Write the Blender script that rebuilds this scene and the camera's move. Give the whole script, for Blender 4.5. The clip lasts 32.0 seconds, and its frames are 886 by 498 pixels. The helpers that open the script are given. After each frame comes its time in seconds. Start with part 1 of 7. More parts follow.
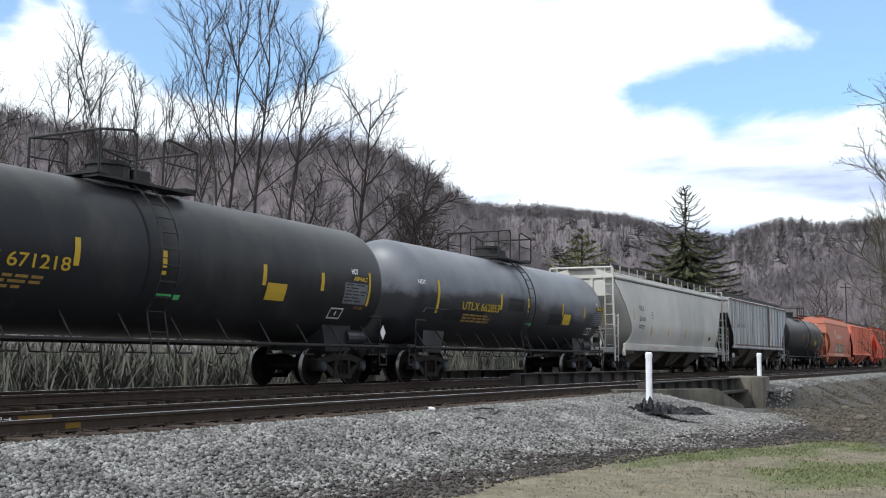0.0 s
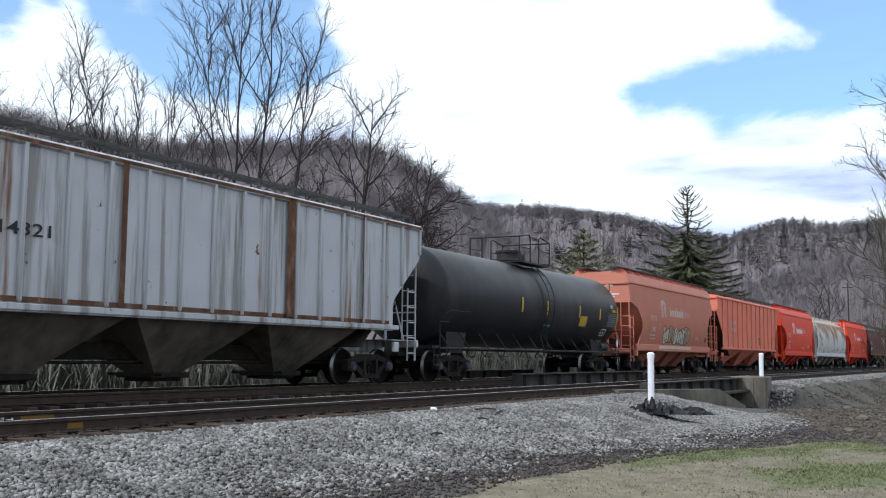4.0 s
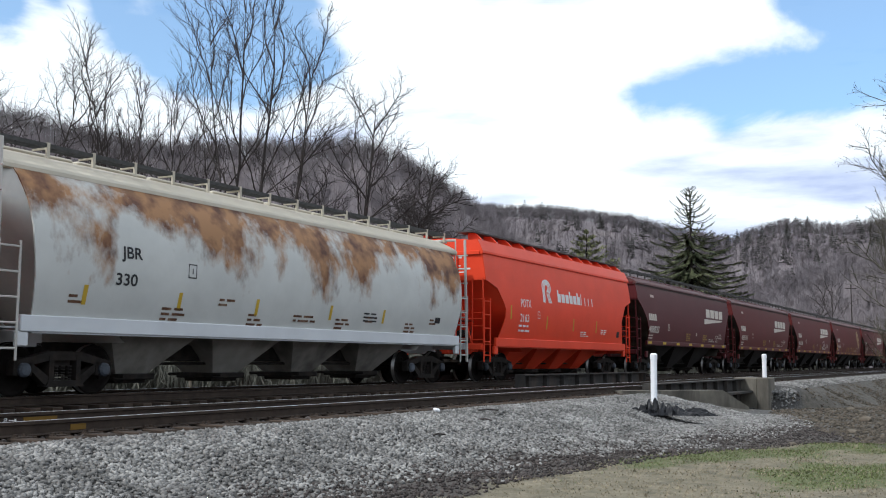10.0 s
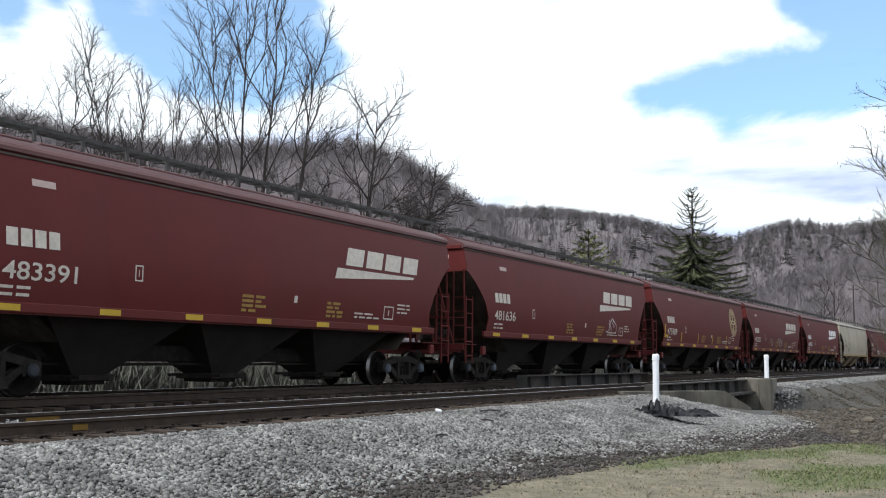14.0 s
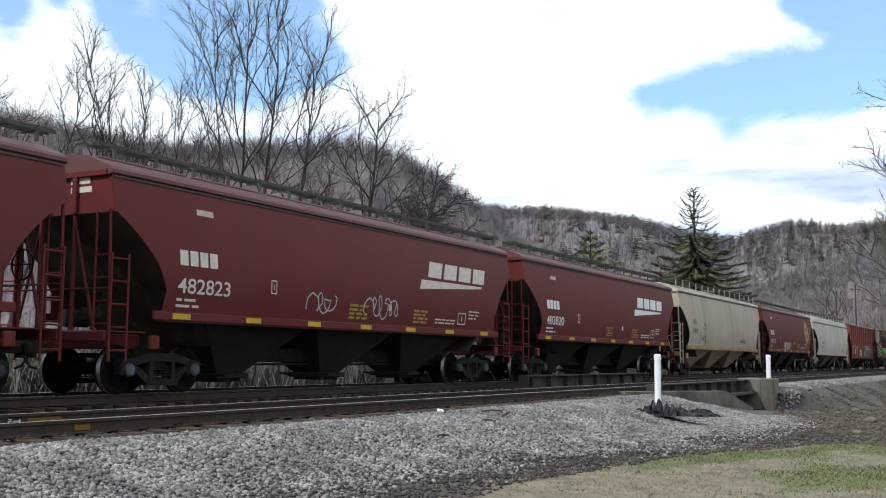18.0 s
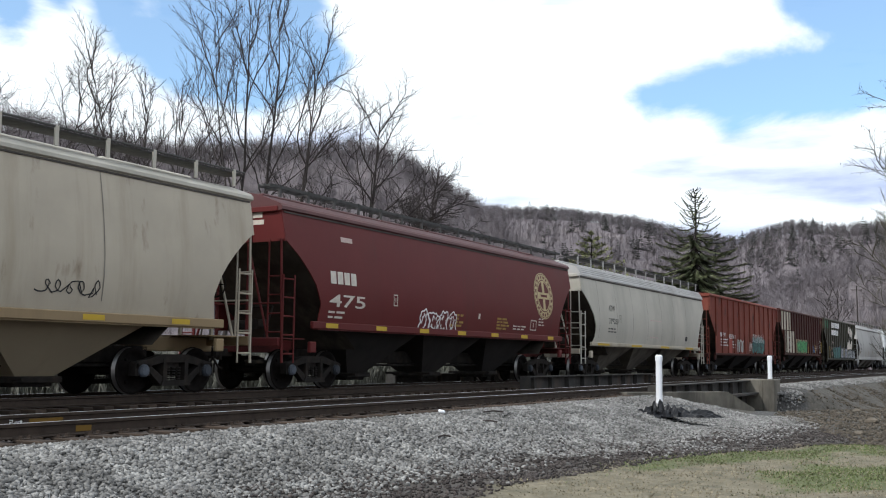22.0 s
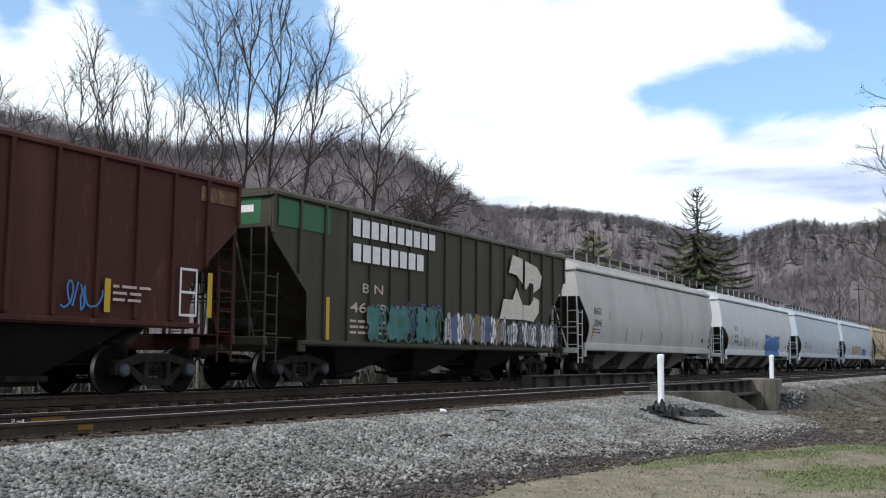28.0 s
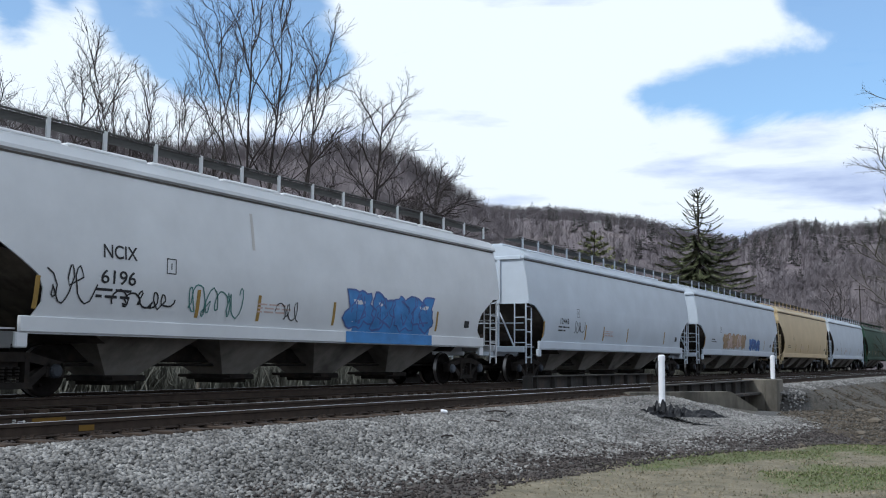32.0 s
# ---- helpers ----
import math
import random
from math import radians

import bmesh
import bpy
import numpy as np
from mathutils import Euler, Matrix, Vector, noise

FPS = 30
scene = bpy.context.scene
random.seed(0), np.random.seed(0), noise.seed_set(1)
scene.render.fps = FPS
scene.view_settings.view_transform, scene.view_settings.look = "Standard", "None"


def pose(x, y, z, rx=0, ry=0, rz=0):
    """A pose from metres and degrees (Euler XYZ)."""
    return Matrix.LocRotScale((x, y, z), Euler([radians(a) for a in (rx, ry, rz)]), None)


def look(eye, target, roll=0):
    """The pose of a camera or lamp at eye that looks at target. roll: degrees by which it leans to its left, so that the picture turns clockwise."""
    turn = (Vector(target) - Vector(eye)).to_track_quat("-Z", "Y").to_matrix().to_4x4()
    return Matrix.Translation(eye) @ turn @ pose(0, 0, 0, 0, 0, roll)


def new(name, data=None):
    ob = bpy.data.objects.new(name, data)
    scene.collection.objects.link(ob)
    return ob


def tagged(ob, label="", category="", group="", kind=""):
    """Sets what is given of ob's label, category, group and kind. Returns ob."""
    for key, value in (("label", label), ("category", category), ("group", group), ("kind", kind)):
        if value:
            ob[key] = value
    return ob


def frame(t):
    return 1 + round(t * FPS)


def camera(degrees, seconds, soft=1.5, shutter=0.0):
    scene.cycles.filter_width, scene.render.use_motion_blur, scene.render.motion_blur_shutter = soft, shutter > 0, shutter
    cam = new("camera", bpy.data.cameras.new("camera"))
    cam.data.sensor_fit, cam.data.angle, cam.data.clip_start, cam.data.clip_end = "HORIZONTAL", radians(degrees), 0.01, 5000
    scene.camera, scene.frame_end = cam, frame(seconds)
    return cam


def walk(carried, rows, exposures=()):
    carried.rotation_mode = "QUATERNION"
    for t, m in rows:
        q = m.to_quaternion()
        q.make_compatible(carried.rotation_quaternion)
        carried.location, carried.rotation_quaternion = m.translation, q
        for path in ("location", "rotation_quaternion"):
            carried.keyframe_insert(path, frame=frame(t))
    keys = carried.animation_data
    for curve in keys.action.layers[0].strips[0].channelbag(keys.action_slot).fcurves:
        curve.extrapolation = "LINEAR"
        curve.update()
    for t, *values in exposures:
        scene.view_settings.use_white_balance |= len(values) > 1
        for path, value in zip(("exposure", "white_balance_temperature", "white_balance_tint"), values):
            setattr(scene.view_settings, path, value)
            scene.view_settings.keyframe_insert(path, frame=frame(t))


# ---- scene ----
# ---------------------------------------------------------------- camera
cam = camera(45.94, 32.0, soft=1.1)
EYE = 0.725
PATH = [(0, -11, -3), (3.5, -8, -2.8), (6, -6, -2.3), (9, -3.5, -1.3), (11, -2, -0.7), (13, 0, 0), (14.5, 1, 0.2), (16.5, 2.8, 0.3), (19, 4.3, 0.5),
        (22, 6, 1.7), (25.5, 7.6, 1.3), (28, 9, 0.4), (32, 10.5, 1.4)]

EXPOSURE = [(0, 0.42, 6100), (2, 0.38, 5850), (4, 0.38, 5850), (6, 0.42, 6000), (8.5, 0.30, 6000), (10.5, 0.30, 6000), (13, 0.46, 6120), (17, 0.48, 6120),
            (20, 0.42, 6120), (24, 0.38, 6120), (28, 0.34, 6080), (30, 0.20, 5950), (32, 0.10, 5800)]   # the camera darkens and cools for pale cars


def aim(dx, dy):
    """The tripod head's turn, from small shifts of the view in thousandths of 1.85 rad."""
    return pose(0, 0, EYE, 90 + 5.834 + math.degrees(dy / 1850), 0, math.degrees(dx / 1850)) @ pose(0, 0, 0, 0, 0, 0.453)


walk(cam, [(t, aim(dx, dy)) for t, dx, dy in PATH], exposures=[(t, e, k, 4) for t, e, k in EXPOSURE])

# ---------------------------------------------------------------- track line
PSI0, BEND, FOOT, GRADE = 0.49644, 0.000147, 15.825, -0.003


def heading(s):
    return PSI0 + BEND * max(s, 0.0)


def line(s, o=0.0, z=0.0):
    """World point at s metres along the train's track, o metres towards the camera's side, z above the rail."""
    x, y = -FOOT * math.cos(PSI0), FOOT * math.sin(PSI0)
    if s <= 0:
        x, y = x + s * math.sin(PSI0), y + s * math.cos(PSI0)
    else:
        a = heading(s)
        x += (math.cos(PSI0) - math.cos(a)) / BEND
        y += (math.sin(a) - math.sin(PSI0)) / BEND
    a = heading(s)
    return Vector((x + o * math.cos(a), y - o * math.sin(a), z + GRADE * s))


def on_line(s, o=0.0, z=0.0):
    """Pose with local x along the track and local -y towards the camera's side."""
    p = line(s, o, z)
    return pose(p.x, p.y, p.z, 0, math.degrees(-GRADE), 90 - math.degrees(heading(s)))


# ---------------------------------------------------------------- world and sun
SUN_ELEV, SUN_S, SUN_O = radians(46), -0.86, -0.5   # the sun stands towards -s and a little behind the train
sv = line(SUN_S) - line(0)
ov = line(0, 1) - line(0)
sun_h = Vector((sv.x + ov.x * SUN_O, sv.y + ov.y * SUN_O, 0)).normalized()
sun_dir = Vector((sun_h.x * math.cos(SUN_ELEV), sun_h.y * math.cos(SUN_ELEV), math.sin(SUN_ELEV)))
sun = new("sun", bpy.data.lights.new("sun", "SUN"))
sun.data.energy, sun.data.angle, sun.data.color = 2.3, radians(1.0), (1.0, 0.94, 0.905)
sun.matrix_world = look((0, 0, 60), Vector((0, 0, 60)) - sun_dir)


def nodes_of(tree):
    def add(kind, **kw):
        n = tree.nodes.new(kind)
        for k, v in kw.items():
            if k in n.inputs:
                n.inputs[k].default_value = v
        return n
    return add, tree.links.new


def ramp(n, stops):
    e = n.color_ramp.elements
    while len(e) > 1:
        e.remove(e[-1])
    for i, (p, c) in enumerate(stops):
        el = e[0] if i == 0 else e.new(p)
        el.position = p
        el.color = (*c, 1) if not isinstance(c, (int, float)) else (c, c, c, 1)


def build_world():
    w = bpy.data.worlds.new("sky")
    scene.world = w
    w.use_nodes = True
    t = w.node_tree
    t.nodes.clear()
    add, ln = nodes_of(t)
    out = add("ShaderNodeOutputWorld")
    sky = add("ShaderNodeTexSky")
    sky.sky_type, sky.sun_disc = "NISHITA", False
    sky.sun_elevation = SUN_ELEV
    sky.sun_rotation = math.atan2(sun_h.x, sun_h.y)
    sky.altitude, sky.dust_density, sky.ozone_density = 200, 1.5, 2.0
    bg_sky = add("ShaderNodeBackground", Strength=0.15)
    tint = add("ShaderNodeMix")
    tint.data_type, tint.blend_type = "RGBA", "MULTIPLY"
    tint.inputs[0].default_value = 1.0
    tint.inputs[7].default_value = (0.75, 0.97, 1.08, 1)
    ln(sky.outputs[0], tint.inputs[6])
    ln(tint.outputs[2], bg_sky.inputs[0])
    # cumulus deck: direction stretched over a flat layer
    tc = add("ShaderNodeTexCoord")
    sep = add("ShaderNodeSeparateXYZ")
    ln(tc.outputs["Generated"], sep.inputs[0])
    mp = add("ShaderNodeMapping")
    mp.inputs["Location"].default_value = CLOUD_SHIFT
    mp.inputs["Scale"].default_value = (1.0, 1.0, 2.1)
    ln(tc.outputs["Generated"], mp.inputs[0])
    n1 = add("ShaderNodeTexNoise", Scale=5.5, Detail=10.0, Roughness=0.6, Distortion=0.35)
    ln(mp.outputs[0], n1.inputs["Vector"])
    n2 = add("ShaderNodeTexNoise", Scale=1.4, Detail=3.0, Roughness=0.5)
    ln(mp.outputs[0], n2.inputs["Vector"])
    # puffs and broad banks, both about zero, over a mostly closed deck
    mix = add("ShaderNodeMath")
    mix.operation = "MULTIPLY_ADD"
    mix.inputs[1].default_value, mix.inputs[2].default_value = 1.5, -0.75 - 0.25 + 0.24
    ln(n1.outputs[0], mix.inputs[0])
    mx2 = add("ShaderNodeMath")
    mx2.operation = "MULTIPLY_ADD"
    mx2.inputs[1].default_value = 0.5
    ln(n2.outputs[0], mx2.inputs[0])
    ln(mix.outputs[0], mx2.inputs[2])
    last = mx2.outputs[0]
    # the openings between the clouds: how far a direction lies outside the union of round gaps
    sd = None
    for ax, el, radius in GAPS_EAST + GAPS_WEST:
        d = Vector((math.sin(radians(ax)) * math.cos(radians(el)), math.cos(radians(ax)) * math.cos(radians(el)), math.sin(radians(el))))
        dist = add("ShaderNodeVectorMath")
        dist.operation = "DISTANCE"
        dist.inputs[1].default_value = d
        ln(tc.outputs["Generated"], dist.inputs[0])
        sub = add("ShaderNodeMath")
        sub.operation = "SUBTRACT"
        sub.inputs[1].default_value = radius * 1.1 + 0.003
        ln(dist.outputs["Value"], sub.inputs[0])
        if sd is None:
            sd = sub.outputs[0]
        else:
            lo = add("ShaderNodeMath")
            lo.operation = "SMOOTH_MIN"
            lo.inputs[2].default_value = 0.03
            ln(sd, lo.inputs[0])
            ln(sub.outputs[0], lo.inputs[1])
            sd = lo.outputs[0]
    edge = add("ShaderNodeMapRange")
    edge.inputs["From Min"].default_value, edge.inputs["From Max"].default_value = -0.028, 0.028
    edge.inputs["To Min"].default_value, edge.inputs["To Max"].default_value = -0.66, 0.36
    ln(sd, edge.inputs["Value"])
    # farther from these gaps the deck is left to the noise
    fade = add("ShaderNodeMapRange")
    fade.inputs["From Min"].default_value, fade.inputs["From Max"].default_value = 0.3, 0.6
    fade.inputs["To Min"].default_value, fade.inputs["To Max"].default_value = 1.0, 0.0
    ln(sd, fade.inputs["Value"])
    sm = add("ShaderNodeMath")
    sm.operation = "MULTIPLY_ADD"
    ln(edge.outputs[0], sm.inputs[0])
    ln(fade.outputs[0], sm.inputs[1])
    ln(last, sm.inputs[2])
    last = sm.outputs[0]
    cover = add("ShaderNodeMapRange")
    cover.interpolation_type = "SMOOTHSTEP"
    cover.inputs["From Min"].default_value, cover.inputs["From Max"].default_value = -0.06, 0.3
    cover.inputs["To Min"].default_value = 0.17
    ln(last, cover.inputs["Value"])
    # thin cloud is greyer than thick, and long shaded undersides run level
    shade = add("ShaderNodeValToRGB")
    ramp(shade, [(0.30, (0.45, 0.50, 0.70)), (0.40, (0.64, 0.68, 0.84)), (0.53, (0.92, 0.92, 0.95))])
    mp3 = add("ShaderNodeMapping")
    mp3.inputs["Scale"].default_value = (1.0, 1.0, 5.0)
    ln(tc.outputs["Generated"], mp3.inputs[0])
    n3 = add("ShaderNodeTexNoise", Scale=5.0, Detail=7.0, Roughness=0.55, Distortion=0.1)
    ln(mp3.outputs[0], n3.inputs["Vector"])
    lift = add("ShaderNodeMapRange")
    lift.inputs["From Min"].default_value, lift.inputs["From Max"].default_value = 0.10, 0.24
    lift.inputs["To Min"].default_value, lift.inputs["To Max"].default_value = -0.06, 0.10
    ln(sep.outputs[2], lift.inputs["Value"])
    ad = add("ShaderNodeMath")
    ad.operation = "ADD"
    ln(n3.outputs[0], ad.inputs[0])
    ln(lift.outputs[0], ad.inputs[1])
    ln(ad.outputs[0], shade.inputs[0])
    bg_cloud = add("ShaderNodeBackground", Strength=1.0)
    ln(shade.outputs[0], bg_cloud.inputs[0])
    ms = add("ShaderNodeMixShader")
    ln(cover.outputs[0], ms.inputs[0])
    ln(bg_sky.outputs[0], ms.inputs[1])
    ln(bg_cloud.outputs[0], ms.inputs[2])
    ln(ms.outputs[0], out.inputs[0])


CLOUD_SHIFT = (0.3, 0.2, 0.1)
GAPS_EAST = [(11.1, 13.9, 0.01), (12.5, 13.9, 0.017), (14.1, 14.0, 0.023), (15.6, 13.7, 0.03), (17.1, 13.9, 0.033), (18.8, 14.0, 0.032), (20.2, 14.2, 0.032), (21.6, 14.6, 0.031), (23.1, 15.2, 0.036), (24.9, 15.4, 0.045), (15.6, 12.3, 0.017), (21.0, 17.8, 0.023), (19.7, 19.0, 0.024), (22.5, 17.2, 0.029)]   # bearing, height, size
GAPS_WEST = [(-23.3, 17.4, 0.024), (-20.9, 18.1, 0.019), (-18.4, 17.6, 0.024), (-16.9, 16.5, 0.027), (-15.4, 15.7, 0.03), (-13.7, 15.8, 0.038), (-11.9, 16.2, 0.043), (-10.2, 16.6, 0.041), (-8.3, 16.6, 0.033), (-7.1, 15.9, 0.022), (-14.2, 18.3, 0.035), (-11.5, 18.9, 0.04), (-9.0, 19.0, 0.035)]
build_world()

# ---------------------------------------------------------------- materials


def material(name, stops, scale=3.0, rough=0.7, metal=0.0, bump=0.0, bump_scale=40.0, detail=6.0, stretch=(1, 1, 1), second=None,
             vary=0.0, island=0.0, bump_dist=0.01, spec=0.3, coat=0.0):
    """Procedural paint, stone or metal. stops: ramp over a noise; second: (scale, stretch, low, high, colour) for stains laid over it."""
    m = bpy.data.materials.new(name)
    m.use_nodes = True
    t = m.node_tree
    t.nodes.clear()
    add, ln = nodes_of(t)
    out = add("ShaderNodeOutputMaterial")
    b = add("ShaderNodeBsdfPrincipled", Roughness=rough, Metallic=metal)
    b.inputs["Specular IOR Level"].default_value = spec
    b.inputs["Coat Weight"].default_value = coat
    ln(b.outputs[0], out.inputs[0])
    tc = add("ShaderNodeTexCoord")
    mp = add("ShaderNodeMapping")
    mp.inputs["Scale"].default_value = stretch
    ln(tc.outputs["Object"], mp.inputs[0])
    n = add("ShaderNodeTexNoise", Scale=scale, Detail=detail, Roughness=0.6)
    ln(mp.outputs[0], n.inputs["Vector"])
    r = add("ShaderNodeValToRGB")
    ramp(r, stops)
    ln(n.outputs[0], r.inputs[0])
    col = r.outputs[0]
    for sec in (second or ()):
        sc, st, lo, hi, c = sec
        mp2 = add("ShaderNodeMapping")
        mp2.inputs["Scale"].default_value = st
        ln(tc.outputs["Object"], mp2.inputs[0])
        n2 = add("ShaderNodeTexNoise", Scale=sc, Detail=7.0, Roughness=0.62)
        ln(mp2.outputs[0], n2.inputs["Vector"])
        mr = add("ShaderNodeMapRange")
        mr.inputs["From Min"].default_value, mr.inputs["From Max"].default_value = lo, hi
        ln(n2.outputs[0], mr.inputs["Value"])
        mx = add("ShaderNodeMix")
        mx.data_type = "RGBA"
        ln(mr.outputs[0], mx.inputs[0])
        ln(col, mx.inputs[6])
        mx.inputs[7].default_value = (*c, 1)
        col = mx.outputs[2]
    if vary or island:
        if island:
            g = add("ShaderNodeNewGeometry")
            rnd = g.outputs["Random Per Island"]
        else:
            g = add("ShaderNodeObjectInfo")
            rnd = g.outputs["Random"]
        amt = island or vary
        mr = add("ShaderNodeMapRange")
        mr.inputs["To Min"].default_value, mr.inputs["To Max"].default_value = 1 - amt, 1 + amt
        ln(rnd, mr.inputs["Value"])
        hs = add("ShaderNodeHueSaturation")
        ln(mr.outputs[0], hs.inputs["Value"])
        ln(col, hs.inputs["Color"])
        col = hs.outputs[0]
    ln(col, b.inputs["Base Color"])
    if bump:
        nb = add("ShaderNodeTexNoise", Scale=bump_scale, Detail=4.0)
        ln(tc.outputs["Object"], nb.inputs["Vector"])
        bp = add("ShaderNodeBump", Strength=bump, Distance=bump_dist)
        ln(nb.outputs[0], bp.inputs["Height"])
        ln(bp.outputs[0], b.inputs["Normal"])
    return m


def lin(r, g, b):
    """8-bit display values to scene-linear."""
    return tuple(((c / 255 + 0.055) / 1.055) ** 2.4 if c > 10 else c / 255 / 12.92 for c in (r, g, b))


def two(c, d=0.12):
    return [(0.3, tuple(max(v * (1 - d), 0) for v in c)), (0.7, tuple(min(v * (1 + d), 1) for v in c))]


def paint(name, c, grime=(0.05, 0.045, 0.04), amount=0.25, rough=0.5, streak=True, **kw):
    sec = [(1.2, (0.9, 1, 0.12) if streak else (1, 1, 1), 0.56, 0.56 + 0.5 / max(amount * 2, 0.1), grime)]
    sec += kw.pop("more", [])
    return material(name, two(c, 0.07), 0.8, rough, bump=0.04, bump_scale=25, second=sec, **kw)


M = {}
M["dark_steel"] = material("dark_steel", two((0.022, 0.019, 0.017), 0.4), 4, 0.85, 0.0, bump=0.2, spec=0.1, second=[(3, (1, 1, 1), 0.5, 0.8, (0.045, 0.034, 0.026))])
M["wheel"] = material("wheel", two((0.011, 0.009, 0.008), 0.4), 6, 0.9, 0.0, bump=0.1, spec=0.06)
M["tread"] = material("tread", two((0.20, 0.19, 0.18), 0.15), 9, 0.4, 1.0)
M["rail_side"] = material("rail_side", two((0.044, 0.031, 0.023), 0.3), 6, 0.85, 0.1, bump=0.3, stretch=(0.4, 1, 1))
M["rail_top"] = material("rail_top", two((0.75, 0.75, 0.77), 0.08), 10, 0.45, 1.0, stretch=(0.2, 4, 1))
M["tie"] = material("tie", two((0.046, 0.032, 0.023), 0.45), 5, 0.9, bump=0.5, stretch=(6, 0.6, 3), vary=0.3)
M["concrete"] = material("concrete", two((0.15, 0.135, 0.11), 0.25), 1.5, 0.9, bump=0.3, second=[(0.9, (1, 1, 0.3), 0.47, 0.68, (0.062, 0.056, 0.047)), (3.0, (1, 1, 0.15), 0.55, 0.8, (0.05, 0.045, 0.038))])
M["white_paint"] = material("white_paint", two((0.82, 0.82, 0.84), 0.03), 4, 0.4)
M["yellow"] = paint("yellow", (0.50, 0.33, 0.03), rough=0.6)
M["old_yellow"] = paint("old_yellow", (0.16, 0.09, 0.015), amount=0.6, rough=0.8)
M["black"] = material("black", two((0.012, 0.012, 0.013), 0.3), 5, 0.6)
M["white_mark"] = material("white_mark", two((0.72, 0.70, 0.68), 0.1), 9, 0.6)
M["cream_mark"] = material("cream_mark", two((0.58, 0.52, 0.45), 0.15), 9, 0.6)
M["black_mark"] = material("black_mark", two((0.02, 0.02, 0.022), 0.2), 9, 0.6)
# colour of the drawn-on shadow line below the roof lip
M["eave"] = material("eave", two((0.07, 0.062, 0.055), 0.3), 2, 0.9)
M["seam"] = material("seam", two((0.20, 0.18, 0.15), 0.25), 3, 0.8)
# grime, plus the shade of the recessed car ends, in one dark colour
M["slope_grime_shade"] = material("slope_grime_shade", two((0.05, 0.042, 0.034), 0.35), 1.5, 0.95, spec=0.1, second=[(1.0, (1, 1, 0.3), 0.52, 0.75, (0.12, 0.10, 0.08))])

# ---------------------------------------------------------------- mesh helpers


def part(name, bm, mat, parent=None, label="", smooth=False):
    """Links a bmesh as one mesh object under a thing or a part."""
    me = bpy.data.meshes.new(name)
    bm.to_mesh(me)
    bm.free()
    return link(name, me, mat, parent, label, smooth)


def link(name, me, mat, parent=None, label="", smooth=False):
    if mat and not me.materials:
        for m in (mat if isinstance(mat, (list, tuple)) else (mat,)):
            me.materials.append(m)
    if smooth:
        me.shade_smooth()
    ob = new(name, me)
    if parent:
        ob.parent = parent
    if label:
        ob["label"] = label
    return ob


def box(bm, c, size, rot=None, bevel=0.0, mat=0):
    r = bmesh.ops.create_cube(bm, size=1.0)
    m = Matrix.Translation(c) @ (rot or Matrix()) @ Matrix.Diagonal((*size, 1))
    bmesh.ops.transform(bm, matrix=m, verts=r["verts"])
    fs = {f for v in r["verts"] for f in v.link_faces}
    for f in fs:
        f.material_index = mat
    if bevel:
        bmesh.ops.bevel(bm, geom=list({e for v in r["verts"] for e in v.link_edges}), offset=bevel, segments=1, affect="EDGES")
    return bm


def bar(bm, a, b, r, n=6, r2=None, caps=True):
    a, b = Vector(a), Vector(b)
    d = b - a
    if d.length < 1e-6:
        return bm
    res = bmesh.ops.create_cone(bm, cap_ends=caps, segments=n, radius1=r, radius2=r if r2 is None else r2, depth=d.length)
    m = Matrix.Translation((a + b) / 2) @ d.to_track_quat("Z", "Y").to_matrix().to_4x4()
    bmesh.ops.transform(bm, matrix=m, verts=res["verts"])
    return bm


def rail_bars(bm, pts, r, n=6):
    for a, b in zip(pts, pts[1:]):
        bar(bm, a, b, r, n)
    return bm


def prism(bm, outline, y0, y1, mat=0):
    """Extrudes an outline of (x, z) from y0 to y1."""
    a = [bm.verts.new((x, y0, z)) for x, z in outline]
    b = [bm.verts.new((x, y1, z)) for x, z in outline]
    n = len(a)
    fs = [bm.faces.new(a[::-1]), bm.faces.new(b)] if y1 < y0 else [bm.faces.new(a), bm.faces.new(b[::-1])]
    for i in range(n):
        fs.append(bm.faces.new((a[i], b[i], b[(i + 1) % n], a[(i + 1) % n])))
    for f in fs:
        f.material_index = mat
    bmesh.ops.recalc_face_normals(bm, faces=fs)
    return bm


def sheet(verts, faces):
    bm = bmesh.new()
    vs = [bm.verts.new(v) for v in verts]
    for f in faces:
        bm.faces.new([vs[i] for i in f])
    bmesh.ops.recalc_face_normals(bm, faces=bm.faces[:])
    return bm


def bm_new():
    return bmesh.new()


TEXT_CACHE = {}


def text_mesh(body, size, bold=0.0):
    """A flat mesh of a word in the built-in font; its lower left corner at the origin, facing -y, read along +x."""
    key = (body, size, bold)
    if key in TEXT_CACHE:
        return TEXT_CACHE[key]
    cu = bpy.data.curves.new("text", "FONT")
    cu.body, cu.size, cu.offset = body, size / 0.72, bold
    ob = new("text", cu)
    dg = bpy.context.evaluated_depsgraph_get()
    me = bpy.data.meshes.new_from_object(ob.evaluated_get(dg))
    pts = [(v.co.x, v.co.y) for v in me.vertices]
    faces = [tuple(p.vertices) for p in me.polygons]
    bpy.data.objects.remove(ob)
    bpy.data.curves.remove(cu)
    bpy.data.meshes.remove(me)
    TEXT_CACHE[key] = (pts, faces)
    return pts, faces


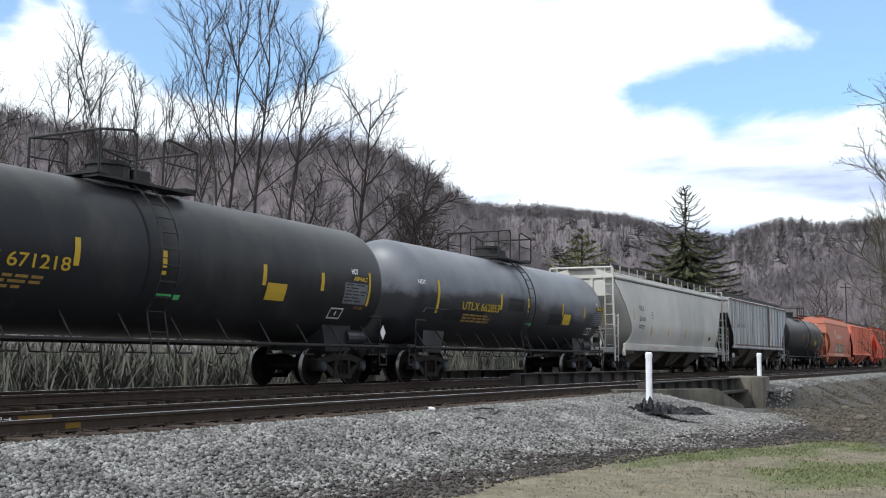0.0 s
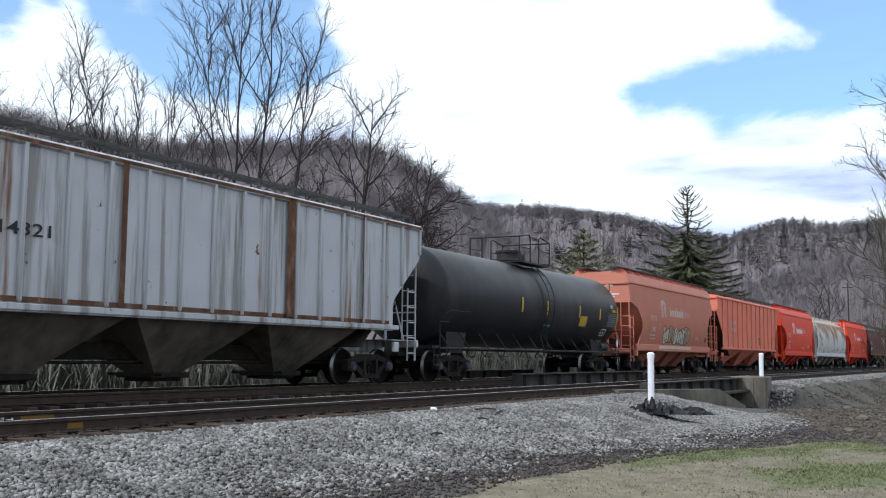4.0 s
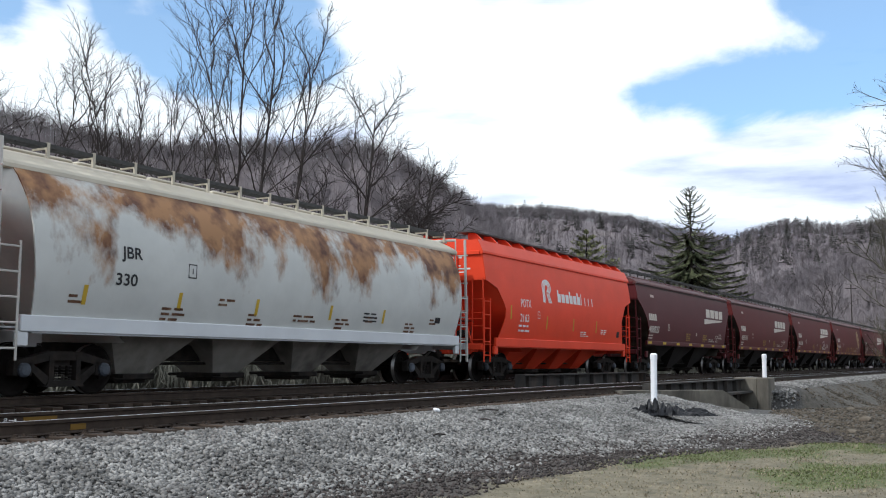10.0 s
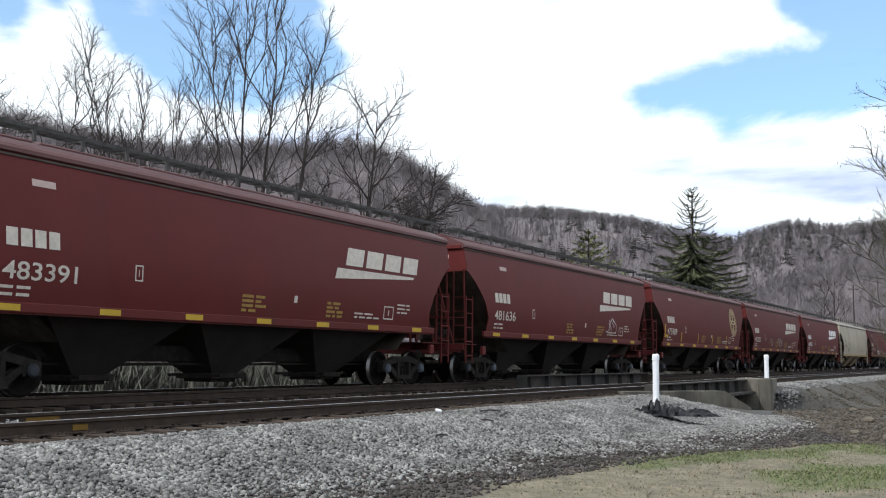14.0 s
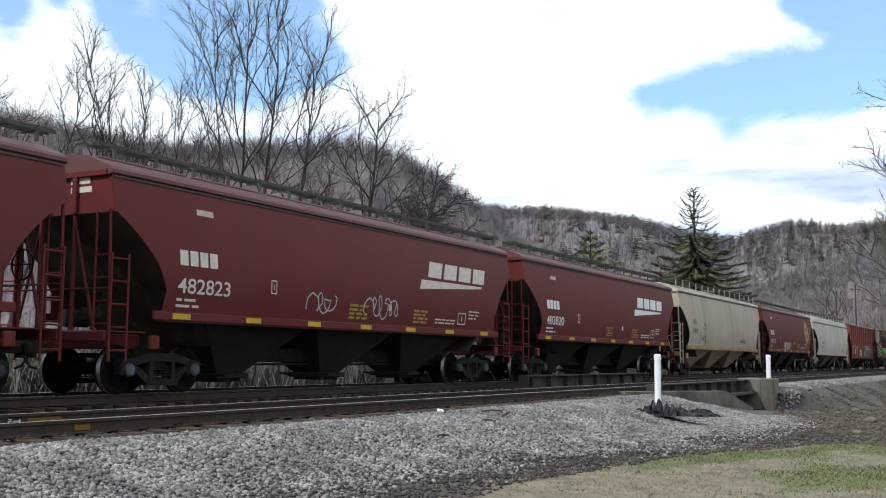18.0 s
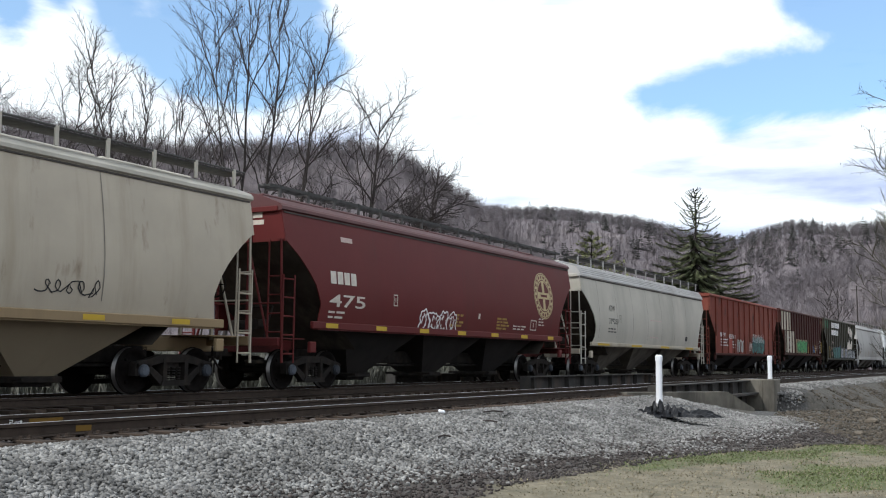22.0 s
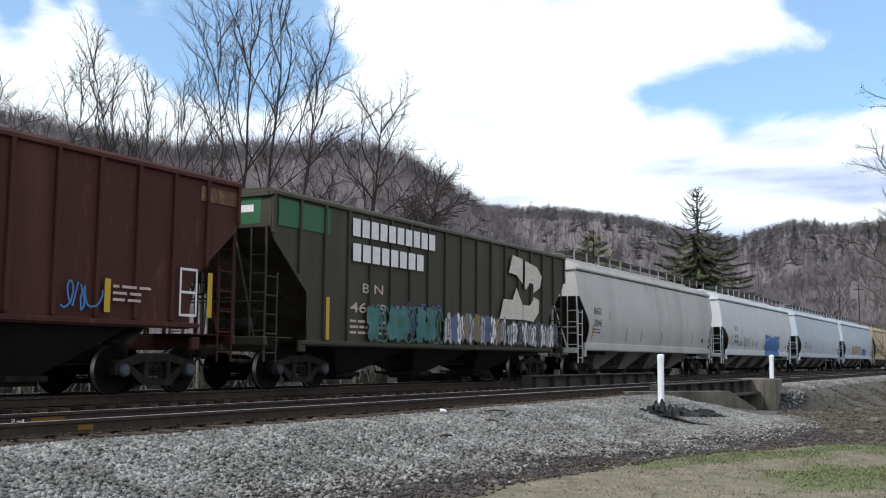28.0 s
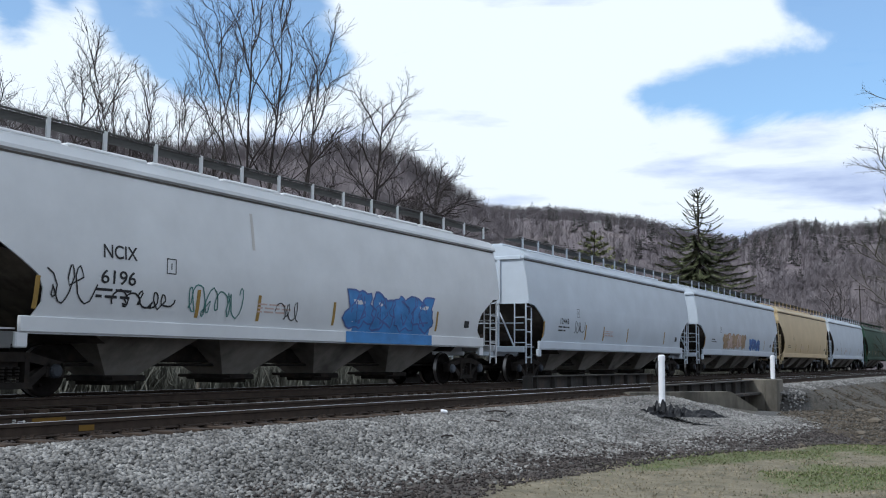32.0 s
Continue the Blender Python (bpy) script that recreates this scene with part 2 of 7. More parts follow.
def marking(name, pts, faces, mat, parent, side, x, z, sx=1.0, proud=0.006, label="", skew=0.0):
    """Lays flat shapes (x, z) on a car's camera side; side(z) is the half-width there."""
    bm = bmesh.new()
    vs = [bm.verts.new((x + px * sx + pz * skew, -(side(z + pz) + proud), z + pz)) for px, pz in pts]
    for f in faces:
        try:
            bm.faces.new([vs[i] for i in f])
        except ValueError:
            pass
    return part(name, bm, mat, parent, label)


def bars_of(rows):
    """Rectangles (x0, z0, x1, z1) as points and faces, cut in strips so that they follow a curved side."""
    pts, faces = [], []
    for x0, z0, x1, z1 in rows:
        n = max(1, int(abs(z1 - z0) / 0.15))
        for i in range(n):
            a, b = z0 + (z1 - z0) * i / n, z0 + (z1 - z0) * (i + 1) / n
            k = len(pts)
            pts += [(x0, a), (x1, a), (x1, b), (x0, b)]
            faces.append((k, k + 1, k + 2, k + 3))
    return pts, faces


def ribbon(path, w):
    """A stroke of width w along points (x, z), as points and faces."""
    pts, faces = [], []
    for i, (x, z) in enumerate(path):
        a = Vector(path[max(i - 1, 0)])
        b = Vector(path[min(i + 1, len(path) - 1)])
        d = (b - a).normalized() if (b - a).length else Vector((1, 0))
        pts += [(x - d.y * w / 2, z + d.x * w / 2), (x + d.y * w / 2, z - d.x * w / 2)]
        if i:
            k = 2 * i
            faces.append((k - 2, k - 1, k + 1, k))
    return pts, faces


# ---------------------------------------------------------------- bogies and couplers (built once, copied)
GAUGE_Y, WHEEL_R, WB = 0.75, 0.457, 1.78
WHEELSETS = []


def lathe(bm, prof, n, y_axis=True, mats=None):
    """Turns a profile of (y, radius) about the y axis."""
    rings = []
    for y, r in prof:
        rings.append([bm.verts.new((r * math.cos(2 * math.pi * i / n), y, r * math.sin(2 * math.pi * i / n))) for i in range(n)])
    for j in range(len(rings) - 1):
        for i in range(n):
            f = bm.faces.new((rings[j][i], rings[j][(i + 1) % n], rings[j + 1][(i + 1) % n], rings[j + 1][i]))
            if mats:
                f.material_index = mats[j]
    return bm


def wheelset_mesh():
    bm = bmesh.new()
    for sg in (-1, 1):
        y = sg * GAUGE_Y
        prof = [(y + sg * 0.06, 0.001), (y + sg * 0.07, 0.13), (y + sg * 0.02, 0.16), (y + sg * 0.0, 0.34), (y + sg * 0.06, 0.38), (y + sg * 0.065, WHEEL_R),
                (y - sg * 0.035, WHEEL_R + 0.002), (y - sg * 0.04, WHEEL_R + 0.026), (y - sg * 0.065, WHEEL_R + 0.02), (y - sg * 0.065, 0.38),
                (y - sg * 0.02, 0.34), (y - sg * 0.03, 0.15), (y - sg * 0.07, 0.1)]
        lathe(bm, prof, 28, mats=[0, 0, 0, 0, 0, 1, 0, 0, 0, 0, 0, 0])
        # three lightening marks on the plate let the turning show
        for k in range(3):
            a = 2 * math.pi * k / 3
            bar(bm, (0.25 * math.cos(a), y + sg * 0.005, 0.25 * math.sin(a)), (0.25 * math.cos(a), y + sg * 0.035, 0.25 * math.sin(a)), 0.035, 8)
    bar(bm, (0, -0.98, 0), (0, 0.98, 0), 0.075, 12)
    for sg in (-1, 1):
        bar(bm, (0, sg * 0.93, 0), (0, sg * 1.09, 0), 0.11, 12)
        for k in range(3):
            a = 2 * math.pi * k / 3
            bar(bm, (0.06 * math.cos(a), sg * 1.08, 0.06 * math.sin(a)), (0.06 * math.cos(a), sg * 1.105, 0.06 * math.sin(a)), 0.018, 6)
    bmesh.ops.recalc_face_normals(bm, faces=bm.faces[:])
    me = bpy.data.meshes.new("wheelset")
    bm.to_mesh(me)
    bm.free()
    me.materials.append(M["wheel"])
    me.materials.append(M["tread"])
    me.shade_smooth()
    return me


def sideframe_mesh():
    """A cast side frame: an arched top member, a sagging tension member, two columns and two pedestal jaws."""
    bm = bmesh.new()
    h = WB / 2
    top = [(-h - 0.2, 0.50), (-h - 0.16, 0.62), (-h + 0.15, 0.68), (-0.35, 0.78), (0.35, 0.78), (h - 0.15, 0.68), (h + 0.16, 0.62), (h + 0.2, 0.50),
           (h - 0.12, 0.53), (0.34, 0.62), (-0.34, 0.62), (-h + 0.12, 0.53)]
    prism(bm, top, -0.09, 0.09)
    for sg in (-1, 1):
        prism(bm, [(sg * (h - 0.2), 0.56), (sg * (h - 0.02), 0.56), (sg * 0.42, 0.2), (sg * 0.30, 0.2), (sg * 0.28, 0.3)], -0.08, 0.08)
        prism(bm, [(sg * 0.25, 0.25), (sg * 0.35, 0.25), (sg * 0.35, 0.7), (sg * 0.25, 0.7)], -0.1, 0.1)
        prism(bm, [(sg * (h - 0.18), 0.36), (sg * (h - 0.11), 0.36), (sg * (h - 0.11), 0.6), (sg * (h - 0.18), 0.6)], -0.09, 0.09)
        prism(bm, [(sg * (h + 0.11), 0.36), (sg * (h + 0.2), 0.36), (sg * (h + 0.2), 0.6), (sg * (h + 0.11), 0.6)], -0.09, 0.09)
    prism(bm, [(-0.42, 0.16), (0.42, 0.16), (0.36, 0.27), (-0.36, 0.27)], -0.12, 0.12)
    bmesh.ops.recalc_face_normals(bm, faces=bm.faces[:])
    me = bpy.data.meshes.new("side_frame")
    bm.to_mesh(me)
    bm.free()
    me.materials.append(M["dark_steel"])
    return me


def springs_mesh():
    bm = bmesh.new()
    for i in range(3):
        for k in range(5):
            bar(bm, (-0.15 + i * 0.15, 0, 0.28 + k * 0.055), (-0.15 + i * 0.15, 0, 0.31 + k * 0.055), 0.06, 8)
    me = bpy.data.meshes.new("spring_group")
    bm.to_mesh(me)
    bm.free()
    me.materials.append(M["dark_steel"])
    return me


def bearing_mesh():
    bm = bmesh.new()
    lathe(bm, [(-0.07, 0.001), (-0.065, 0.09), (-0.03, 0.125), (0.03, 0.125), (0.065, 0.09), (0.07, 0.001)], 14)
    bmesh.ops.recalc_face_normals(bm, faces=bm.faces[:])
    me = bpy.data.meshes.new("bearing_cap")
    bm.to_mesh(me)
    bm.free()
    me.materials.append(M["bearing"])
    return me


M["bearing"] = material("bearing", two((0.055, 0.062, 0.075), 0.3), 8, 0.6, 0.0, bump=0.1, vary=0.6)
WHEELSET, SIDEFRAME, SPRINGS, BEARING = wheelset_mesh(), sideframe_mesh(), springs_mesh(), bearing_mesh()


def bogie(car, x):
    """A three-piece bogie under a car, at x: bolster, two side frames, two spring groups, two wheelsets."""
    bm = bmesh.new()
    box(bm, (0, 0, 0.58), (0.42, 2.0, 0.2), bevel=0.03)
    bar(bm, (0, 0, 0.66), (0, 0, 0.86), 0.2, 12)
    for sg in (-1, 1):
        box(bm, (sg * 0.42, 0, 0.42), (0.1, 1.5, 0.12))
    b = part("bogie", bm, M["dark_steel"], car, "dark grimy three-piece freight bogie")
    b.location = (x, 0, 0)
    for y in (-1.0, 1.0):
        f = link("side_frame", SIDEFRAME, None, b)
        f.location = (0, y, 0)
        s = link("spring_group", SPRINGS, None, b)
        s.location = (0, y, 0)
        for dx in (-WB / 2, WB / 2):
            c = link("bearing_cap", BEARING, None, b, "dull blue-grey roller bearing cap")
            c.location = (dx, y * 1.105, WHEEL_R)
    for dx in (-WB / 2, WB / 2):
        w = link("wheelset", WHEELSET, None, b, "wheels with bright worn treads")
        w.matrix_parent_inverse = Matrix.Translation((dx, 0, WHEEL_R))
        WHEELSETS.append(w)
    return b


def coupler_mesh():
    bm = bmesh.new()
    box(bm, (0.3, 0, 0), (0.6, 0.16, 0.18), bevel=0.02)
    box(bm, (0.0, 0.03, 0), (0.3, 0.3, 0.28), bevel=0.05)
    bar(bm, (0.05, -0.14, -0.17), (0.05, -0.14, 0.17), 0.06, 10)
    rail_bars(bm, [(0.25, 0.2, -0.1), (0.1, 0.24, -0.32), (-0.05, 0.22, -0.36)], 0.025, 8)
    me = bpy.data.meshes.new("coupler")
    bm.to_mesh(me)
    bm.free()
    me.materials.append(M["dark_steel"])
    return me


COUPLER = coupler_mesh()


def couplers(car, half):
    for sg in (-1, 1):
        c = link("coupler", COUPLER, None, car)
        c.matrix_basis = pose(sg * half, 0, 0.84, 0, 0, 180 if sg > 0 else 0)


# ---------------------------------------------------------------- car bodies


def interp(table):
    def f(v):
        if v <= table[0][0]:
            return table[0][1]
        for (a, p), (b, q) in zip(table, table[1:]):
            if v <= b:
                return p + (q - p) * (v - a) / (b - a)
        return table[-1][1]
    return f


# half-width over height for the kinds of side
KEELED = [(1.0, 1.36), (1.38, 1.42), (1.98, 1.61), (2.06, 1.62), (2.4, 1.615), (3.0, 1.57), (3.5, 1.50), (3.9, 1.43), (4.15, 1.37)]
ROUNDED = [(1.0, 1.42), (1.38, 1.50), (1.7, 1.57), (2.1, 1.615), (2.5, 1.615), (3.0, 1.57), (3.5, 1.50), (3.9, 1.43), (4.15, 1.37)]
FLAT = [(1.0, 1.50), (4.2, 1.50)]
BARREL = [(1.0, 1.20), (1.2, 1.34), (1.5, 1.46), (2.0, 1.57), (2.4, 1.60), (2.9, 1.56), (3.3, 1.45), (3.7, 1.24), (3.95, 1.02)]


def ladder(bm, x0, x1, y, z0, z1, step=0.42, r=0.02):
    for x in (x0, x1):
        bar(bm, (x, y, z0), (x, y, z1), r + 0.004, 5)
    z = z0 + 0.2
    while z < z1:
        bar(bm, (x0, y, z), (x1, y, z), r, 5)
        z += step
    return bm


def hopper_car(name, label, length, mats, profile, cut, top=4.2, sill=1.14, bays=3, ribs=0, board="grid", eave=0.0, over=0.55, tall_frame=False,
               roof_rise=0.25, brackets=14, end_z=3.35, dark_brackets=True, fascia=0.0, sill_h=0.24, group="cars of the freight train"):
    """A covered hopper car: sides cut back at the ends, end panels, slope sheets, roof with a running board, hopper bays, sills, ladders, bogies.
    mats: side, roof, end, hopper, sill. cut: depth of the side's end opening over height."""
    car = tagged(new(name), label, "hopper car", group)
    half = length / 2
    xe = half - over                      # the body's end
    side, cutf = interp(profile), interp(cut)
    m_side, m_roof, m_end, m_hop, m_sill = mats
    zs = sorted({sill, end_z, top, *[round(sill + (top - sill) * i / 12, 3) for i in range(13)]})
    for sg in (-1, 1):
        bm = bmesh.new()
        nx = 8
        grid = []
        for z in zs:
            e = xe - cutf(z)
            grid.append([bm.verts.new((e * (2 * i / nx - 1), sg * side(z), z)) for i in range(nx + 1)])
        inner = []
        for z in zs:
            e = xe - cutf(z)
            inner.append([bm.verts.new((e * (2 * i / nx - 1), sg * (side(z) - 0.03), z)) for i in range(nx + 1)])
        for j in range(len(zs) - 1):
            for i in range(nx):
                for g, fl in ((grid, sg > 0), (inner, sg < 0)):
                    q = (g[j][i], g[j][i + 1], g[j + 1][i + 1], g[j + 1][i])
                    bm.faces.new(q[::-1] if fl else q)
            for i in (0, nx):
                bm.faces.new((grid[j][i], grid[j + 1][i], inner[j + 1][i], inner[j][i]))
        bmesh.ops.recalc_face_normals(bm, faces=bm.faces[:])
        wall = part("side_wall", bm, m_side, car, smooth=not ribs)
        if not ribs:
            wall.data.set_sharp_from_angle(angle=radians(40))
        if ribs:
            bm = bmesh.new()
            box(bm, (0, 0, 0), (0.09, 0.075, 1.0), bevel=0.012)
            me = bpy.data.meshes.new("rib")
            bm.to_mesh(me)
            bm.free()
            me.materials.append(m_side)
            for i in range(ribs):
                x = -xe + 0.05 + (2 * xe - 0.1) * i / (ribs - 1)
                lo = sill + 0.02
                for z in zs:
                    if abs(x) > xe - cutf(z) - 0.02:
                        lo = max(lo, z + 0.15)
                hi = top
                if hi - lo < 0.3:
                    continue
                r = link("rib", me, None, wall)
                r.location, r.scale = (x, sg * (side(2) + 0.03), (lo + hi) / 2), (1, 1, hi - lo)
        # side sill
        bm = bmesh.new()
        box(bm, (0, sg * (side(sill) + 0.01), sill - sill_h / 2), (2 * (xe - cutf(sill)) + 0.5, 0.09, sill_h), bevel=0.015)
        box(bm, (0, sg * (side(sill) - 0.06), sill - sill_h - 0.01), (2 * (xe - cutf(sill)), 0.16, 0.025))
        part("side_sill", bm, m_sill, car)
    # roof
    bm = bmesh.new()
    w = side(top)
    sec = [(w + 0.02, top - 0.10), (w + 0.07, top - 0.07), (w + 0.06, top), (w - 0.12 if fascia else w + 0.0, top + 0.06 + fascia), (w * 0.62, top + max(roof_rise * 0.75, fascia + 0.05)), (0.45, top + roof_rise), (0, top + roof_rise + 0.02)]
    sec = [(-y, z) for y, z in sec] + [(y, z) for y, z in sec[::-1][1:]]
    a = [bm.verts.new((-xe - 0.04, y, z)) for y, z in sec]
    b = [bm.verts.new((xe + 0.04, y, z)) for y, z in sec]
    for i in range(len(sec) - 1):
        bm.faces.new((a[i], b[i], b[i + 1], a[i + 1]))
    bm.faces.new(a[::-1])
    bm.faces.new(b)
    bmesh.ops.recalc_face_normals(bm, faces=bm.faces[:])
    part("roof", bm, m_roof, car)
    # the shadow under the roof lip, built as a thin dark strip
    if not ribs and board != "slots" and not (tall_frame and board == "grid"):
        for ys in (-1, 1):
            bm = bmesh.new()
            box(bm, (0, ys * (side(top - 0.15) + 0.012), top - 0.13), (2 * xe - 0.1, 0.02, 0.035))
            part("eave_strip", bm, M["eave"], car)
    if fascia > 0.2 and board == "rail":          # pressed ribs along the roof's upright edge
        for ys in (-1, 1):
            for k in (0.25, 0.5, 0.75):
                bm = bmesh.new()
                bar(bm, (-xe, ys * (w + 0.06 - 0.18 * k), top + (0.06 + fascia) * k), (xe, ys * (w + 0.06 - 0.18 * k), top + (0.06 + fascia) * k), 0.018, 6)
                part("roof_rib", bm, m_roof, car)
    # hatches along the roof
    for i in range(bays * 2 if board != "slots" else 1):
        bm = bmesh.new()
        n = bays * 2 if board != "slots" else 1
        wdt = (2 * xe - 1.2) / n
        box(bm, (-xe + 0.6 + wdt * (i + 0.5), 0, top + roof_rise + 0.06), (wdt * 0.94, 0.62, 0.09), bevel=0.03)
        part("roof_hatch", bm, m_roof, car)
    # end panels, slope sheets, end frames
    for sg in (-1, 1):
        bm = bmesh.new()
        inset = 0.74 if cutf((end_z + top) / 2) > 0.05 else 1.0
        w1, w2 = side(end_z) * inset, side(top) * inset
        prism_pts = [(-w1, end_z), (w1, end_z), (w2, top), (0.45, top + roof_rise * 0.9), (-0.45, top + roof_rise * 0.9), (-w2, top)]
        for dx in (0, 0.05):
            bm.faces.new([bm.verts.new((sg * (xe - dx), y, z)) for y, z in prism_pts])
        vs = bm.verts[:]
        n = len(prism_pts)
        for i in range(n):
            bm.faces.new((vs[i], vs[(i + 1) % n], vs[n + (i + 1) % n], vs[n + i]))
        bmesh.ops.recalc_face_normals(bm, faces=bm.faces[:])
        part("end_panel", bm, m_end, car)
        bm = bmesh.new()
        # the slope sheet under the end panel, and the corner sheets that close it to the sides' cut-back edges
        lv = ([top - 0.02 - (top - end_z) * k / 4 for k in range(4)] if inset < 1 else []) + [end_z + (0.95 - end_z) * k / 8 for k in range(9)]
        cols = [[], [], [], []]
        for z in lv:
            slope = max(2.9 * (end_z - z) / (end_z - 0.95), 0.0)
            y0 = side(max(z, sill)) - 0.028
            for c, (y, dep) in enumerate(((-y0, max(slope, cutf(z) + 0.012)), (-y0 * 0.73, slope), (y0 * 0.73, slope), (y0, max(slope, cutf(z) + 0.012)))):
                cols[c].append(bm.verts.new((sg * (xe - dep), y, z)))
        for k in range(len(lv) - 1):
            for c in range(3):
                if c == 1 and lv[k] > end_z:
                    continue
                bm.faces.new((cols[c][k], cols[c + 1][k], cols[c + 1][k + 1], cols[c][k + 1]))
        bmesh.ops.recalc_face_normals(bm, faces=bm.faces[:])
        part("slope_sheet", bm, m_end if tall_frame or board == "slots" else M["slope_grime_shade"], car, smooth=True)
        bm = bmesh.new()
        box(bm, (sg * (xe + 0.02), 0, 1.08), (0.12, 2.9, 0.2), bevel=0.02)        # end sill
        box(bm, (sg * (xe - 0.9), 0, 1.0), (2.1, 0.62, 0.3), bevel=0.02)          # stub centre sill
        box(bm, (sg * (xe - 0.55), 0, 1.17), (1.1, 2.6, 0.025))                    # platform
        part("end_platform", bm, m_sill, car)
        bm = bmesh.new()
        for y in (-0.45, 0.45):
            bar(bm, (sg * (xe - 0.05), y, 1.1), (sg * (xe - 0.05), y, end_z + 0.1), 0.045, 6)
        rail_bars(bm, [(sg * xe, -1.4, 1.95), (sg * xe, 1.4, 1.95)], 0.018)
        for y in (-1, 1):
            bar(bm, (sg * (xe - 0.05), y * 1.05, 1.15), (sg * (xe - 0.05), y * 0.5, end_z - 0.3), 0.03, 6)
        for y in (-0.5, 0.5):
            box(bm, (sg * (xe + 0.03), y, (end_z + top) / 2), (0.07, 0.12, top - end_z), bevel=0.01)
        box(bm, (sg * (xe + 0.03), 0, top - 0.06), (0.08, 2 * w2 - 0.1, 0.12), bevel=0.01)
        part("end_frame", bm, m_end, car)
        for ys in (-1, 1):
            bm = bmesh.new()
            y = ys * (side(2.2) - 0.12)
            ztop = top + 0.35 if tall_frame else end_z + 0.05
            ladder(bm, sg * (xe + 0.0), sg * (xe - 0.42), y, 0.62, 2.6)
            bar(bm, (sg * xe, y, 0.62), (sg * xe, y * (side(end_z) / side(2.2)), ztop), 0.045 if tall_frame else 0.03, 6)
            for k in range(int((ztop - 1.3) / 0.42)):
                bar(bm, (sg * xe, y, 1.3 + 0.42 * k), (sg * xe, y - ys * 0.42, 1.3 + 0.42 * k), 0.018, 5)
            bar(bm, (sg * xe, y - ys * 0.42, 1.1), (sg * xe, y - ys * 0.42, ztop), 0.024, 6)
            part("ladder", bm, m_end, car)
            bm = bmesh.new()                                                      # jacking pad and grab on the sill
            box(bm, (sg * (xe - cutf(sill) + 0.18), ys * (side(sill) - 0.02), 0.98), (0.24, 0.1, 0.26), bevel=0.02)
            part("jacking_pad", bm, m_sill, car)
        if tall_frame:
            bm = bmesh.new()
            rail_bars(bm, [(sg * xe, -side(top) - 0.02, top + 0.35), (sg * xe, side(top) + 0.02, top + 0.35)], 0.04)
            box(bm, (sg * (xe + 0.1), 0, top + 0.32), (0.35, 1.2, 0.04))
            part("roof_platform", bm, m_end, car)
    # brake gear on the leading end
    bm = bmesh.new()
    bar(bm, (-xe + 0.7, 0.5, 1.45), (-xe + 1.3, 0.5, 1.45), 0.17, 12)
    part("air_reservoir", bm, M["dark_steel"], car)
    bm = bmesh.new()
    bar(bm, (-xe + 0.25, -0.5, 1.5), (-xe + 0.65, -0.5, 1.5), 0.12, 10)
    part("brake_cylinder", bm, M["dark_steel"], car)
    bm = bmesh.new()
    rail_bars(bm, [(-xe + 0.1, -0.9, 1.2), (-xe + 0.4, -0.9, 1.9), (-xe + 0.4, -0.3, 1.9)], 0.02)
    part("grab_rail", bm, M["dark_steel"], car)
    bm = bmesh.new()
    rings = []
    for k in range(18):
        t = 2 * math.pi * k / 18
        rings.append([bm.verts.new((xe - 0.12 + 0.018 * math.sin(q), -0.6 + (0.27 + 0.018 * math.cos(q)) * math.cos(t), 2.3 + (0.27 + 0.018 * math.cos(q)) * math.sin(t)))
                      for q in (0, 1.257, 2.513, 3.770, 5.027)])
    for k in range(18):
        for q in range(5):
            bm.faces.new((rings[k][q], rings[(k + 1) % 18][q], rings[(k + 1) % 18][(q + 1) % 5], rings[k][(q + 1) % 5]))
    bmesh.ops.recalc_face_normals(bm, faces=bm.faces[:])
    for t in (0.0, 1.571):
        dy, dz = 0.27 * math.cos(t), 0.27 * math.sin(t)
        bar(bm, (xe - 0.11, -0.6 - dy, 2.3 - dz), (xe - 0.11, -0.6 + dy, 2.3 + dz), 0.014, 5)
    part("brake_wheel", bm, M["dark_steel"], car)
    # hopper bays
    span = 2 * xe - 5.3
    wbay = span / bays
    for i in range(bays):
        xc = -span / 2 + wbay * (i + 0.5)
        bm = bmesh.new()
        y0, y1 = side(1.2) - 0.1, 0.42
        z0, z1 = sill - 0.04, 0.36
        hw0, hw1 = wbay / 2, 0.42
        t4 = [bm.verts.new(c) for c in ((xc - hw0, -y0, z0), (xc + hw0, -y0, z0), (xc + hw0, y0, z0), (xc - hw0, y0, z0))]
        b4 = [bm.verts.new(c) for c in ((xc - hw1, -y1, z1), (xc + hw1, -y1, z1), (xc + hw1, y1, z1), (xc - hw1, y1, z1))]
        for k in range(4):
            bm.faces.new((t4[k], t4[(k + 1) % 4], b4[(k + 1) % 4], b4[k]))
        bm.faces.new(b4)
        bm.faces.new(t4)
        bmesh.ops.recalc_face_normals(bm, faces=bm.faces[:])
        bay = part("hopper_bay", bm, m_hop, car)
        bm = bmesh.new()
        box(bm, (xc, 0, z1 - 0.06), (hw1 * 2 + 0.25, 1.05, 0.12), bevel=0.02)
        box(bm, (xc, 0, z1 - 0.15), (hw1 * 2, 0.8, 0.08), bevel=0.02)
        bar(bm, (xc - hw1 - 0.1, -0.75, z1 - 0.04), (xc - hw1 - 0.1, 0.75, z1 - 0.04), 0.035, 6)
        part("outlet_gate", bm, M["dark_steel"], bay)
    bm = bmesh.new()
    box(bm, (0, 0, 0.78), (2 * xe - 3.6, 0.62, 0.34), bevel=0.02)
    part("centre_sill", bm, M["dark_steel"], car)
    bm = bmesh.new()
    bar(bm, (-half + 1.0, -0.36, 0.56), (half - 1.0, -0.36, 0.56), 0.03, 6)
    part("brake_pipe", bm, M["dark_steel"], car)
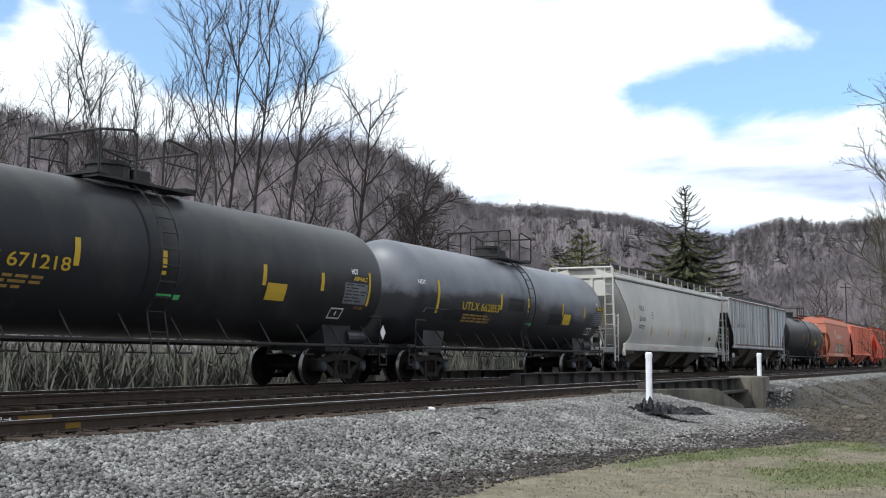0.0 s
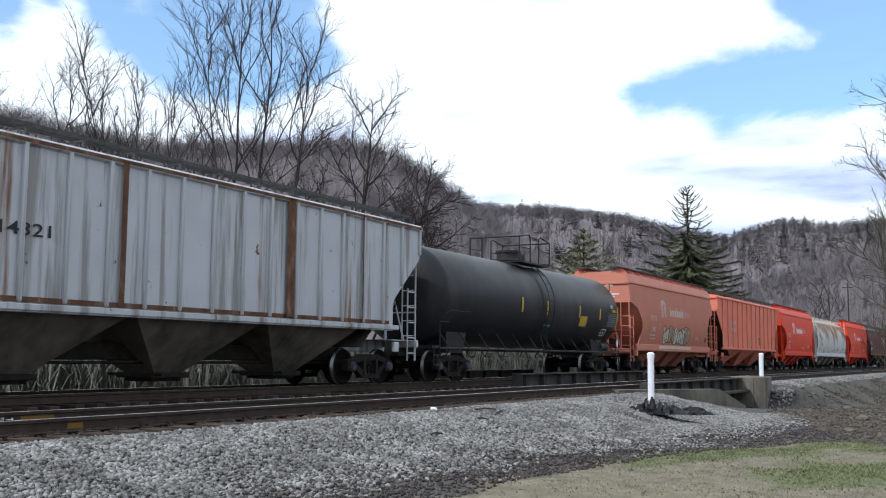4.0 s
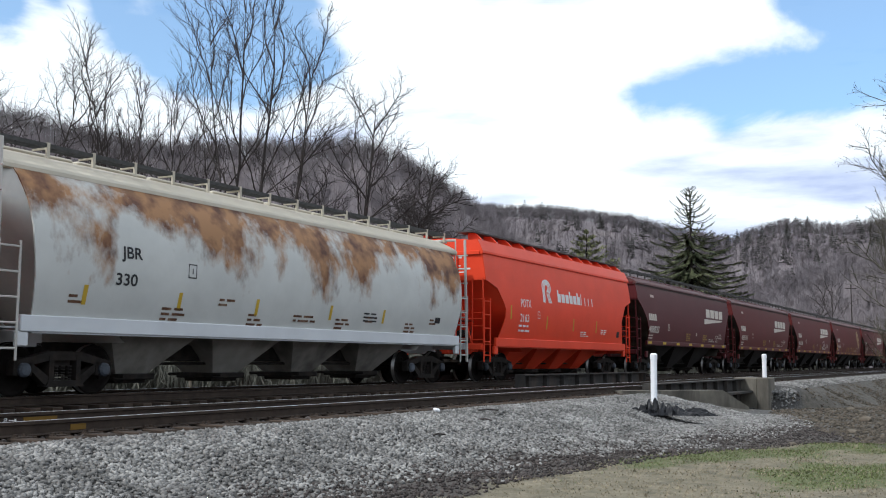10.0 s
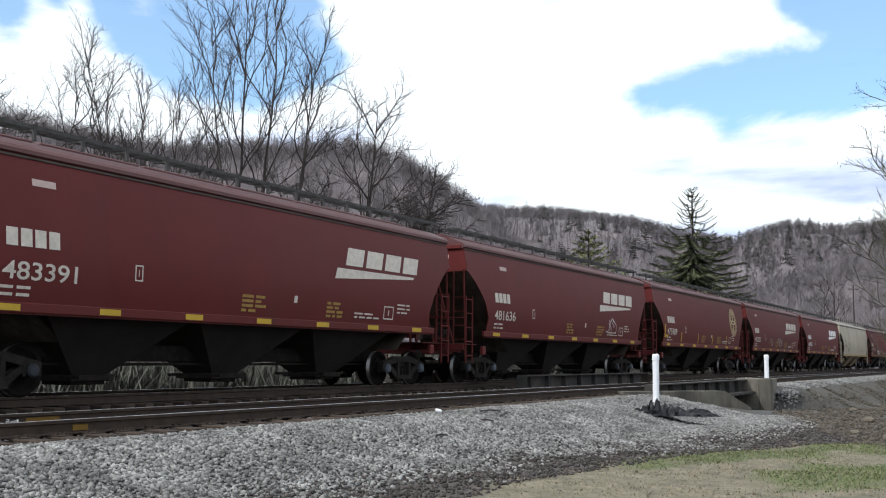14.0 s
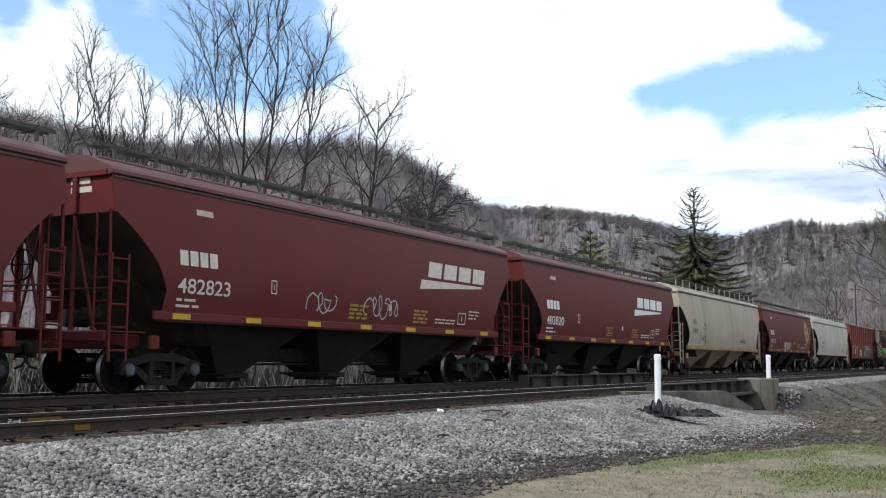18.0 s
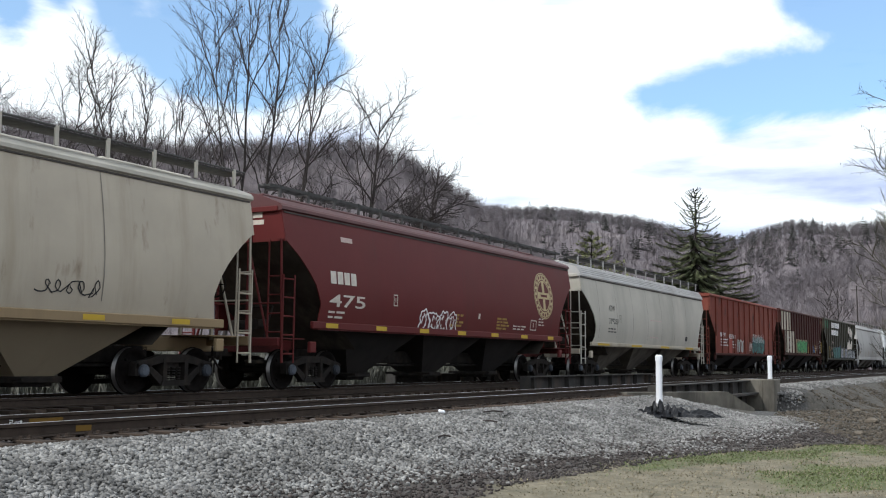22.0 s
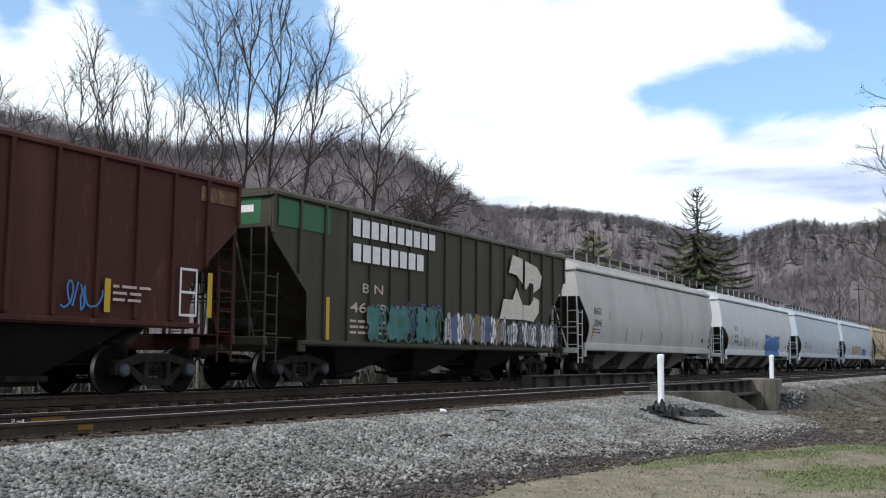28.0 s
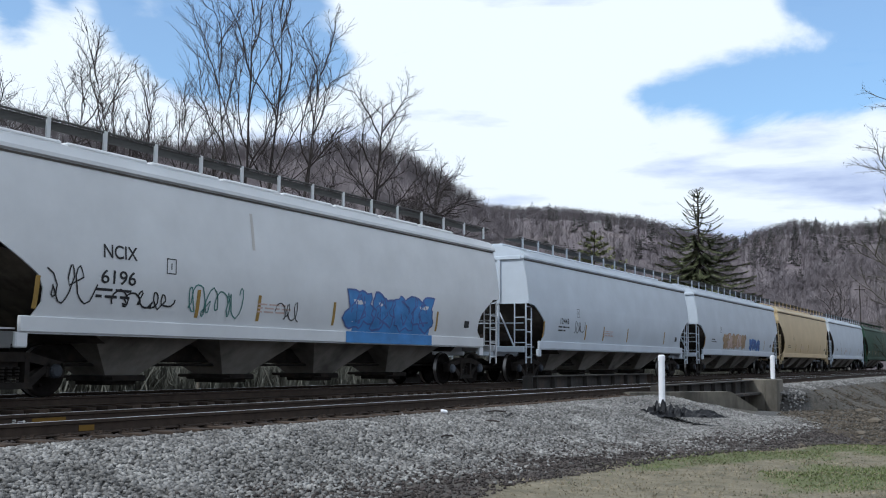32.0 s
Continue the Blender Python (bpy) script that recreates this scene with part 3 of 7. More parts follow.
    # running board along the roof's ridge, on brackets
    zb = top + roof_rise + 0.14
    yb = side(top) * (0.5 if board == "slots" else 0.66)
    for ys in (-1, 1) if board != "flat" else ():
        bm, bk = bmesh.new(), bmesh.new()
        if board == "grid":
            for dy in (-0.16, 0.0, 0.16):
                box(bm, (0, ys * (yb + dy), zb), (2 * xe + 0.1, 0.025, 0.07))
            n = 40
            for i in range(n + 1):
                box(bm, (-xe + 2 * xe * i / n, ys * yb, zb), (0.03, 0.34, 0.035))
            box(bk, (0, ys * (yb + 0.16), zb - 0.09), (0.06, 0.05, 0.28))
            box(bk, (0, ys * (yb - 0.02), zb - 0.05), (0.05, 0.4, 0.03))
            m_bk = m_roof if not dark_brackets else M["grating"]
        elif board == "rail":
            rail_bars(bm, [(-xe, ys * (yb + 0.3), zb + 0.07), (xe, ys * (yb + 0.3), zb + 0.07)], 0.022)
            box(bm, (0, ys * (yb + 0.02), zb + 0.03), (2 * xe, 0.5, 0.03))
            box(bk, (0, ys * (yb + 0.3), zb - 0.09), (0.08, 0.04, 0.36))
            m_bk = m_roof
        else:
            box(bm, (0, ys * (yb + 0.06), zb + 0.07), (2 * xe, 0.56, 0.05))
            w = side(top)
            vs = [bk.verts.new((dx, ys * y, z)) for dx in (-0.035, 0.035) for y, z in ((w - 0.14, top + 0.37), (yb + 0.05, top + 0.40), (yb + 0.05, zb + 0.045), (yb + 0.3, zb + 0.045))]
            for q in ((0, 1, 2, 3), (7, 6, 5, 4), (0, 3, 7, 4), (3, 2, 6, 7), (1, 0, 4, 5), (2, 1, 5, 6)):
                bk.faces.new([vs[i] for i in q])
            bmesh.ops.recalc_face_normals(bk, faces=bk.faces[:])
            m_bk = m_roof
        rb = part("running_board", bm, M["grating"], car)
        me = bpy.data.meshes.new("bracket")
        bk.to_mesh(me)
        bk.free()
        me.materials.append(m_bk)
        for i in range(brackets):
            k = link("bracket", me, None, rb)
            k.location.x = -xe + 0.35 + (2 * xe - 0.7) * i / (brackets - 1)
    couplers(car, half)
    bogie(car, -half + 2.35)
    bogie(car, half - 2.35)
    return car, side, xe


def tank_car(name, label, length, mats, r=1.52, zc=2.58, over=0.62, group="cars of the freight train"):
    """A tank car: barrel with domed heads, saddles, side rails, manway platform, ladders, bogies. mats: shell, head, fittings."""
    car = tagged(new(name), label, "tank car", group)
    half = length / 2
    xe = half - over
    bm = bmesh.new()
    prof = []
    n = 8
    for i in range(n + 1):
        a = math.pi / 2 * i / n
        prof.append((-xe + 0.62 * (1 - math.cos(a)), max(r * math.sin(a), 0.001)))
    prof.sort()
    xs = prof + [(-xe * 0.5, r), (0, r), (xe * 0.5, r)] + [(-x, rr) for x, rr in prof[::-1]]
    seg = 48
    rings = []
    for x, rr in xs:
        rings.append([bm.verts.new((x, rr * math.cos(2 * math.pi * i / seg), zc + rr * math.sin(2 * math.pi * i / seg))) for i in range(seg)])
    for j in range(len(rings) - 1):
        for i in range(seg):
            bm.faces.new((rings[j][i], rings[j][(i + 1) % seg], rings[j + 1][(i + 1) % seg], rings[j + 1][i]))
    bmesh.ops.recalc_face_normals(bm, faces=bm.faces[:])
    part("tank_shell", bm, mats[0], car, smooth=True)
    # weld band at mid-length and ladders over it
    bm = bmesh.new()
    lathe_pts = []
    for x in (-0.42, 0.42):
        lathe_pts.append([bm.verts.new((x, (r + 0.012) * math.cos(a), zc + (r + 0.012) * math.sin(a))) for a in [math.pi * 2 * i / 48 for i in range(48)]])
    for i in range(48):
        bm.faces.new((lathe_pts[0][i], lathe_pts[0][(i + 1) % 48], lathe_pts[1][(i + 1) % 48], lathe_pts[1][i]))
    part("jacket_band", bm, mats[0], car, smooth=True)
    for sg in (-1, 1):
        bm = bmesh.new()
        pts = [(sg * (r + 0.16) * math.cos(a), zc + (r + 0.16) * math.sin(a)) for a in [radians(d) for d in range(-38, 72, 11)]]
        pts = [(sg * 1.5, 0.75)] + pts
        for x in (-0.24, 0.24):
            rail_bars(bm, [(x, y, z) for y, z in pts], 0.02)
        for (y, z), (y2, z2) in zip(pts, pts[1:]):
            d = math.hypot(y2 - y, z2 - z)
            for k in range(max(1, int(d / 0.3))):
                f = k / max(1, int(d / 0.3))
                bar(bm, (-0.24, y + (y2 - y) * f, z + (z2 - z) * f), (0.24, y + (y2 - y) * f, z + (z2 - z) * f), 0.015, 5)
        part("ladder", bm, mats[2], car)
        # side walkway rail
        bm = bmesh.new()
        rail_bars(bm, [(-xe + 0.2, sg * 1.42, 0.98), (xe - 0.2, sg * 1.42, 0.98)], 0.035)
        for i in range(12):
            x = -xe + 0.8 + (2 * xe - 1.6) * i / 11
            rail_bars(bm, [(x, sg * 1.42, 0.98), (x, sg * 1.05, zc - r * 0.72)], 0.022)
            rail_bars(bm, [(x, sg * 1.42, 0.98), (x, sg * 1.3, 0.76), (x + 0.4, sg * 1.3, 0.76)], 0.016)
        part("side_rail", bm, mats[2], car)
        # grab rail along the tank's side
        bm = bmesh.new()
        rail_bars(bm, [(-xe + 0.4, sg * (r + 0.02), zc - 0.62), (-xe + 0.5, sg * (r + 0.06), zc - 0.5), (-xe + 1.9, sg * (r + 0.06), zc - 0.5)], 0.016)
        part("grab_rail", bm, mats[2], car)
    # manway platform
    zt = zc + r
    bm = bmesh.new()
    for y in (-0.75, 0.75):
        box(bm, (0.1, y, zt - 0.02), (2.7, 0.42, 0.05))
    for x in (-1.1, 1.3):
        box(bm, (x, 0, zt + 0.04), (0.36, 1.9, 0.05))
    part("manway_platform", bm, mats[2], car)
    for xa, xb in ((-1.25, -0.3), (0.45, 1.45)):
        lo, hi = (xa, xb) if xa < 0 else (xb, xa)
        for y in (-0.96, 0.96):
            bm = bmesh.new()
            rail_bars(bm, [(lo, y, zt + 0.02), (lo, y, zt + 0.85), (lo + (hi - lo) * 0.86, y, zt + 0.98), (hi, y, zt + 0.9), (hi, y, zt + 0.02)], 0.026)
            part("safety_railing", bm, mats[2], car)
            bm = bmesh.new()
            rail_bars(bm, [(lo, y, zt + 0.48), (hi, y, zt + 0.5)], 0.018)
            part("mid_rail", bm, mats[2], car)
        bm = bmesh.new()
        rail_bars(bm, [(lo, -0.96, zt + 0.85), (lo, 0.96, zt + 0.85)], 0.026)
        part("cross_rail", bm, mats[2], car)
    bm = bmesh.new()
    bar(bm, (-0.1, 0, zt - 0.1), (-0.1, 0, zt + 0.38), 0.42, 18)
    bar(bm, (-0.1, 0, zt + 0.38), (-0.1, 0, zt + 0.46), 0.46, 18)
    box(bm, (0.62, 0, zt + 0.22), (0.5, 0.5, 0.42), bevel=0.04)
    part("manway", bm, mats[2], car)
    # saddles, stub sills, end platforms
    for sg in (-1, 1):
        bm = bmesh.new()
        prism(bm, [(sg * (half - 3.3), 1.9), (sg * (half - 1.9), 1.9), (sg * (half - 1.9), 0.85), (sg * (half - 3.0), 0.85)], -1.05, 1.05)
        part("saddle", bm, mats[0], car)
        bm = bmesh.new()
        box(bm, (sg * (half - 1.7), 0, 0.92), (2.6, 0.6, 0.34), bevel=0.02)
        box(bm, (sg * (half - 0.75), 0, 1.02), (0.5, 2.7, 0.08))
        for ys in (-1, 1):
            rail_bars(bm, [(sg * (half - 0.95), ys * 1.35, 0.5), (sg * (half - 0.95), ys * 1.35, 1.75), (sg * (half - 1.5), ys * 1.35, 1.75)], 0.022)
            rail_bars(bm, [(sg * (half - 0.6), ys * 1.35, 0.5), (sg * (half - 0.6), ys * 1.35, 1.05)], 0.022)
            rail_bars(bm, [(sg * (half - 0.95), ys * 1.35, 0.5), (sg * (half - 0.6), ys * 1.35, 0.5)], 0.022)
            rail_bars(bm, [(sg * (half - 0.95), ys * 1.35, 0.78), (sg * (half - 0.6), ys * 1.35, 0.78)], 0.022)
        part("end_platform", bm, mats[2], car)
    bm = bmesh.new()
    bar(bm, (half - 2.1, -0.95, 1.2), (half - 1.3, -0.95, 1.2), 0.2, 14)
    part("air_reservoir", bm, mats[1], car)
    couplers(car, half)
    bogie(car, -half + 2.3)
    bogie(car, half - 2.3)
    f = lambda z: math.sqrt(max(r * r - (z - zc) ** 2, 0.01))
    return car, f, xe


M["grating"] = material("grating", two((0.075, 0.073, 0.07), 0.3), 6, 0.8, 0.2)
CUT_CURVED = [(1.0, 0.95), (1.14, 0.95), (1.6, 1.28), (2.0, 1.32), (2.5, 1.05), (3.0, 0.55), (3.35, 0.06), (3.6, 0.0)]
CUT_STRAIGHT = [(1.0, 1.4), (2.15, 1.4), (2.2, 1.38), (3.4, 0.02), (3.5, 0.0)]
CUT_STEP = [(1.0, 0.9), (1.34, 0.97), (2.0, 1.32), (2.32, 1.35), (3.1, 0.62), (3.16, 0.0)]
CUT_HIGH = [(1.0, 1.3), (1.14, 1.3), (1.6, 1.9), (1.9, 2.0), (2.4, 1.7), (3.2, 1.05), (3.9, 0.35), (4.1, 0.2)]
CUT_SMALL = [(1.0, 1.1), (1.24, 1.15), (1.7, 1.45), (2.05, 1.3), (2.55, 0.5), (2.6, 0.0)]

# positions along the track at 18 s of the joints between the cars
JOINTS = [-229.5, -211.1, -194.3, -174.51, -156.17, -138.91, -124.01, -105.8, -91.84, -74.09, -59.07, -41.66, -23.62, -5.28, 13.19, 31.27, 49.56, 68.02, 86.17,
          104.37, 122.53, 139.82, 157.77, 178.22, 199.22, 220.33, 240.2, 259.83, 280.27, 298.5]


def run(t):
    """Metres that the train has gone since 18 s."""
    u = t - 18
    return 12.590 * u - 0.03399 * u * u - 0.00034940 * u ** 3

# ---------------------------------------------------------------- lie of the land
DT = 5.04          # spacing of the two tracks, towards the camera's side
NEAR_Z = -0.045    # rail height of the near track


def smooth(a, b, v):
    t = min(max((v - a) / (b - a), 0.0), 1.0)
    return t * t * (3 - 2 * t)


SPAN0, SPAN1 = 30.2, 41.3     # bridge opening along the track


def land(s, o):
    """Height of the ground over the rail plane: ballast bed, shoulders, verge, creek under the bridge."""
    if o < -2.6:
        z = -0.225 - 0.70 * smooth(2.6, 6.0, -o)
    elif o < 6.55:
        z = -0.262
    else:
        z = -0.262 - 0.54 * smooth(6.45, 9.4, o) - 0.05 * smooth(9.4, 16, o)
    # beyond the bridge the verge is rough earth, rising along the line
    if o > 7.2:
        bank = smooth(SPAN1, SPAN1 + 5, s)
        hi = -0.225 - 1.15 * smooth(7.5, 10.5, o) * (1 - 0.5 * smooth(60, 120, s))
        z = z * (1 - bank) + hi * bank
    # the creek's cutting: walled under the tracks, then a ditch that turns away towards the camera's side
    k = max(o - 7.5, 0.0)
    near, far = SPAN0 + 0.1 + 2.0 * k, SPAN1 + 0.1 + 1.2 * k
    cut = smooth(near - 0.2, near + 0.2 + 0.8 * k, s) * (1 - smooth(far - 0.2 - 0.3 * k, far + 0.2 + 1.6 * k, s)) * (1 - smooth(10.5, 13.5, o))
    return z * (1 - cut) + (-2.3 + 0.6 * smooth(7.5, 10, o)) * cut


def foot(o):
    """Where the lawn and gravel give way to rough earth, along the track."""
    return 31 - (o - 9.8) / 0.36


def drift(s):
    """How far the verge's borders swing away from the track, along it."""
    return min(0.022 * max(s - 11, 0) ** 2, 5.5)


def lushness(s, o):
    q = o - drift(s)
    band = smooth(9.9, 10.25, q) * (1 - smooth(10.7, 11.6, q)) * smooth(14, 16.5, s)
    corner = smooth(12.6, 14.2, o) * smooth(10, 15, s)
    mott = noise.noise(Vector((s * 0.35, o * 0.8, 2))) + 0.5 * noise.noise(Vector((s * 1.4, o * 1.6, 4)))
    return max(band, 0.9 * corner) * smooth(-0.6, 0.1, mott) + 0.6 * smooth(-0.1, 0.5, mott) * smooth(10.4, 11, q) * smooth(11, 16, s)


def ground_material():
    """Ballast, cinder strip, dry lawn and meadow, blended across the strip coordinate with ragged borders."""
    m = bpy.data.materials.new("ground_cover")
    m.use_nodes = True
    t = m.node_tree
    t.nodes.clear()
    add, ln = nodes_of(t)
    out = add("ShaderNodeOutputMaterial")
    b = add("ShaderNodeBsdfPrincipled", Roughness=0.95)
    ln(b.outputs[0], out.inputs[0])
    at = add("ShaderNodeAttribute")
    at.attribute_name = "strip"
    tc = add("ShaderNodeTexCoord")
    n = add("ShaderNodeTexNoise", Scale=0.9, Detail=8.0, Roughness=0.65)
    ln(tc.outputs["Object"], n.inputs["Vector"])
    jit = add("ShaderNodeMath")
    jit.operation = "MULTIPLY_ADD"
    jit.inputs[1].default_value = 2.2
    ln(n.outputs[0], jit.inputs[0])
    ln(at.outputs["Fac"], jit.inputs[2])
    sub = add("ShaderNodeMath")
    sub.operation = "SUBTRACT"
    sub.inputs[1].default_value = 1.1
    ln(jit.outputs[0], sub.inputs[0])

    def tone(stops, sc, det=8.0, st=(1, 1, 1)):
        mp = add("ShaderNodeMapping")
        mp.inputs["Scale"].default_value = st
        ln(tc.outputs["Object"], mp.inputs[0])
        k = add("ShaderNodeTexNoise", Scale=sc, Detail=det, Roughness=0.7)
        ln(mp.outputs[0], k.inputs["Vector"])
        r = add("ShaderNodeValToRGB")
        ramp(r, stops)
        ln(k.outputs[0], r.inputs[0])
        return r.outputs[0]

    def blend(a, c, lo, hi, src):
        mr = add("ShaderNodeMapRange")
        mr.interpolation_type = "SMOOTHSTEP"
        mr.inputs["From Min"].default_value, mr.inputs["From Max"].default_value = lo, hi
        ln(src, mr.inputs["Value"])
        mx = add("ShaderNodeMix")
        mx.data_type = "RGBA"
        ln(mr.outputs[0], mx.inputs[0])
        ln(a, mx.inputs[6])
        ln(c, mx.inputs[7])
        return mx.outputs[2]

    meadow = tone([(0.3, (0.17, 0.15, 0.10)), (0.55, (0.29, 0.26, 0.19)), (0.75, (0.17, 0.165, 0.09))], 0.8, 12.0)
    # kept dark: the shade in the gaps between stones is in this tone
    stone = tone([(0.3, (0.025, 0.023, 0.021)), (0.5, (0.055, 0.052, 0.048)), (0.7, (0.13, 0.124, 0.116))], 16)
    cinder = tone([(0.3, (0.030, 0.025, 0.022)), (0.7, (0.085, 0.071, 0.060))], 5)
    tan = tone([(0.3, (0.075, 0.066, 0.04)), (0.5, (0.145, 0.125, 0.082)), (0.72, (0.24, 0.205, 0.14))], 3.0, 12.0)
    green = tone([(0.3, (0.055, 0.066, 0.022)), (0.7, (0.125, 0.135, 0.05))], 5, 12.0)
    patch = add("ShaderNodeAttribute")
    patch.attribute_name = "lush"
    lawn = blend(tan, green, 0.15, 0.6, patch.outputs["Fac"])
    verge = add("ShaderNodeAttribute")
    verge.attribute_name = "verge"
    vj = add("ShaderNodeMath")
    vj.operation = "MULTIPLY_ADD"
    vj.inputs[1].default_value = 2.2
    ln(n.outputs[0], vj.inputs[0])
    ln(verge.outputs["Fac"], vj.inputs[2])
    # dirty track bed, with the shadow beside the train put into its colour
    shaded_bed = tone([(0.3, (0.018, 0.016, 0.015)), (0.6, (0.04, 0.034, 0.03)), (0.75, (0.07, 0.06, 0.052))], 12)
    col = blend(meadow, shaded_bed, -5.2, -4.2, sub.outputs[0])
    col = blend(col, stone, 5.4, 6.6, sub.outputs[0])
    col = blend(col, cinder, 8.2, 9.2, sub.outputs[0])
    col = blend(col, lawn, 11.0, 11.6, vj.outputs[0])
    far = add("ShaderNodeAttribute")
    far.attribute_name = "bank"
    rocky = tone([(0.3, (0.025, 0.022, 0.018)), (0.52, (0.07, 0.062, 0.05)), (0.75, (0.14, 0.125, 0.105))], 5.0, 12.0)
    col = blend(col, rocky, 0.3, 0.7, far.outputs["Fac"])
    ln(col, b.inputs["Base Color"])
    nb = add("ShaderNodeTexNoise", Scale=22.0, Detail=6.0)
    ln(tc.outputs["Object"], nb.inputs["Vector"])
    bp = add("ShaderNodeBump", Strength=0.6, Distance=0.04)
    ln(nb.outputs[0], bp.inputs["Height"])
    ln(bp.outputs[0], b.inputs["Normal"])
    return m


def ground():
    ss = [-70 + 4 * i for i in range(19)] + [3 + 0.5 * i for i in range(110)] + [59 + 4 * i for i in range(100)]
    os_ = [-90, -60, -40, -25, -15, -10, -8] + [-6 + 0.5 * i for i in range(25)] + [6.25 + 0.25 * i for i in range(48)] + [19, 21, 24, 28, 34, 42, 60, 90]
    pts, strip, bank, green, verge = [], [], [], [], []
    for s in ss:
        for o in os_:
            z = land(s, o)
            z += 0.05 * noise.noise(Vector((s * 0.7, o * 0.7, 0))) * (1 if o > 6.6 else 0.2)
            if s > SPAN1 and o > 7:
                z += 0.18 * noise.noise(Vector((s * 0.9, o * 0.9, 3)))
            pts.append(line(s, o, z))
            strip.append(o - 0.35 * drift(s) if o > 7 else o)
            verge.append(o - drift(s) if o > 7 else o)
            green.append(lushness(s, o))
            wild = smooth(SPAN1 + 1, SPAN1 + 3, s) * smooth(7.8, 8.8, o)
            past = smooth(foot(o) - 0.5, foot(o) + 2, s + 1.5 * noise.noise(Vector((s, o, 1)))) if o > 9.2 else 0
            cr = 1 - smooth(5.0, 5.8, abs(s - 35.75)) if o < 9 else 0
            bank.append(max(wild, cr, past))
    n = len(os_)
    faces = [(i * n + j, i * n + j + 1, (i + 1) * n + j + 1, (i + 1) * n + j) for i in range(len(ss) - 1) for j in range(n - 1)]
    me = bpy.data.meshes.new("ground")
    me.from_pydata(pts, [], faces)
    for nm, vals in (("strip", strip), ("bank", bank), ("lush", green), ("verge", verge)):
        a = me.attributes.new(nm, "FLOAT", "POINT")
        a.data.foreach_set("value", vals)
    me.shade_smooth()
    ob = link("ground", me, ground_material())
    return tagged(ob, "ballast shoulder, black cinder strip and patchy dry lawn", "ground", kind="structure")


ground()


# ---------------------------------------------------------------- hills
def ridge(az, table):
    return interp(table)(az)


RIDGE_A = [(-70, 9.8), (-45, 12.8), (-30, 12.0), (-23, 11.5), (-18, 10.7), (-14, 10.5), (-9.6, 11.0), (-5, 11.2), (-2.6, 10.6), (1.4, 8.4), (5, 5.3), (9, 2.3), (14, 0)]
RIDGE_B = [(-180, 5.35), (-70, 6.35), (-10, 7.95), (2, 7.85), (6.7, 7.6), (10.3, 7.1), (12.7, 6.4), (15.6, 5.8), (17, 6.25), (18.4, 6.6), (21, 6.35), (24, 6.7), (30, 7.95), (60, 7.35), (120, 4.85), (180, 5.35)]
RIDGE_C = [(12, 0), (15, 2.4), (18, 3.8), (22, 5.0), (27, 6.4), (36, 7.9), (60, 7.4), (90, 4.4), (110, 0)]


def rise(r, foot, crest):
    return smooth(foot, crest, r) * (1 - 0.25 * smooth(crest, crest * 1.8, r))


def hill(x, y):
    r = math.hypot(x, y)
    az = math.degrees(math.atan2(x, y))
    wob = noise.noise(Vector((x * 0.012, y * 0.012, 0))) * 0.5 + noise.noise(Vector((x * 0.04, y * 0.04, 5))) * 0.18
    a = interp(RIDGE_A)(az)
    b = interp(RIDGE_B)(az)
    c = interp(RIDGE_C)(az)
    ra, rb, rc = 290.0, 760.0, 330.0
    h = max(math.tan(radians(a)) * ra * rise(r, 95, ra), math.tan(radians(b)) * rb * rise(r, 300, rb), math.tan(radians(c)) * rc * rise(r, 170, rc) if 12 < az < 110 else 0)
    return -2.6 + h + wob * 7 * smooth(120, 300, r) - 0.8 * smooth(0, 60, r)


# paler than leaf litter: the far haze is put into the colour
M["forest_floor"] = material("forest_floor", [(0.3, (0.17, 0.145, 0.152)), (0.5, (0.205, 0.175, 0.180)), (0.7, (0.24, 0.205, 0.200))], 0.05, 0.95, detail=12)


def terrain():
    rs = [0.5, 20, 60, 90] + [110 + 18 * i for i in range(40)] + [860, 950, 1100, 1400, 1900, 2600]
    na = 240
    pts = [(r * math.sin(2 * math.pi * k / na), r * math.cos(2 * math.pi * k / na)) for r in rs for k in range(na)]
    pts = [(x, y, hill(x, y)) for x, y in pts]
    faces = [(i * na + k, i * na + (k + 1) % na, (i + 1) * na + (k + 1) % na, (i + 1) * na + k) for i in range(len(rs) - 1) for k in range(na)]
    me = bpy.data.meshes.new("hills")
    me.from_pydata(pts, [], faces)
    me.shade_smooth()
    return tagged(link("hills", me, M["forest_floor"]), "wooded brown hills of late winter round the valley", "hills", kind="structure")


terrain()


# ---------------------------------------------------------------- woods
def merge(templates, places):
    """Lays copies of templates (vertex array, face array) at places (x, y, z, scale, turn, which) into one vertex and one face array."""
    vs, fs, base = [], [], 0
    for x, y, z, sc, a, k in places:
        v, f = templates[k]
        c, s = math.cos(a), math.sin(a)
        rot = np.array([[c, -s, 0], [s, c, 0], [0, 0, 1]])
        vs.append(v @ rot.T * sc + np.array([x, y, z]))
        fs.append(f + base)
        base += len(v)
    return np.concatenate(vs), np.concatenate(fs)


def mesh_of(name, v, f):
    """A mesh from arrays; all faces have the same number of corners."""
    me = bpy.data.meshes.new(name)
    k = f.shape[1]
    me.vertices.add(len(v))
    me.vertices.foreach_set("co", v.astype(np.float32).ravel())
    me.loops.add(f.size)
    me.loops.foreach_set("vertex_index", f.astype(np.int32).ravel())
    me.polygons.add(len(f))
    me.polygons.foreach_set("loop_start", np.arange(0, f.size, k, dtype=np.int32))
    me.update(calc_edges=True)
    return me


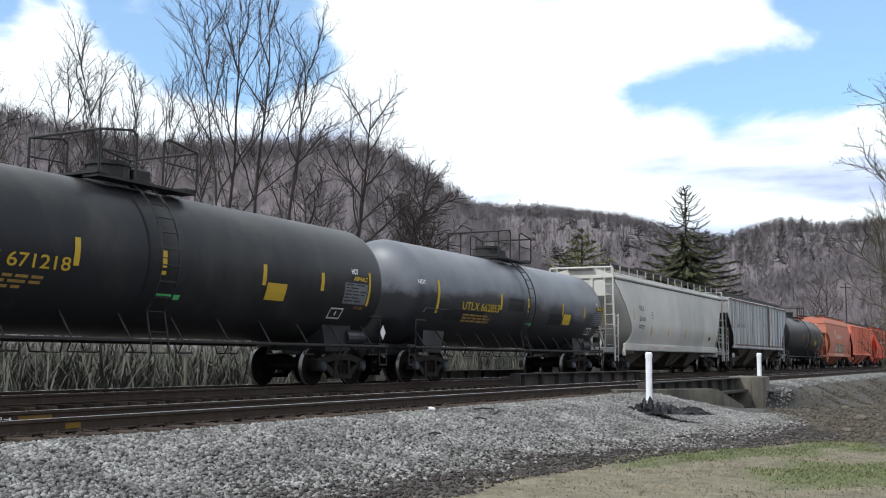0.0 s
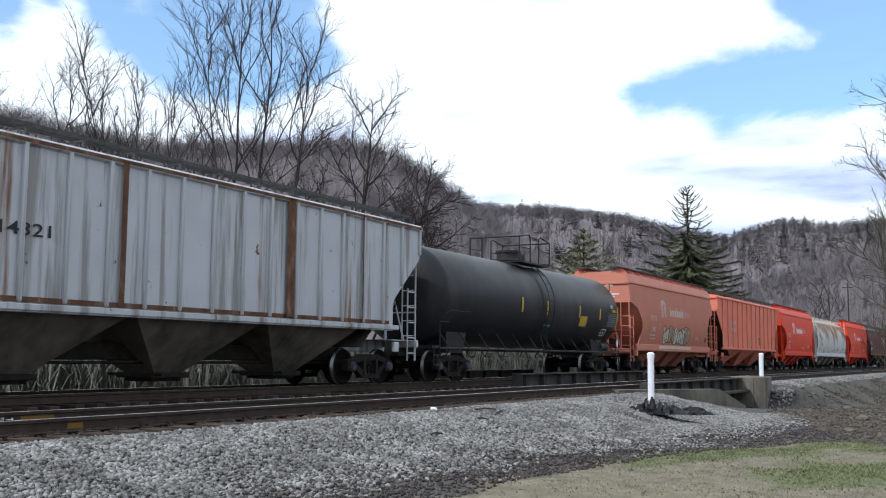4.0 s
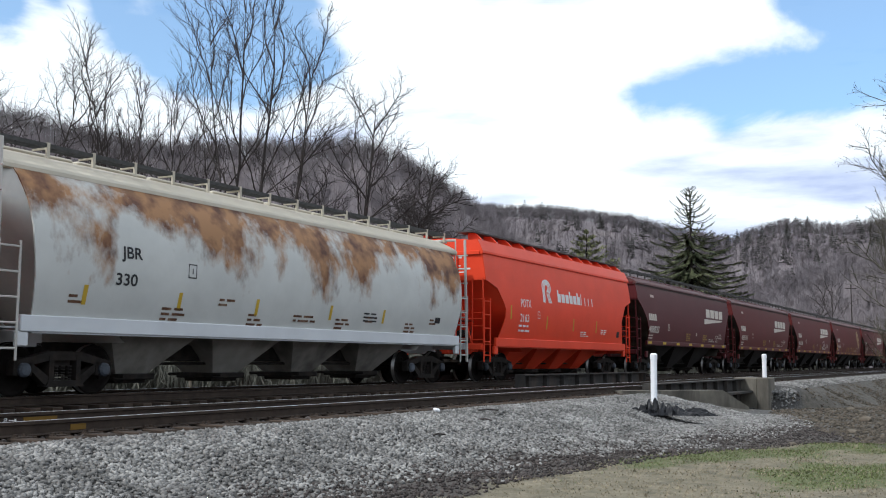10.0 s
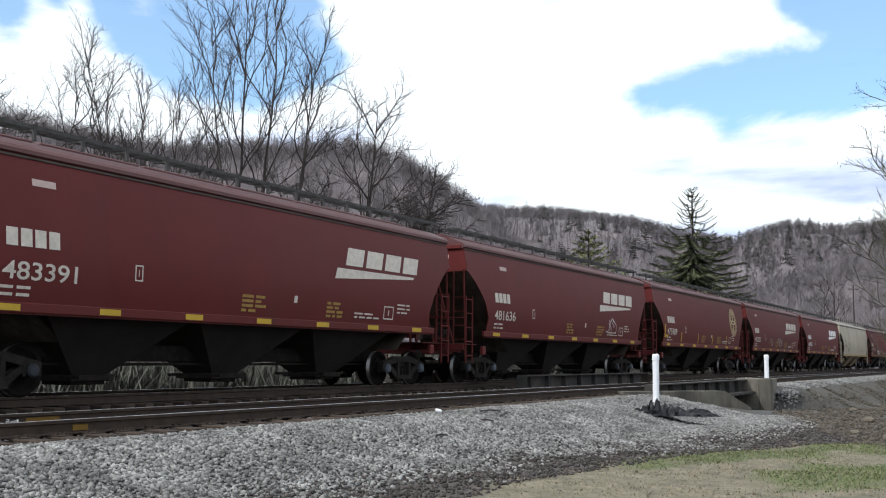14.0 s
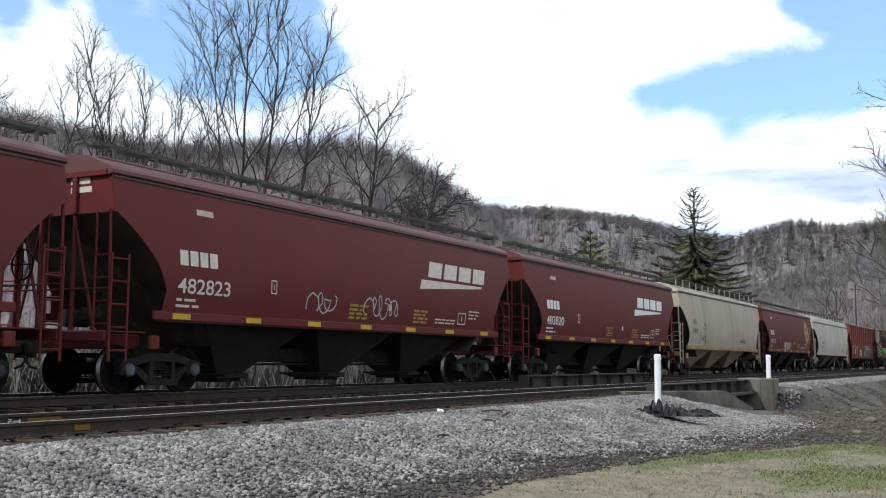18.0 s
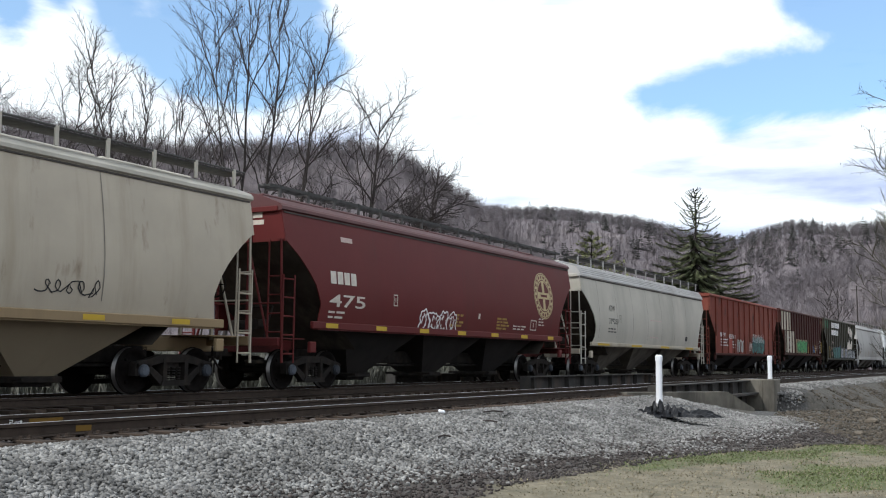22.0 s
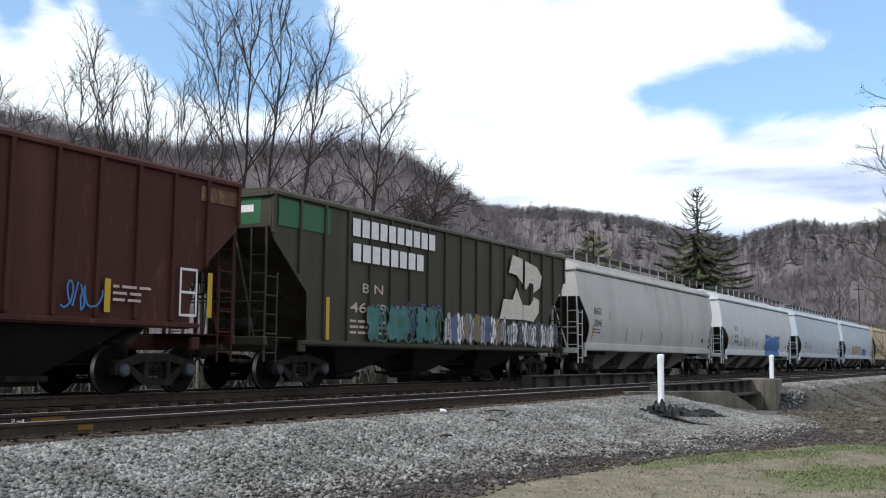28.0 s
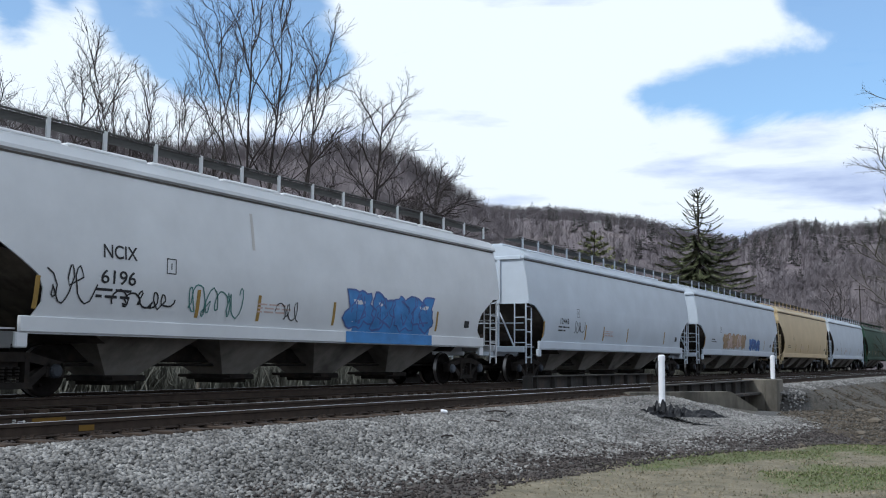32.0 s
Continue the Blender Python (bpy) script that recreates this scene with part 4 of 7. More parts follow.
def tube(pts, rad, n, V, F):
    """Adds a thin tapering tube along pts as triangles."""
    base = len(V)
    for i, p in enumerate(pts):
        d = (pts[min(i + 1, len(pts) - 1)] - pts[max(i - 1, 0)])
        d.normalize()
        u = d.orthogonal().normalized()
        w = d.cross(u)
        for k in range(n):
            a = 2 * math.pi * k / n
            V.append(p + (u * math.cos(a) + w * math.sin(a)) * rad[i])
    for i in range(len(pts) - 1):
        for k in range(n):
            a, b = base + i * n + k, base + i * n + (k + 1) % n
            F.append((a, b, b + n))
            F.append((a, b + n, a + n))


def bare_tree(rng, height, spread=1.0, lean=(0, 0), stems=1, fork=0.45, limbs=10, kids=(7, 5, 3), up=0.2, girth=0.0095, reach=1.0, leaders=None):
    """A leafless tree: leaders with ascending limbs that arch upward, branches, twigs. Returns (trunk and limbs, twigs) as vertex and triangle lists.
    leaders: (offset, lean, share of the height) of each stem, where the stems are known."""
    coarse, thin = ([], []), ([], [])

    def shoot(p, d, ln, r, level, steps, wob, lift):
        pts, rads = [p.copy()], [r]
        q, dd = p.copy(), d.copy()
        for i in range(steps):
            dd = (dd + Vector((rng.gauss(0, wob), rng.gauss(0, wob), rng.gauss(0, wob * 0.6) + lift))).normalized()
            q = q + dd * (ln / steps)
            pts.append(q.copy())
            rads.append(r * (1 - (0.92 if level == 0 else 0.8) * ((i + 1) / steps) ** 1.15))
        V, F = coarse if level < 3 else thin
        tube(pts, rads, (6, 5, 4, 3)[level], V, F)
        return pts, rads

    def grow(p, d, ln, r, level):
        if level == 4:
            V, F = thin
            w = d.orthogonal().normalized() * 0.011
            b = len(V)
            V.extend((p - w, p + w, p + d * ln))
            F.append((b, b + 1, b + 2))
            return
        steps = (9, 7, 5, 3)[level]
        pts, rads = shoot(p, d, ln, r, level, steps, (0.06, 0.17, 0.2, 0.22)[level], (0.05, up * 0.5, up * 0.4, up * 0.4)[level])
        n = limbs if level == 0 else max(2, kids[level - 1] + rng.randint(-1, 1))
        turn = rng.random() * 6.283
        f0 = fork if level == 0 else 0.22
        for k in range(n):
            f = f0 + (0.98 - f0) * (k + rng.random() * 0.7) / n
            i = min(int(f * steps), steps - 1)
            at = pts[i].lerp(pts[i + 1], f * steps - i)
            dd = (pts[i + 1] - pts[i]).normalized()
            a = turn + 2.4 * k + rng.uniform(-0.5, 0.5)
            side = Vector((math.cos(a), math.sin(a), 0.0))
            side = (side - dd * side.dot(dd)).normalized()
            ang = radians(rng.uniform(30, 52)) * spread
            nd = (dd * math.cos(ang) + side * math.sin(ang)).normalized()
            if level == 0:
                l2 = ln * rng.uniform(0.42, 0.58) * (1.4 - 0.95 * f) * reach
            else:
                l2 = ln * rng.uniform(0.38, 0.6) * (1.2 - 0.55 * f)
            grow(at, nd, l2, max(rads[i] * rng.uniform(0.42, 0.6), (0.055, 0.028, 0.014, 0.008)[level]), level + 1)

    for off, tilt, share in leaders or ():
        grow(Vector((off, rng.uniform(-0.6, 0.6), 0)), Vector((tilt, rng.uniform(-0.04, 0.04), 1)).normalized(), height * share * 0.92, height * girth, 0)
    for k in range(stems if not leaders else 0):
        a = 6.283 * (k + rng.random() * 0.5) / stems
        o = 0.7 * (stems > 1)
        d = Vector((lean[0] + 0.28 * o * math.cos(a), lean[1] + 0.28 * o * math.sin(a), 1)).normalized()
        h = height * (1 if k == 0 else rng.uniform(0.75, 0.95))
        grow(Vector((o * math.cos(a), o * math.sin(a), 0)), d, h * 0.88, height * girth, 0)
    return coarse, thin


M["bark"] = material("bark", two((0.048, 0.039, 0.036), 0.3), 3, 0.95, bump=0.5, stretch=(1, 1, 0.3), second=[(0.8, (1, 1, 1), 0.55, 0.75, (0.075, 0.062, 0.055))])
M["twigs"] = material("twigs", two((0.052, 0.042, 0.041), 0.25), 2, 0.95)
M["budding_twigs"] = material("budding_twigs", two((0.105, 0.092, 0.06), 0.25), 2, 0.9)
M["budding_bark"] = material("budding_bark", two((0.085, 0.075, 0.055), 0.25), 2, 0.95)
M["catkin_twigs"] = material("catkin_twigs", two((0.095, 0.085, 0.068), 0.25), 2, 0.95)
# bare twigs lightened to grey-violet, distance haze included in the base colour
M["hazy_twigs"] = material("hazy_twigs", [(0.3, (0.165, 0.142, 0.150)), (0.5, (0.195, 0.168, 0.175)), (0.7, (0.23, 0.197, 0.196))], 0.03, 0.95, island=0.1)
M["bramble"] = material("bramble", two((0.085, 0.082, 0.066), 0.3), 0.5, 0.95, island=0.35)
M["needles"] = material("needles", two((0.17, 0.185, 0.095), 0.3), 1.5, 0.85, island=0.4)
M["far_needles"] = material("far_needles", two((0.062, 0.070, 0.052), 0.3), 0.3, 0.9, island=0.2)
M["pine"] = material("pine", two((0.22, 0.225, 0.10), 0.3), 1.5, 0.85, island=0.3)


def at_view(px, dist):
    """Ground position in the direction of a bearing given in thousandths of 1.85 rad right of the view's axis."""
    k = (px - 784) / 1850
    return dist * k, dist


def tree(px, dist, height, label, twigs="twigs", bark="bark", catkins=0, **kw):
    x, y = at_view(px, dist)
    rng = random.Random(px * 7 + dist)
    co, th = bare_tree(rng, height, **kw)
    tips = [p for p in th[0][::23] if p.z > height * 0.3]
    for p in rng.sample(tips, min(catkins, len(tips))):       # hanging catkins under the outer twigs
        b, w, ln = len(th[0]), rng.uniform(0.02, 0.032), rng.uniform(0.1, 0.2)
        th[0].extend((p, p + Vector((w, w, -ln * 0.5)), p + Vector((0, 0, -ln)), p + Vector((-w, -w, -ln * 0.5))))
        th[1].extend(((b, b + 1, b + 2), (b, b + 2, b + 3)))
    t = tagged(new("bare_tree"), label, "tree", "bare trees behind the tracks")
    t.matrix_basis = pose(x, y, -0.95 if dist < 95 else hill(x, y))
    k = height / max(c.z for c in th[0])
    for nm, (v, f), mt in (("trunk", co, bark), ("crown", th, twigs)):
        link(nm, mesh_of(nm, np.array([tuple(c) for c in v]) * k, np.array(f)), M[mt], t)
    return t


tree(238, 72, 24.8, "slender bare grey tree with a forked top on the far bank", spread=0.62, fork=0.5, limbs=9, kids=(5, 5, 3), girth=0.0058, reach=0.62, leaders=((0, 0.0, 0.9), (0.1, -0.06, 1.0), (0.0, 0.04, 0.96)))
tree(196, 76, 20.5, "thin bare tree among brush by the line", spread=0.75, limbs=11, kids=(5, 5, 3), girth=0.0055, reach=0.6)
tree(112, 78, 21.5, "bare many-stemmed tree with fine leaning stems", spread=0.7, limbs=9, kids=(5, 5, 3), girth=0.005, reach=0.55, leaders=((0, 0.03, 0.9), (0.3, 0.08, 1.0), (0.6, 0.13, 0.92)))
tree(150, 80, 17, "low bare many-stemmed tree with fine upright twigs", stems=2, spread=0.75, limbs=9, kids=(5, 5, 3), girth=0.0055, reach=0.6)
tree(-24, 70, 24.0, "bare tree with arching branches", stems=2, spread=1.05, fork=0.36, limbs=12, kids=(6, 5, 3), girth=0.007, reach=0.75)
tree(-90, 66, 22, "bare tree with arching branches", spread=1.1, kids=(5, 4, 3))
tree(390, 62, 26.5, "tall bare hardwood with an upright dark stem and fanning limbs", spread=0.66, fork=0.34, limbs=10, kids=(7, 5, 3), girth=0.006, reach=0.7, leaders=((0, 0.012, 1.0),))
tree(412, 63, 24.5, "tall bare hardwood with a fine broad crown", spread=0.6, fork=0.4, limbs=8, kids=(6, 5, 3), girth=0.005, reach=0.62, leaders=((0, 0.055, 1.0),))
tree(438, 61, 26.5, "tall bare hardwood with forked dark limbs", spread=0.66, fork=0.34, limbs=9, kids=(7, 5, 3), girth=0.006, reach=0.66, leaders=((0, 0.02, 1.0), (0.25, 0.11, 0.84)))
tree(352, 66, 16, "bare tree with a leaning thin stem", spread=0.9, lean=(-0.12, 0), limbs=8, kids=(4, 4, 3), girth=0.005, reach=0.6)
tree(520, 63, 13.5, "bare leaning tree with tangled twigs", spread=1.0, lean=(0.2, 0), limbs=9, kids=(6, 5, 3), girth=0.006, reach=0.8)
tree(470, 66, 12.5, "low bare tree with tangled twigs", spread=1.1, stems=2, limbs=8, kids=(6, 5, 3), girth=0.006, reach=0.8)
tree(632, 58, 17.4, "bare spreading tree with dark heavy limbs", spread=1.05, fork=0.46, limbs=12, kids=(7, 5, 3), girth=0.011, reach=0.78, leaders=((0, 0.0, 1.0),))
tree(575, 70, 13, "low bare tree with tangled twigs", spread=1.1, stems=2, limbs=8, kids=(6, 5, 3), girth=0.006, reach=0.8)
tree(680, 60, 13.2, "bare tree leaning over with drooping twigs", spread=1.1, limbs=10, kids=(7, 6, 3), up=0.06, girth=0.008, reach=0.7, leaders=((0, 0.38, 1.06), (0.3, 0.24, 0.95)))
tree(748, 62, 13.8, "bare tree with a tangle of drooping twigs", spread=1.1, fork=0.4, limbs=12, kids=(7, 6, 4), up=0.02, girth=0.007, reach=0.75, leaders=((0, 0.12, 1.0), (0.3, 0.2, 0.85)))
tree(640, 66, 12.0, "small bare leaning tree", spread=1.0, lean=(0.4, 0), limbs=8, kids=(5, 5, 3))
tree(1694, 56, 19.0, "bare tree with dark twigs and hanging catkins", "catkin_twigs", "budding_bark", stems=3, spread=0.8, limbs=13, kids=(6, 5, 4), fork=0.3, girth=0.0024, reach=0.8, catkins=900)
tree(1640, 70, 14.5, "bare tree coming into yellowish bud", "catkin_twigs", "budding_bark", stems=3, spread=0.8, limbs=12, kids=(6, 5, 4), fork=0.25, girth=0.004, reach=0.8)
tree(1575, 110, 11.5, "bare leaning tree coming into yellowish bud", "budding_twigs", "budding_bark", stems=2, spread=0.9, limbs=10, fork=0.25, kids=(6, 5, 4), lean=(-0.12, 0), girth=0.006)
tree(1452, 150, 15, "slim dark bare tree at the wood's edge", spread=0.8, limbs=10, fork=0.3, kids=(4, 4, 3), girth=0.007, reach=0.5)
tree(1475, 158, 17, "slim dark bare tree at the wood's edge", spread=0.7, limbs=10, fork=0.3, kids=(4, 4, 3), girth=0.009)


def sketch_tree(rng, n, fine=1.0):
    """A far bare tree of height 1: a stem and n thin blades that fan upward."""
    V, F = [], []
    tube([Vector((0, 0, 0)), Vector((rng.gauss(0, 0.02), 0, 0.5)), Vector((rng.gauss(0, 0.03), rng.gauss(0, 0.03), 0.97))], [0.0065, 0.005, 0.002], 3, V, F)
    for _ in range(n):
        z0 = rng.uniform(0.28, 0.8)
        a = rng.random() * 6.283
        ln = rng.uniform(0.16, 0.36) * (1.15 - z0 * 0.6)
        up = rng.uniform(0.5, 1.3)
        tip = Vector((math.cos(a), math.sin(a), up)).normalized() * ln
        w = Vector((-math.sin(a), math.cos(a), 0)) * rng.uniform(0.003, 0.007) * fine
        p = Vector((0, 0, z0))
        b = len(V)
        V += [p - w, p + w, p + tip]
        F.append((b, b + 1, b + 2))
        for s in (-1, 1):
            mid = p + tip * rng.uniform(0.3, 0.6)
            t2 = mid + Vector((math.cos(a + s * 0.7), math.sin(a + s * 0.7), up)).normalized() * ln * 0.6
            b = len(V)
            V += [mid - w * 0.8, mid + w * 0.8, t2]
            F.append((b, b + 1, b + 2))
    return np.array([tuple(c) for c in V]), np.array(F)


def cane_clump(rng, n):
    """A bramble clump of height 1: thin canes that rise from the ground and arch over."""
    V, F = [], []
    for _ in range(n):
        p = Vector((rng.gauss(0, 0.45), rng.gauss(0, 0.45), 0))
        a, ln = rng.random() * 6.283, rng.uniform(0.35, 1.0)
        d = Vector((math.cos(a), math.sin(a), 0))
        w = Vector((-d.y, d.x, 0)) * rng.uniform(0.005, 0.012)
        q = p + d * ln * rng.uniform(0.1, 0.8) + Vector((0, 0, ln * rng.uniform(0.7, 1.0)))
        r = q + d * ln * rng.uniform(0.2, 0.6) + Vector((0, 0, ln * rng.uniform(-0.35, 0.1)))
        b = len(V)
        V += [p - w, p + w, q + w, q - w, r]
        F += [(b, b + 1, b + 2), (b, b + 2, b + 3), (b + 3, b + 2, b + 4)]
    return np.array([tuple(c) for c in V]), np.array(F)


def soften(m, share=0.7, facing=(0.0, -0.45, 0.9)):
    """Thin twigs massed together scatter light as one rough canopy does: turns the shading normal towards up and the open valley."""
    t = m.node_tree
    add, ln = nodes_of(t)
    b = next(n for n in t.nodes if n.type == "BSDF_PRINCIPLED")
    g = add("ShaderNodeNewGeometry")
    mx = add("ShaderNodeMix")
    mx.data_type = "VECTOR"
    mx.inputs[0].default_value = share
    ln(g.outputs["Normal"], mx.inputs[4])
    mx.inputs[5].default_value = facing
    nv = add("ShaderNodeVectorMath")
    nv.operation = "NORMALIZE"
    ln(mx.outputs[1], nv.inputs[0])
    ln(nv.outputs[0], b.inputs["Normal"])


for k in ("hazy_twigs", "bramble", "needles", "far_needles", "pine"):
    soften(M[k])


def woods():
    rng = random.Random(5)
    # thicket of small trees on the flat and the hill's foot
    tm = [sketch_tree(rng, 60, 0.6) for _ in range(5)]
    pl = []
    for _ in range(90):
        az = rng.uniform(-27, 8)
        r = rng.uniform(62, 150)
        x, y = r * math.sin(radians(az)), r * math.cos(radians(az))
        pl.append((x, y, min(hill(x, y), 30) if r > 95 else -1.2, rng.uniform(4, 8), rng.random() * 6.28, rng.randrange(5)))
    for _ in range(90):
        az = rng.uniform(8, 30)
        r = rng.uniform(170, 300)
        x, y = r * math.sin(radians(az)), r * math.cos(radians(az))
        pl.append((x, y, hill(x, y), rng.uniform(7, 12), rng.random() * 6.28, rng.randrange(5)))
    v, f = merge(tm, pl)
    tagged(link("thicket", mesh_of("thicket", v, f), M["hazy_twigs"]), "tangle of bare brown brush and saplings", "brush", kind="stuff")
    # low brambles along the far verge, seen under the train
    tm = [cane_clump(rng, 110) for _ in range(5)]
    pl = []
    for _ in range(2200):
        s, o = rng.uniform(-5, 170), -10.5 - abs(rng.gauss(0, 6))
        p = line(s, o, -0.95)
        pl.append((p.x, p.y, p.z, rng.uniform(0.9, 2.6), rng.random() * 6.28, rng.randrange(5)))
    v, f = merge(tm, pl)
    tagged(link("brambles", mesh_of("brambles", v, f), M["bramble"]), "grey-brown leafless brambles along the far verge", "brush", kind="stuff")
    # woods on the slopes
    tm = [sketch_tree(rng, 24, 0.5 if k < 8 else 0.9) for k in range(16)]
    tm = [(v * np.array([1.9, 1.9, 1.0]), f) for v, f in tm]
    pl = []
    for az0, az1, r0, r1, n, h0, h1 in ((-32, 6, 120, 330, 5600, 4.5, 8), (-8, 34, 340, 800, 9000, 7, 11), (13, 40, 180, 360, 3000, 6, 10), (-32, 4, 270, 310, 900, 5, 8), (-4, 34, 730, 790, 900, 7, 11)):
        for _ in range(n):
            az = rng.uniform(az0, az1)
            r = math.sqrt(rng.uniform(r0 * r0, r1 * r1))
            x, y = r * math.sin(radians(az)), r * math.cos(radians(az))
            pl.append((x, y, hill(x, y) - 0.5, rng.uniform(h0, h1), rng.random() * 6.28, rng.randrange(8) + (8 if r > 400 else 0)))
    v, f = merge(tm, pl)
    tagged(link("far_woods", mesh_of("far_woods", v, f), M["hazy_twigs"]), "leafless woods covering the hillsides, far haze in their grey colour", "woods", kind="stuff")


def conifer_template(rng, whorls, per, droop=0.25, bare_top=0.0, clusters=5, wide=0.75):
    """A conifer of height 1: trunk (tube) and needle sprays along whorled branches."""
    TV, TF, V, F = [], [], [], []
    tube([Vector((0, 0, 0)), Vector((0, 0, 0.5)), Vector((0.004, 0, 1.0))], [0.016, 0.011, 0.002], 5, TV, TF)
    for i in range(whorls):
        t = i / (whorls - 1)
        z = 0.1 + 0.87 * t
        reach = (min(0.42 * (1 - t) ** 0.85, 0.29) * wide + 0.012) * rng.uniform(0.8, 1.12)
        for k in range(per):
            a = 2 * math.pi * (k + rng.random() * 0.7) / per + i
            z = 0.1 + 0.87 * min(max(t + rng.gauss(0, 0.3) * (1 - t) / whorls, 0), 1)
            rr = reach * rng.uniform(0.65, 1.1)
            d = Vector((math.cos(a), math.sin(a), 0))
            rise_ = 0.35 * t - droop * (1 - t)
            end = Vector((0, 0, z)) + d * rr + Vector((0, 0, rr * rise_))
            mid = Vector((0, 0, z)).lerp(end, 0.55) - Vector((0, 0, rr * 0.10))
            tube([Vector((0, 0, z)), mid, end], [0.004 * (1.2 - t), 0.003 * (1.2 - t), 0.0012], 3, TV, TF)
            m = int(clusters * (1.5 - t)) if t < 1 - bare_top else max(2, clusters // 3)
            for c in range(m):
                f = 0.25 + 0.78 * (c + rng.random()) / m
                p = Vector((0, 0, z)).lerp(mid, f / 0.55) if f < 0.55 else mid.lerp(end, min((f - 0.55) / 0.45, 1.0))
                for _ in range(3):
                    q = Vector((rng.gauss(0, 1), rng.gauss(0, 1), rng.gauss(-0.15, 0.45))).normalized()
                    q = (q + d * 0.9).normalized()
                    ln = rng.uniform(0.018, 0.036) * (1.35 - 0.5 * t)
                    w = q.cross(Vector((0, 0, 1))).normalized() * ln * 0.32
                    b = len(V)
                    V.extend([p - w * 0.4, p + q * ln * 0.5 - w, p + q * ln, p + q * ln * 0.5 + w])
                    F.extend([(b, b + 1, b + 2), (b, b + 2, b + 3)])
    return (np.array([tuple(c) for c in TV]), np.array(TF)), (np.array([tuple(c) for c in V]), np.array(F))


def spruce(rng, h):
    """A wide old spruce: a thin open top of upswept boughs, dense hanging sprays below. Returns (wood, needles) as arrays."""
    TV, TF, V, F = [], [], [], []
    tube([Vector((0, 0, 0)), Vector((0.05, 0, h * 0.5)), Vector((-0.02, 0, h * 0.97)), Vector((0, 0, h))], [0.3, 0.2, 0.05, 0.015], 6, TV, TF)

    def leaf(p, q, ln, w):
        side = q.cross(Vector((0, 0, 1)))
        side = (side.normalized() if side.length > 0.01 else Vector((1, 0, 0))) * w
        b = len(V)
        V.extend([p - side * 0.5, p + q * ln * 0.45 - side, p + q * ln, p + q * ln * 0.45 + side])
        F.extend([(b, b + 1, b + 2), (b, b + 2, b + 3)])

    tiers = 34
    for i in range(tiers):
        depth = 0.25 + (h * 0.86) * (i / (tiers - 1)) ** 1.12
        open_ = smooth(6.2, 3.0, depth)
        n = int(5 + 4 * smooth(1.5, 7, depth))
        for k in range(n):
            d0 = depth + rng.uniform(-0.2, 0.25)
            z = h - d0
            reach = min(0.35 + 0.72 * d0, 6.3) * rng.uniform(0.62, 1.06)
            a = 6.283 * (k + rng.random() * 0.8) / n + i * 1.7
            d = Vector((math.cos(a), math.sin(a), 0))
            up = 0.58 - 0.66 * smooth(0.5, 6.5, d0) + rng.uniform(-0.06, 0.06)
            pts = [Vector((0, 0, z)) + d * reach * f + Vector((0, 0, reach * (up * f - 0.16 * math.sin(f * 3.14) + 0.05 * f * f))) for f in (0, 0.3, 0.6, 0.85, 1.0)]
            sag = 0.22 * smooth(2.5, 8, d0)
            pts = [q - Vector((0, 0, reach * sag * f)) for q, f in zip(pts, (0, 0.3, 0.6, 0.85, 1.0))]
            tube(pts, [0.055, 0.045, 0.034, 0.022, 0.008], 3, TV, TF)
            m = int(reach * (15 if open_ > 0.5 else 30))
            for c in range(m):
                f = 0.12 + 0.88 * (c + rng.random()) / m
                j = min(int(f * 4), 3)
                p = pts[j].lerp(pts[j + 1], f * 4 - j)
                out = (pts[j + 1] - pts[j]).normalized()
                for sg in (-1, 1):
                    side = Vector((-d.y, d.x, 0)) * sg
                    if rng.random() < open_ * 0.75:
                        leaf(p, (out * 1.1 + side * 0.5 + Vector((0, 0, rng.uniform(-0.3, 0.5)))).normalized(), rng.uniform(0.14, 0.26), 0.035)
                    else:
                        q = (out * 0.8 + side * rng.uniform(0.5, 1.2) + Vector((0, 0, rng.uniform(-0.75, 0.1)))).normalized()
                        leaf(p, q, rng.uniform(0.3, 0.75) * (1.15 - 0.55 * f) * (1 - 0.5 * open_), rng.uniform(0.05, 0.09))
    return (np.array([tuple(c) for c in TV]), np.array(TF)), (np.array([tuple(c) for c in V]), np.array(F))


